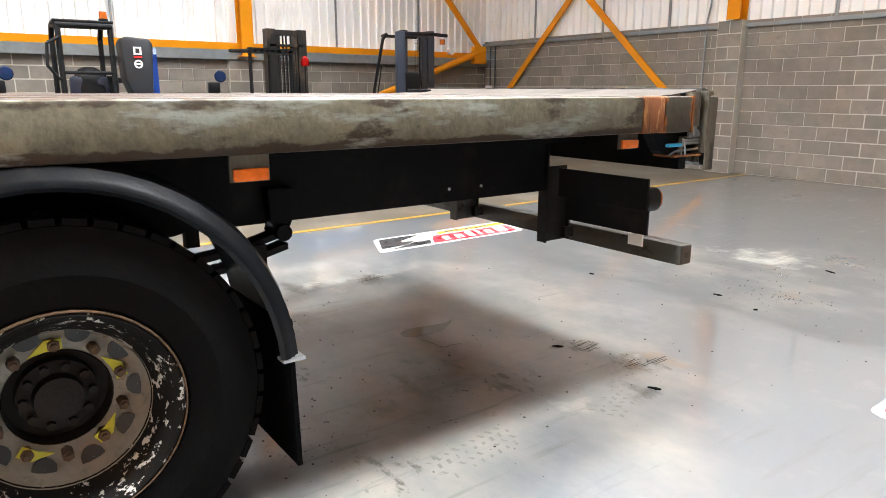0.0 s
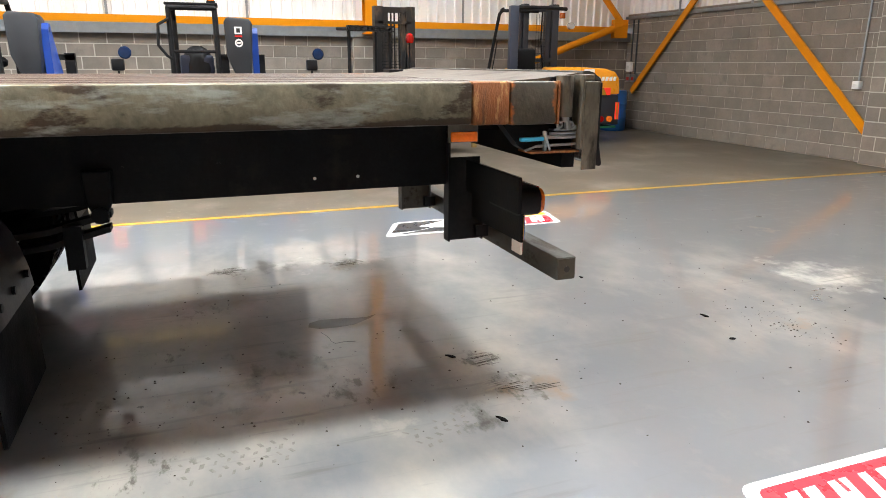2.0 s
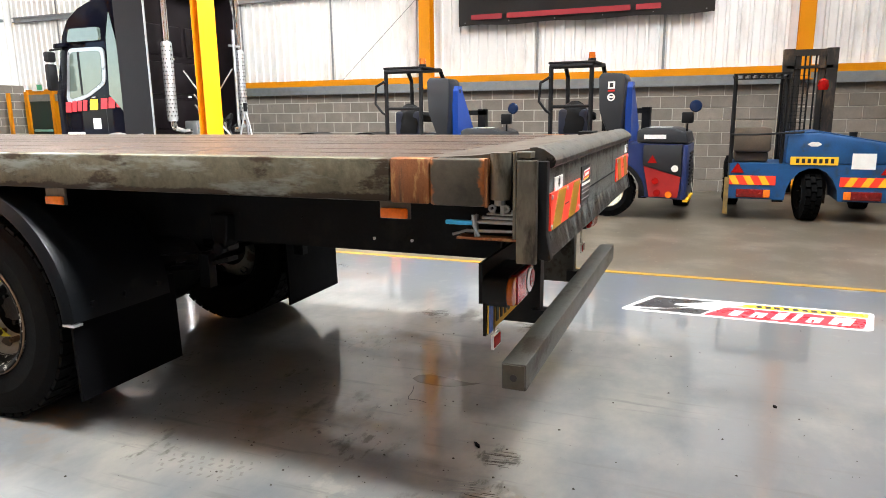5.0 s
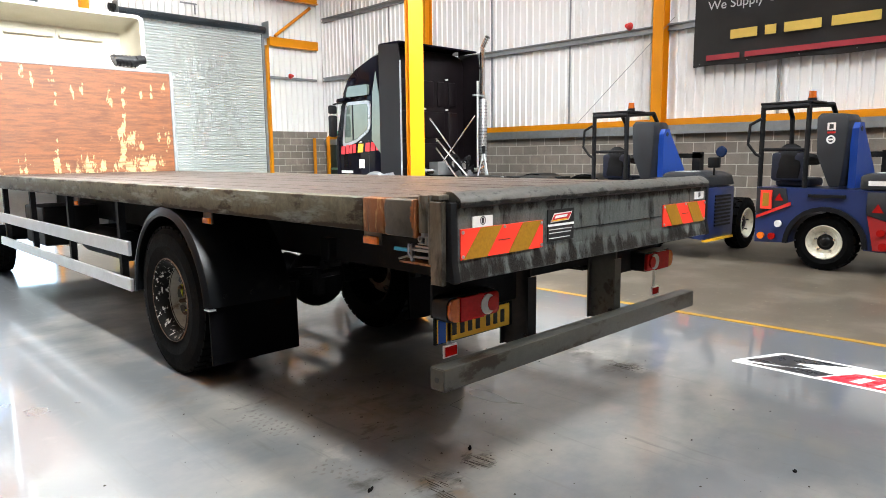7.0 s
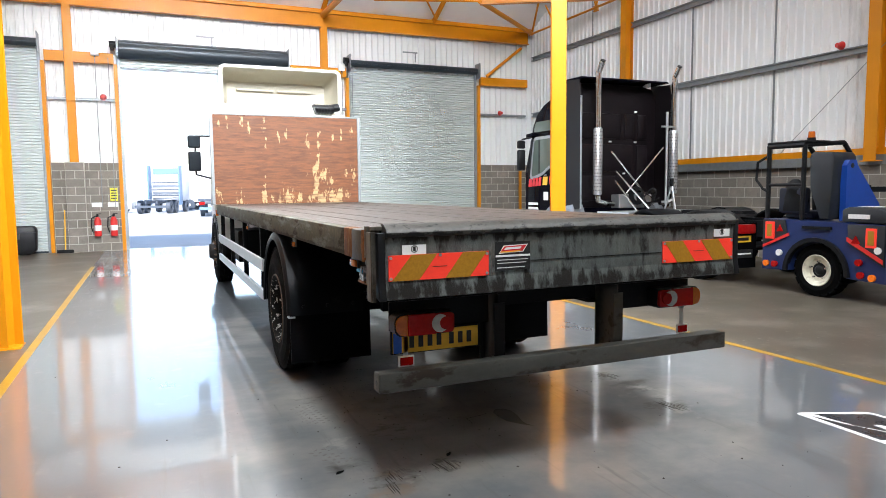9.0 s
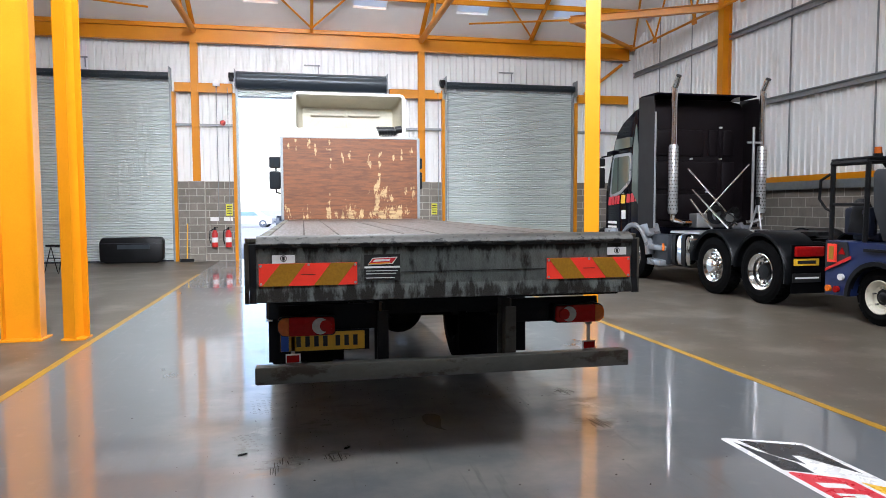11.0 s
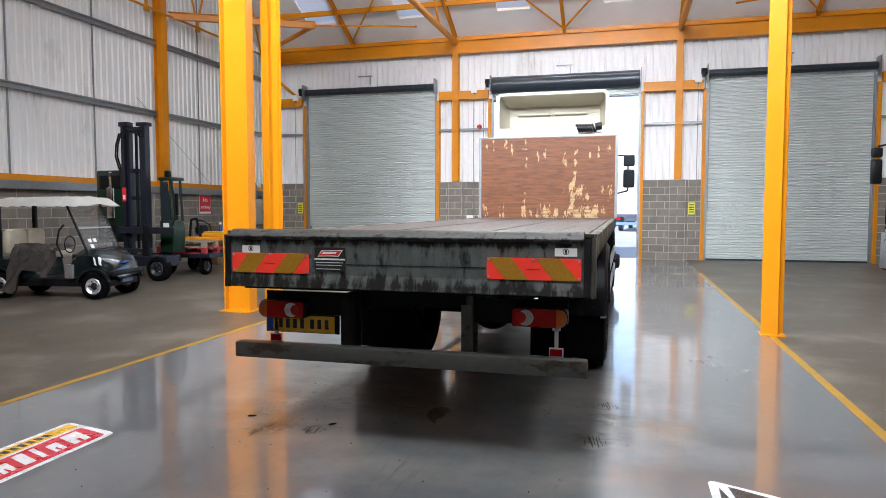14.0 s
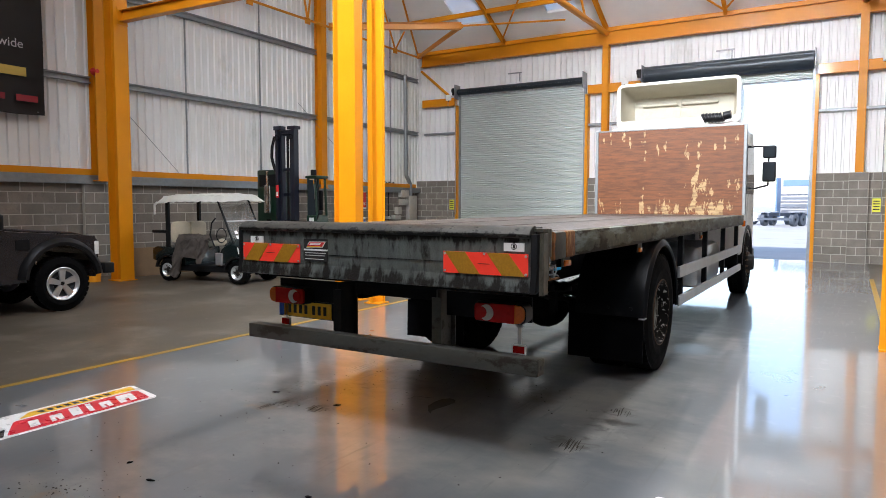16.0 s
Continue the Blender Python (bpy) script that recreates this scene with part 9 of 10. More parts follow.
part("exhaust", Shape().tube((-0.69, 0.06, 1.35), (-0.69, 0.06, 2.02), 0.085, seg=20).tube((-0.69, 0.06, 2.02), (-0.69, 0.06, 2.05), 0.085, 0.04, seg=20).tube((-0.69, 0.06, 2.04), (-0.69, 0.06, 2.28), 0.03).tube((-0.69, 0.06, 2.27), (-0.66, 0.03, 2.36), 0.03), CHROME, gf, "polished exhaust silencer", smooth=True)
part("beacon", Shape().tube((-0.62, 0.4, 2.42), (-0.62, 0.4, 2.47), 0.08).tube((-0.62, 0.4, 2.47), (-0.62, 0.4, 2.58), 0.065, 0.055), AMBER_LENS, gf, "amber beacon", smooth=True)
part("work_lamp", Shape().box(0.6, 0.72, 0.2, 0.3, 2.25, 2.39, 0.02), BLACK_PLASTIC, gf, "black work lamps", smooth=True)
part("cab_notice", Shape().box(0.56, 0.7, 0.19, 0.199, 1.1, 1.24), WHITE_STICKER, gf, "white notice")
for x, y in ((0.72, -0.28), (-1.1, -0.28), (-0.1, 1.2), (-1.1, 1.2)):
    w = wheel(gf, Matrix.Identity(4), r=0.27, width=0.2, rim_r=0.14, dish=0.06, rim_mat=CHARCOAL, edge_mat=CHARCOAL, nuts=5, holes=0, tread=24, hub_r=0.04, hub_len=0.02, block=0.006)
    w.matrix_local = Matrix.Translation((x, y, 0.27)) @ Matrix.Rotation(radians(90 if y < 1 else -90), 4, "Z")


# ---- pallets and clutter by the west wall ----
def pallet(mat, m, label):
    p = thing("wooden_pallet", label, "pallet", m, group="stacked pallets")
    for k in range(7):
        part("top_board", Shape().box(-0.6, 0.6, -0.5 + k * 0.15, -0.4 + k * 0.15, 0.12, 0.142), mat, p)
    for y in (-0.45, 0.0, 0.45):
        for x in (-0.55, 0.0, 0.55):
            part("foot_block", Shape().box(x - 0.05, x + 0.05, y - 0.05, y + 0.05, 0.02, 0.12), mat, p)
        part("bottom_board", Shape().box(-0.6, 0.6, y - 0.05, y + 0.05, 0.0, 0.02), mat, p)
    return p


RED_WOOD = material("red_painted_wood", (0.4, 0.03, 0.035), 0.7, vary=0.2, scale=6, bump=0.04)
GREY_WOOD = material("weathered_wood", (0.32, 0.25, 0.17), 0.85, vary=0.25, scale=5, bump=0.06, stretch=(1, 6, 1))
YEL_WOOD = material("yellow_painted_board", (0.7, 0.42, 0.03), 0.6, vary=0.15, scale=6, bump=0.03)
tro = thing("flat_trolley", "dark steel flat trolley carrying pallets", "trolley", Matrix.Translation((-8.75, 10.4, 0)))
part("bed", Shape().box(-0.85, 0.8, -0.75, 0.75, 0.4, 0.5, 0.02), DECK_NAVY, tro, "dark steel bed")
for x in (-0.55, 0.55):
    for y in (-0.55, 0.55):
        w = wheel(tro, Matrix.Identity(4), r=0.21, width=0.14, rim_r=0.11, dish=0.04, rim_mat=CHARCOAL, edge_mat=CHARCOAL, nuts=4, holes=0, tread=20, hub_r=0.03, hub_len=0.02, block=0.005)
        w.matrix_local = Matrix.Translation((x + (0.07 if x > 0 else -0.07), y, 0.21)) @ (Matrix.Rotation(math.pi, 4, "Z") if x > 0 else Matrix.Identity(4))
pallet(RED_WOOD, Matrix.Translation((-8.8, 10.3, 0.5)) @ Matrix.Diagonal((1.12, 1.1, 1, 1)), "red painted wooden pallet on the trolley")
pallet(GREY_WOOD, Matrix.Translation((-8.84, 10.28, 0.642)) @ Matrix.Rotation(radians(3), 4, "Z") @ Matrix.Diagonal((1.1, 1.08, 1, 1)), "weathered wooden pallet lying on a red pallet")
solid("fabricated_bracket", Shape().box(-9.2, -8.0, 10.45, 10.95, 0.784, 0.86, 0.015).box(-8.75, -8.0, 10.5, 10.9, 0.86, 0.96, 0.03), LOADER_ORANGE, "orange painted steel bracket lying on the pallets", "bracket")
solid("yellow_board", Shape().box(-8.7, -8.1, 10.52, 10.7, 0.961, 0.995, 0.006), YEL_WOOD, "yellow painted board lying on the frame", "board")
wm = thing("power_washer", "black wheeled power washer with a hose standing on the frame", "power washer", Matrix.Translation((-9.0, 10.7, 0.861)))
part("stand", Shape().pipe([(-0.15, -0.1, 0), (-0.1, -0.1, 0.42), (0.05, -0.1, 0.45), (0.15, -0.1, 0)], 0.03), BLACK_PLASTIC, wm, smooth=True)
part("motor", Shape().tube((-0.05, 0.1, 0.16), (0.15, 0.1, 0.16), 0.13), BLACK_PLASTIC, wm, "black motor", smooth=True)
part("hose", Shape().pipe([(0.05, -0.1, 0.42), (0.25, -0.1, 0.38), (0.42, -0.1, 0.3), (0.48, -0.1, 0.1)], 0.018), BLACK_PLASTIC, wm, "black hose", smooth=True)
sp = thing("spray_bottle", "clear spray bottle with blue liquid", "bottle", Matrix.Translation((-8.4, 10.8, 0.961)))
part("flask", Shape().lathe([(0.001, 0), (0.05, 0), (0.055, 0.12), (0.02, 0.18), (0.018, 0.2)], (0, 0, 0), "z", 16), BLUE_PAINT, sp, "blue flask", smooth=True)
part("nozzle", Shape().box(-0.05, 0.02, -0.015, 0.015, 0.2, 0.25, 0.006), WHITE_STICKER, sp, "white nozzle")


def carton(x, y, z, w, d, h, turn, label="brown cardboard carton on the floor by the wall"):
    c = thing("cardboard_box", label, "box", Matrix.Translation((x, y, z)) @ Matrix.Rotation(radians(turn), 4, "Z"), group="cartons by the wall")
    part("carton", Shape().box(-w / 2, w / 2, -d / 2, d / 2, 0, h, 0.008), CARD, c)
    part("tape", Shape().box(-w / 2 - 0.001, w / 2 + 0.001, -0.025, 0.025, h, h + 0.002), CREAM, c, "pale packing tape")
    return c


carton(-10.4, 13.9, 0, 0.8, 0.6, 0.55, 5)
carton(-10.35, 13.9, 0.552, 0.7, 0.55, 0.5, -4, "brown cardboard carton stacked on another carton")
carton(-10.3, 14.9, 0, 0.6, 0.6, 0.6, 10)
carton(-10.4, 14.9, 0.602, 0.5, 0.5, 0.35, -12, "brown cardboard carton stacked on another carton")
carton(-9.9, 12.6, 0, 0.7, 0.5, 0.45, 0)
sack = solid("white_sack", Shape().ball((0, 0, 0.28), 0.3, (1, 0.7, 0.95), 3), WHITE_STICKER, "white plastic sack with dark print", "sack", smooth=True)
for v in sack.data.vertices:
    v.co += Vector((noise.noise(v.co * 6), noise.noise(v.co * 6 + Vector((3, 1, 2))), noise.noise(v.co * 5))) * 0.05
    v.co.z = max(v.co.z, 0)
sack.matrix_world = Matrix.Translation((-9.65, 13.6, 0.0)) @ Matrix.Diagonal((1, 1, 1.25, 1))
tb = thing("steel_bench", "dark steel bench with a vice by the wall", "bench", Matrix.Translation((-8.75, 13.2, 0)) @ Matrix.Diagonal((0.72, 0.9, 0.9, 1)))
part("top", Shape().box(-0.5, 0.5, -0.35, 0.35, 0.82, 0.87), BLACK_STEEL, tb)
for x in (-0.45, 0.45):
    for y in (-0.3, 0.3):
        part("leg", Shape().box(x - 0.03, x + 0.03, y - 0.03, y + 0.03, 0, 0.82), BLACK_STEEL, tb)
part("shelf", Shape().box(-0.45, 0.45, -0.3, 0.3, 0.25, 0.28), BLACK_STEEL, tb)
red = solid("red_toolbox", Shape().box(-0.3, 0.3, -0.2, 0.2, 0, 0.32, 0.02), RED_PAINT, "red metal toolbox on the floor", "toolbox")
red.matrix_world = Matrix.Translation((-9.6, 14.5, 0))


def folding_stand(m):
    w = thing("folding_stand", "black folding work stand with a coat hung over it", "stand", m)
    for sx in (-0.35, 0.35):
        part("leg", Shape().tube((sx, -0.35, 0.0), (sx * 0.9, 0.0, 0.78), 0.018), BLACK_STEEL, w)
        part("leg", Shape().tube((sx, 0.35, 0.0), (sx * 0.9, 0.0, 0.78), 0.018), BLACK_STEEL, w)
    part("top", Shape().box(-0.45, 0.45, -0.15, 0.15, 0.78, 0.84, 0.01), BLACK_PLASTIC, w)
    part("rail", Shape().tube((-0.35, -0.2, 0.45), (0.35, -0.2, 0.45), 0.014), BLACK_STEEL, w)
    return w


fs = folding_stand(Matrix.Translation((-7.45, 13.8, 0)) @ Matrix.Rotation(radians(20), 4, "Z") @ Matrix.Diagonal((0.6, 0.6, 0.85, 1)))
part("coat", Shape().box(-0.2, 0.1, -0.06, 0.06, 0.84, 1.25, 0.04), BLANKET, fs, "grey coat", smooth=True)
folding_stand(Matrix.Translation((-6.95, 14.45, 0)) @ Matrix.Rotation(radians(-25), 4, "Z") @ Matrix.Diagonal((0.6, 0.6, 0.85, 1)))
# black bumper bar standing by the roller door
bb = thing("spare_bumper", "black plastic vehicle bumper standing by the roller door", "bumper", Matrix.Translation((-5.85, 17.35, 0)))
part("shell", Shape().prism([(-0.85, 0.04), (-0.9, 0.12), (-0.9, 0.62), (-0.82, 0.76), (0.82, 0.76), (0.88, 0.66), (0.86, 0.12), (0.7, 0.0), (-0.7, 0.0)], "y", -0.15, 0.15, 0.05), BLACK_PLASTIC, bb, "black moulded shell", smooth=True)
part("slot", Shape().box(-0.4, 0.5, -0.16, -0.148, 0.42, 0.55), DARK_STEEL, bb, "grey centre panel")
part("slot_edge", Shape().box(-0.88, 0.86, -0.158, -0.148, 0.58, 0.595), CHARCOAL, bb)


# ---- wall fittings ----
def bell(x, y, z, facing):
    b = thing("alarm_bell", "small red alarm sounder on the girt", "alarm", Matrix.Translation((x, y, z)), group="alarm sounders")
    ax = Vector(facing)
    part("dome", Shape().tube((0, 0, 0), ax * 0.09, 0.085, 0.05, seg=18), RED_PAINT, b, smooth=True)
    part("collar", Shape().tube(ax * 0.09, ax * 0.13, 0.045, seg=14), RED_PAINT, b, smooth=True)
    part("wall_plate", Shape().tube(-ax * 0.04, Vector((0, 0, 0)), 0.05, seg=14), WHITE_STICKER, b)


bell(X_RIGHT - 0.18, 5.95, 4.3, (-1, 0, 0))
bell(-3.25, Y_DOOR - 0.18, 4.2, (0, -1, 0))
bell(9.0, Y_DOOR - 0.18, 4.2, (0, -1, 0))
bell(X_LEFT + 0.18, 5.0, 4.35, (1, 0, 0))


def extinguisher(x, y, z):
    e = thing("fire_extinguisher", "red fire extinguisher hung on the block wall", "fire extinguisher", Matrix.Translation((x, y, z)), group="fire extinguishers")
    part("cylinder", Shape().lathe([(0.001, 0), (0.085, 0.0), (0.09, 0.03), (0.09, 0.42), (0.06, 0.5), (0.03, 0.53), (0.001, 0.53)], (0, 0, 0), "z", 20), RED_PAINT, e, smooth=True)
    part("label", Shape().lathe([(0.0915, 0.15), (0.0915, 0.3)], (0, 0, 0), "z", 20), WHITE_STICKER, e, "white label")
    part("valve", Shape().box(-0.03, 0.03, -0.03, 0.03, 0.53, 0.6, 0.008).box(-0.02, 0.1, -0.012, 0.012, 0.6, 0.62), BLACK_PLASTIC, e, "black valve and lever")
    part("hose", Shape().pipe([(-0.03, 0, 0.56), (-0.14, 0, 0.5), (-0.16, 0, 0.25), (-0.12, 0, 0.1)], 0.014), BLACK_PLASTIC, e, "black hose", smooth=True)
    part("hook", Shape().box(-0.03, 0.03, 0.07, 0.12, 0.3, 0.4), GALV, e)


for x in (-3.55, -3.15):
    extinguisher(x, Y_DOOR - 0.24, 0.42)
    solid("extinguisher_sign", Shape().box(x - 0.13, x + 0.13, Y_DOOR - 0.145, Y_DOOR - 0.135, 1.22, 1.34), WHITE_STICKER, "small white safety sign above the extinguisher", "sign")


def small_sign(x, y, z, axis, w, h, mat, label, bars, ink):
    g = thing("wall_sign", label, "sign", Matrix.Identity(4))
    b = (x - w / 2, x + w / 2, y - 0.004, y + 0.004) if axis == "y" else (x - 0.004, x + 0.004, y - w / 2, y + w / 2)
    part("board", Shape().box(*b, z - h / 2, z + h / 2), mat, g)
    for k in range(bars):
        zz = z + h * (0.3 - 0.6 * k / max(1, bars - 1))
        if axis == "y":
            part("text_bar", Shape().box(x - w * 0.38, x + w * 0.38, y - 0.008, y - 0.004, zz - h * 0.04, zz + h * 0.04), ink, g)
        else:
            part("text_bar", Shape().box(x + 0.004, x + 0.008, y - w * 0.38, y + w * 0.38, zz - h * 0.04, zz + h * 0.04), ink, g)
    return g


YELLOW_SIGN = material("yellow_notice", (0.75, 0.72, 0.05), 0.5, vary=0.05, bump=0)
for x in (-3.12, 3.3, -9.7):
    small_sign(x, Y_DOOR - 0.14, 1.56, "y", 0.19, 0.36, YELLOW_SIGN, "yellow notice on the block wall", 4, BLACK_INK)
ns = thing("no_smoking_sign", "red and white no smoking sign on the block wall", "sign", Matrix.Identity(4))
nx_, ny_, nz_ = X_LEFT + 0.06, 14.2, 1.82
part("board", Shape().box(nx_ - 0.01, nx_ + 0.004, ny_ - 0.29, ny_ + 0.29, nz_ - 0.42, nz_ + 0.42), WHITE_STICKER, ns, "white board")
part("red_field", Shape().box(nx_ + 0.004, nx_ + 0.007, ny_ - 0.28, ny_ + 0.28, nz_ - 0.36, nz_ + 0.14), RED_INK, ns, "red field")
part("pictogram", Shape().tube((nx_ + 0.003, ny_, nz_ + 0.28), (nx_ + 0.008, ny_, nz_ + 0.28), 0.1), RED_INK, ns)
turn_w = Matrix.Rotation(radians(90), 4, "Z") @ Matrix.Rotation(radians(90), 4, "X")
text_mesh("No", 0.18, WHITE_STICKER, ns, Matrix.Translation((nx_ + 0.009, ny_, nz_ + 0.0)) @ turn_w)
text_mesh("smoking", 0.14, WHITE_STICKER, ns, Matrix.Translation((nx_ + 0.009, ny_, nz_ - 0.22)) @ turn_w)
# electrical boxes and conduits, west wall corner
BOX_CREAM = material("cream_grey_enclosure", (0.5, 0.48, 0.42), 0.5, vary=0.08, scale=6, bump=0.01)
for y, z, w, h in ((16.62, 1.95, 0.44, 0.26), (16.62, 1.65, 0.42, 0.23), (17.12, 1.44, 0.5, 0.88), (16.27, 1.34, 0.22, 0.26), (16.15, 1.1, 0.4, 0.15), (15.68, 1.1, 0.18, 0.1)):
    eb = thing("electrical_box", "pale grey electrical box on the block wall", "electrical box", Matrix.Identity(4), group="electrical boxes")
    part("case", Shape().box(X_LEFT + 0.03, X_LEFT + 0.2, y - w / 2, y + w / 2, z - h / 2, z + h / 2, 0.012), BOX_CREAM, eb, smooth=True)
    part("cover_screw", Shape().tube((X_LEFT + 0.2, y, z + h * 0.4), (X_LEFT + 0.204, y, z + h * 0.4), 0.01), DARK_STEEL, eb)
solid("cable_duct", Shape().pipe([(X_LEFT + 0.12, 17.05, 1.87), (X_LEFT + 0.12, 17.05, 2.3), (X_LEFT + 0.14, 16.75, 2.6), (X_LEFT + 0.14, 16.7, 6.2)], 0.07), GALV, "grey galvanised cable duct on the wall", "conduit", "structure", smooth=True)
for k in range(3):
    solid("conduit", Shape().pipe([(X_LEFT + 0.08, 15.3 + 0.22 * k, 1.0), (X_LEFT + 0.08, 15.3 + 0.22 * k, 2.1), (X_LEFT + 0.1, 15.5 + 0.25 * k, 2.35), (X_LEFT + 0.08, 16.1, 2.15)], 0.015), BLACK_PLASTIC, "black cable on the wall", "conduit", "structure", smooth=True)
# south wall corner sockets and conduit
for x, z, w, h, mat in ((10.15, 1.42, 0.16, 0.22, WHITE_STICKER), (10.12, 1.17, 0.14, 0.18, GALV), (9.94, 1.17, 0.14, 0.18, GALV), (4.2, 1.17, 0.12, 0.12, WHITE_STICKER)):
    eb = thing("socket_box", "pale switch box on the block wall", "electrical box", Matrix.Identity(4), group="wall sockets")
    part("case", Shape().box(x - w / 2, x + w / 2, Y_BACK + 0.03, Y_BACK + 0.13, z - h / 2, z + h / 2, 0.012), mat, eb, smooth=True)
    part("socket_face", Shape().box(x - w * 0.3, x + w * 0.3, Y_BACK + 0.13, Y_BACK + 0.136, z - h * 0.3, z + h * 0.1), RED_PAINT if mat is GALV else CLEAR_LENS, eb)
for x, z in ((10.12, 1.26), (9.94, 1.26)):
    solid("conduit", Shape().tube((x, Y_BACK + 0.07, z), (x, Y_BACK + 0.07, 2.45), 0.016), DARK_STEEL, "dark conduit on the block wall", "conduit", "structure")
solid("conduit", Shape().pipe([(4.2, Y_BACK + 0.06, 1.2), (4.19, Y_BACK + 0.06, 2.62), (4.12, Y_BACK + 0.09, 2.9), (4.12, Y_BACK + 0.09, 5.0)], 0.016), GALV, "grey conduit up the pier", "conduit", "structure", smooth=True)
# door controls: boxes on the rail with hanging cables
for x in (-3.4, 3.4, -9.75):
    cbx = thing("door_control_box", "white door control box on the orange rail", "control box", Matrix.Identity(4), group="door control boxes")
    part("case", Shape().box(x - 0.1, x + 0.1, Y_DOOR - 0.34, Y_DOOR - 0.26, 5.28, 5.48, 0.012), WHITE_STICKER, cbx, smooth=True)
    part("gland", Shape().tube((x, Y_DOOR - 0.3, 5.24), (x, Y_DOOR - 0.3, 5.28), 0.02), BLACK_PLASTIC, cbx)
    for dx in (0.0, 0.32):
        solid("pull_chain", Shape().tube((x + dx, Y_DOOR - 0.34, 1.2), (x + dx, Y_DOOR - 0.34, 5.24), 0.01, seg=6), GALV, "thin door pull chain", "chain", "structure")
# yard aerials over the doors
for x in (-7.2, -0.5, 5.8):
    s = Shape().box(x - 0.3, x + 0.2, Y_DOOR - 0.1, Y_DOOR - 0.07, 6.02, 6.06).box(x + 0.12, x + 0.15, Y_DOOR - 0.1, Y_DOOR - 0.07, 5.75, 6.02)
    solid("door_bracket", s, GALV, "small grey bracket above the roller door", "bracket", "structure")
# white cans and a green reel by the tractor unit
for x in (8.55, 8.8):
    wc = thing("jerry_can", "white plastic can standing on the floor by the wall", "can", Matrix.Translation((x, 17.3, 0)), group="white cans")
    part("tank", Shape().box(-0.09, 0.09, -0.12, 0.12, 0, 0.34, 0.03), WHITE_STICKER, wc, smooth=True)
    part("cap", Shape().tube((0.03, -0.05, 0.34), (0.03, -0.05, 0.4), 0.03), WHITE_STICKER, wc, smooth=True)
hr = thing("hose_reel", "green hose reel standing on the floor by the wall", "hose reel", Matrix.Translation((9.25, 17.2, 0)))
part("frame", Shape().box(-0.15, 0.15, -0.12, 0.12, 0, 0.55, 0.03), material("green_moulded_plastic", (0.01, 0.12, 0.05), 0.4), hr, smooth=True)
part("coil", Shape().tube((-0.1, -0.16, 0.65), (-0.1, 0.1, 0.65), 0.26, seg=24), BLACK_PLASTIC, hr, "black coiled hose", smooth=True)
part("orange_rail", Shape().box(0.3, 0.36, -0.05, 0.05, 0.0, 2.2), ORANGE, hr)
broom = thing("broom", "yellow-handled broom leaning on the block wall", "broom", Matrix.Translation((-4.35, 17.42, 0)))
part("handle", Shape().tube((0, 0, 0.08), (0.02, 0.1, 1.15), 0.016), YELLOW_INK, broom, "yellow handle")
part("head", Shape().box(-0.2, 0.2, -0.04, 0.04, 0, 0.09, 0.01), BLACK_PLASTIC, broom, "black broom head")

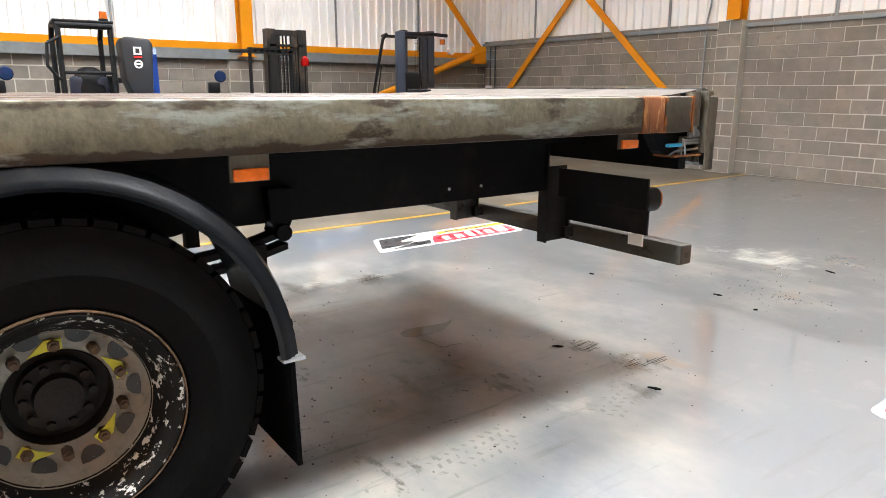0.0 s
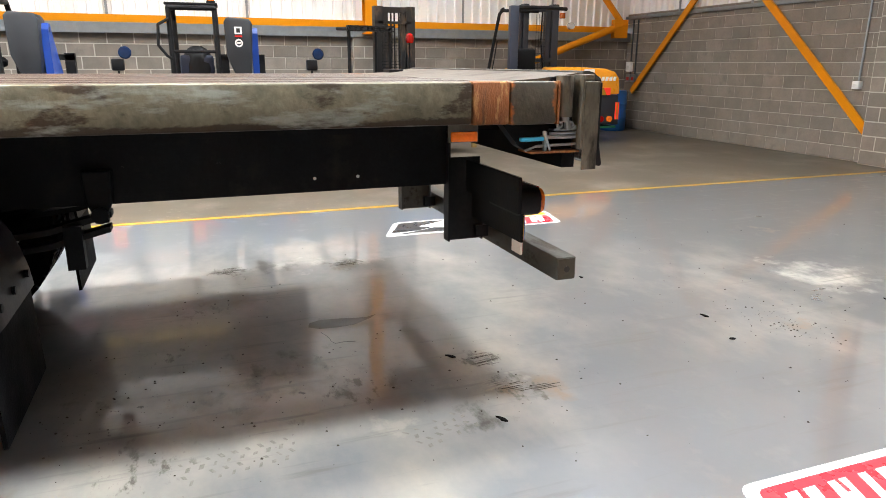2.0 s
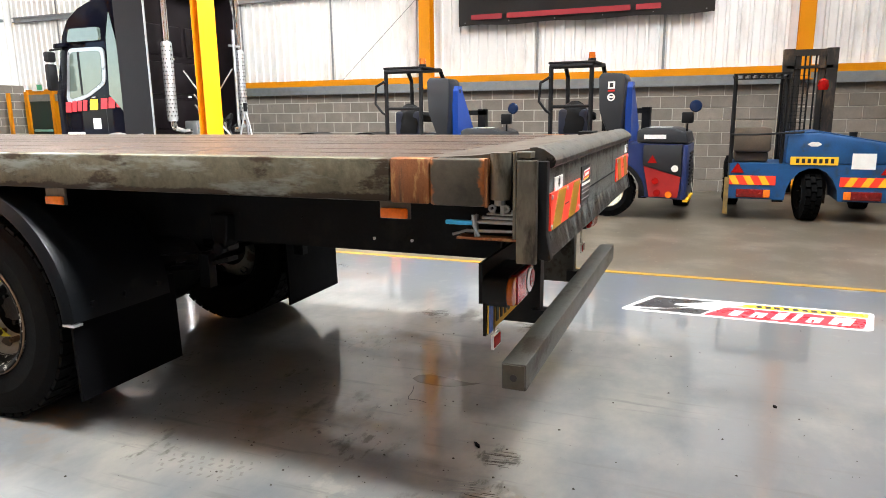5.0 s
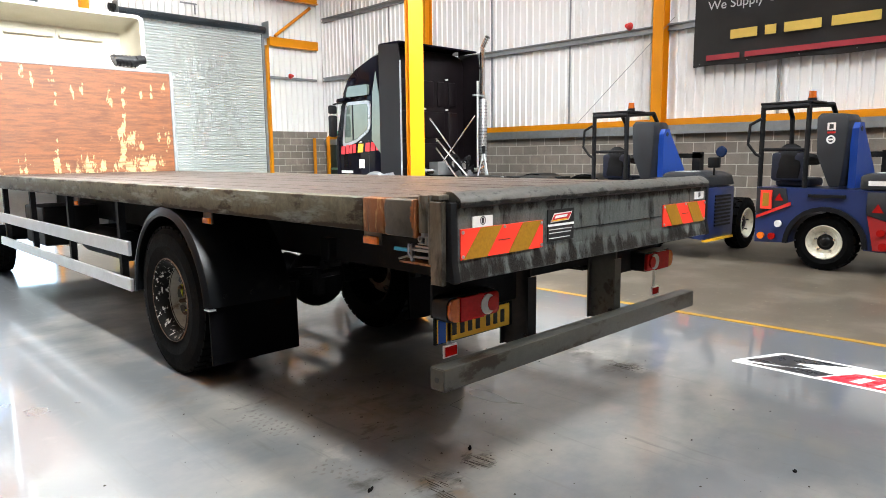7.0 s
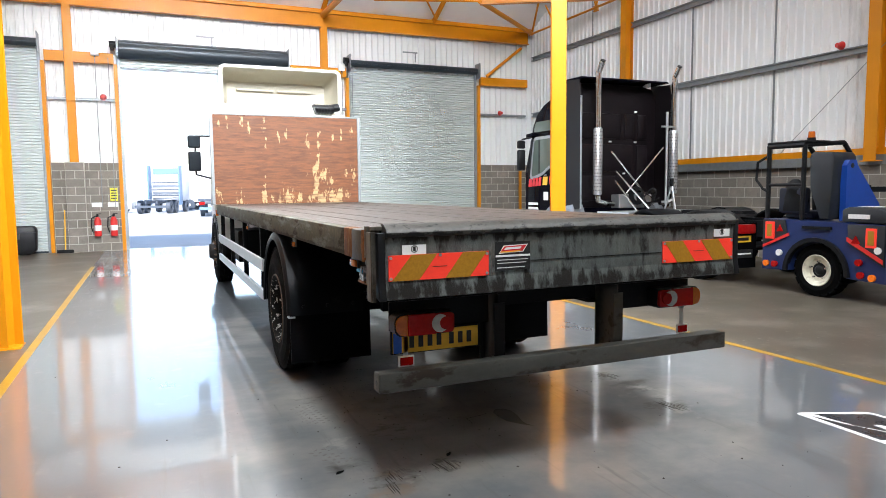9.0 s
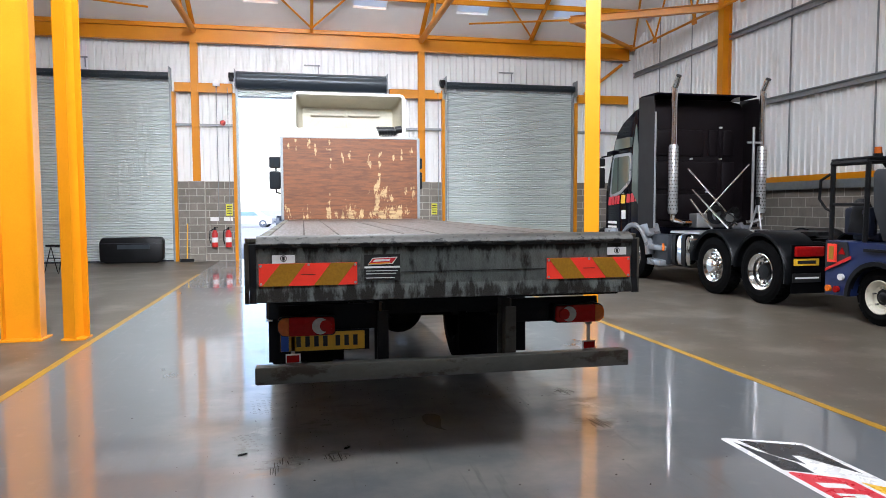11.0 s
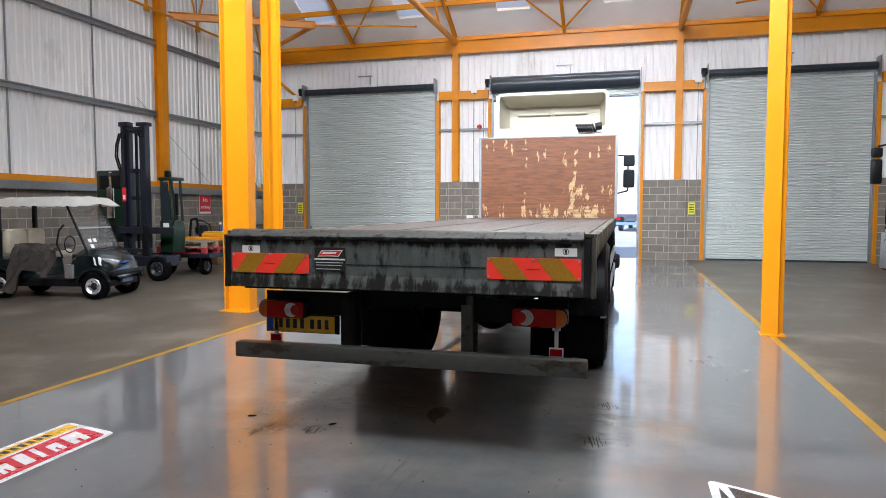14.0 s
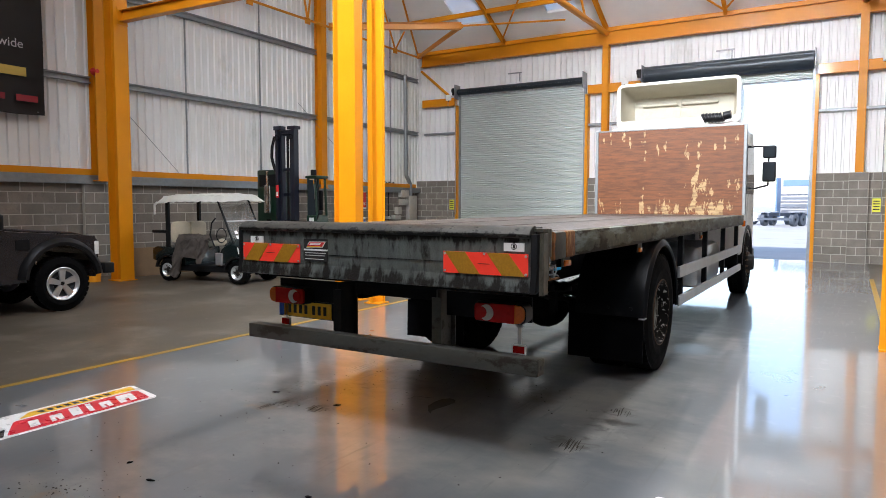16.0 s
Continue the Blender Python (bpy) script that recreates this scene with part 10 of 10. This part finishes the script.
# ---- lane decals: plain shapes in their colours ----
def decal(m):
    d = thing("floor_decal", "red, white and black badge decal stuck on the floor", "floor decal", m, group="floor decals")
    L, W = 1.85, 0.5
    def corner(pts, r=0.08):
        out = []
        n = len(pts)
        for i in range(n):
            p, a, b = Vector(pts[i]), Vector(pts[i - 1]), Vector(pts[(i + 1) % n])
            u, v = (a - p).normalized(), (b - p).normalized()
            for k in range(5):
                t = k / 4
                out.append(tuple(p + u * r * (1 - t) ** 2 + v * r * t * t))
        return out
    outer = corner([(0.0, 0.0), (0.22, W), (L, W), (L - 0.1, 0.0)], 0.06)
    part("white_edge", Shape().prism(outer, "z", 0.0008, 0.0016), FLOOR_WHITE, d, "white border")
    part("red_field", Shape().prism(corner([(0.62, 0.04), (0.8, 0.32), (L - 0.08, 0.32), (L - 0.15, 0.04)], 0.04), "z", 0.0016, 0.0024), FLOOR_RED, d, "red field")
    part("gold_band", Shape().prism(corner([(0.85, 0.35), (0.98, 0.46), (L - 0.04, 0.46), (L - 0.07, 0.35)], 0.015), "z", 0.0016, 0.0024), FLOOR_GOLD, d, "gold band")
    part("black_flag", Shape().prism([(0.08, 0.1), (0.26, 0.46), (0.75, 0.46), (0.42, 0.3), (0.4, 0.26), (0.55, 0.24), (0.36, 0.14)], "z", 0.0016, 0.0024), FLOOR_BLACK, d, "black flag")
    part("black_flag", Shape().prism([(0.1, 0.05), (0.28, 0.1), (0.52, 0.2), (0.68, 0.19), (0.6, 0.04)], "z", 0.0016, 0.0024), FLOOR_BLACK, d, "black flag")
    # chunky slanted white letter shapes, unreadable
    for k, (x, w) in enumerate(((0.8, 0.07), (0.95, 0.09), (1.1, 0.08), (1.23, 0.04), (1.33, 0.09), (1.48, 0.14))):
        h = 0.2 if k in (2, 3, 5) else 0.15
        part("white_letter_shape", Shape().prism([(x, 0.09), (x + w, 0.09), (x + w + 0.1 * h / 0.27, 0.09 + h), (x + 0.1 * h / 0.27, 0.09 + h)], "z", 0.0024, 0.0032), FLOOR_WHITE, d)
        if w > 0.08:
            part("letter_gap", Shape().prism([(x + w * 0.42, 0.09), (x + w * 0.6, 0.09), (x + w * 0.8, 0.16), (x + w * 0.6, 0.16)], "z", 0.0032, 0.004), FLOOR_RED, d)
    for k in range(9):
        part("small_letter_shape", Shape().box(1.02 + k * 0.065, 1.06 + k * 0.065, 0.375, 0.435, 0.0024, 0.003), FLOOR_BLACK, d)
    return d


dm = decal(Matrix.Translation((1.88, 0.1, 0)) @ Matrix.Rotation(radians(-90), 4, "Z"))
copy_thing(dm, Matrix.Translation((-2.03, -1.87, 0)) @ Matrix.Rotation(radians(90), 4, "Z"))

# ---- block walls ----
block_wall("wall_base_east", (X_RIGHT - 0.03, Y_DOOR, 0), (0, -1, 0), Y_DOOR - Y_BACK, 2.025, single=(17.4, 25.9))
block_wall("wall_base_south", (X_RIGHT, Y_BACK + 0.03, 0), (-1, 0, 0), X_RIGHT - X_LEFT, 2.59, single=(0.0, 8.6))
block_wall("wall_base_west", (X_LEFT + 0.03, Y_BACK, 0), (0, 1, 0), Y_DOOR - Y_BACK, 2.025)
for a, b in ((X_LEFT, -9.55), (-4.6, -2.95), (1.85, 3.56), (8.25, X_RIGHT)):
    block_wall("wall_base_north", (a, Y_DOOR - 0.12, 0), (1, 0, 0), b - a, 2.43)
for x in (-4.03, 2.88):
    block_wall("pier_north", (x - 0.23, Y_DOOR - 0.3, 0), (1, 0, 0), 0.46, 2.43, thick=0.18, label="grey concrete block pier below the mullion")
block_wall("pier_south", (3.87, Y_BACK + 0.22, 0), (-1, 0, 0), 0.45, 2.59, thick=0.19, label="grey concrete block pier on the end wall")
solid("wall_capping", Shape().box(X_LEFT, X_RIGHT, Y_BACK + 0.0, Y_BACK + 0.1, 2.477, 2.54), GALV, "grey steel capping on the block wall", "trim", "structure")
for y in EAST_Y:
    block_wall("pier_east", (X_RIGHT - 0.12, y + 0.34, 0), (0, -1, 0), 0.68, 2.025, thick=0.1, label="grey concrete block pier below the wall column")
for y in WEST_Y:
    block_wall("pier_west", (X_LEFT + 0.12, y - 0.34, 0), (0, 1, 0), 0.68, 2.025, thick=0.1, label="grey concrete block pier below the wall column")
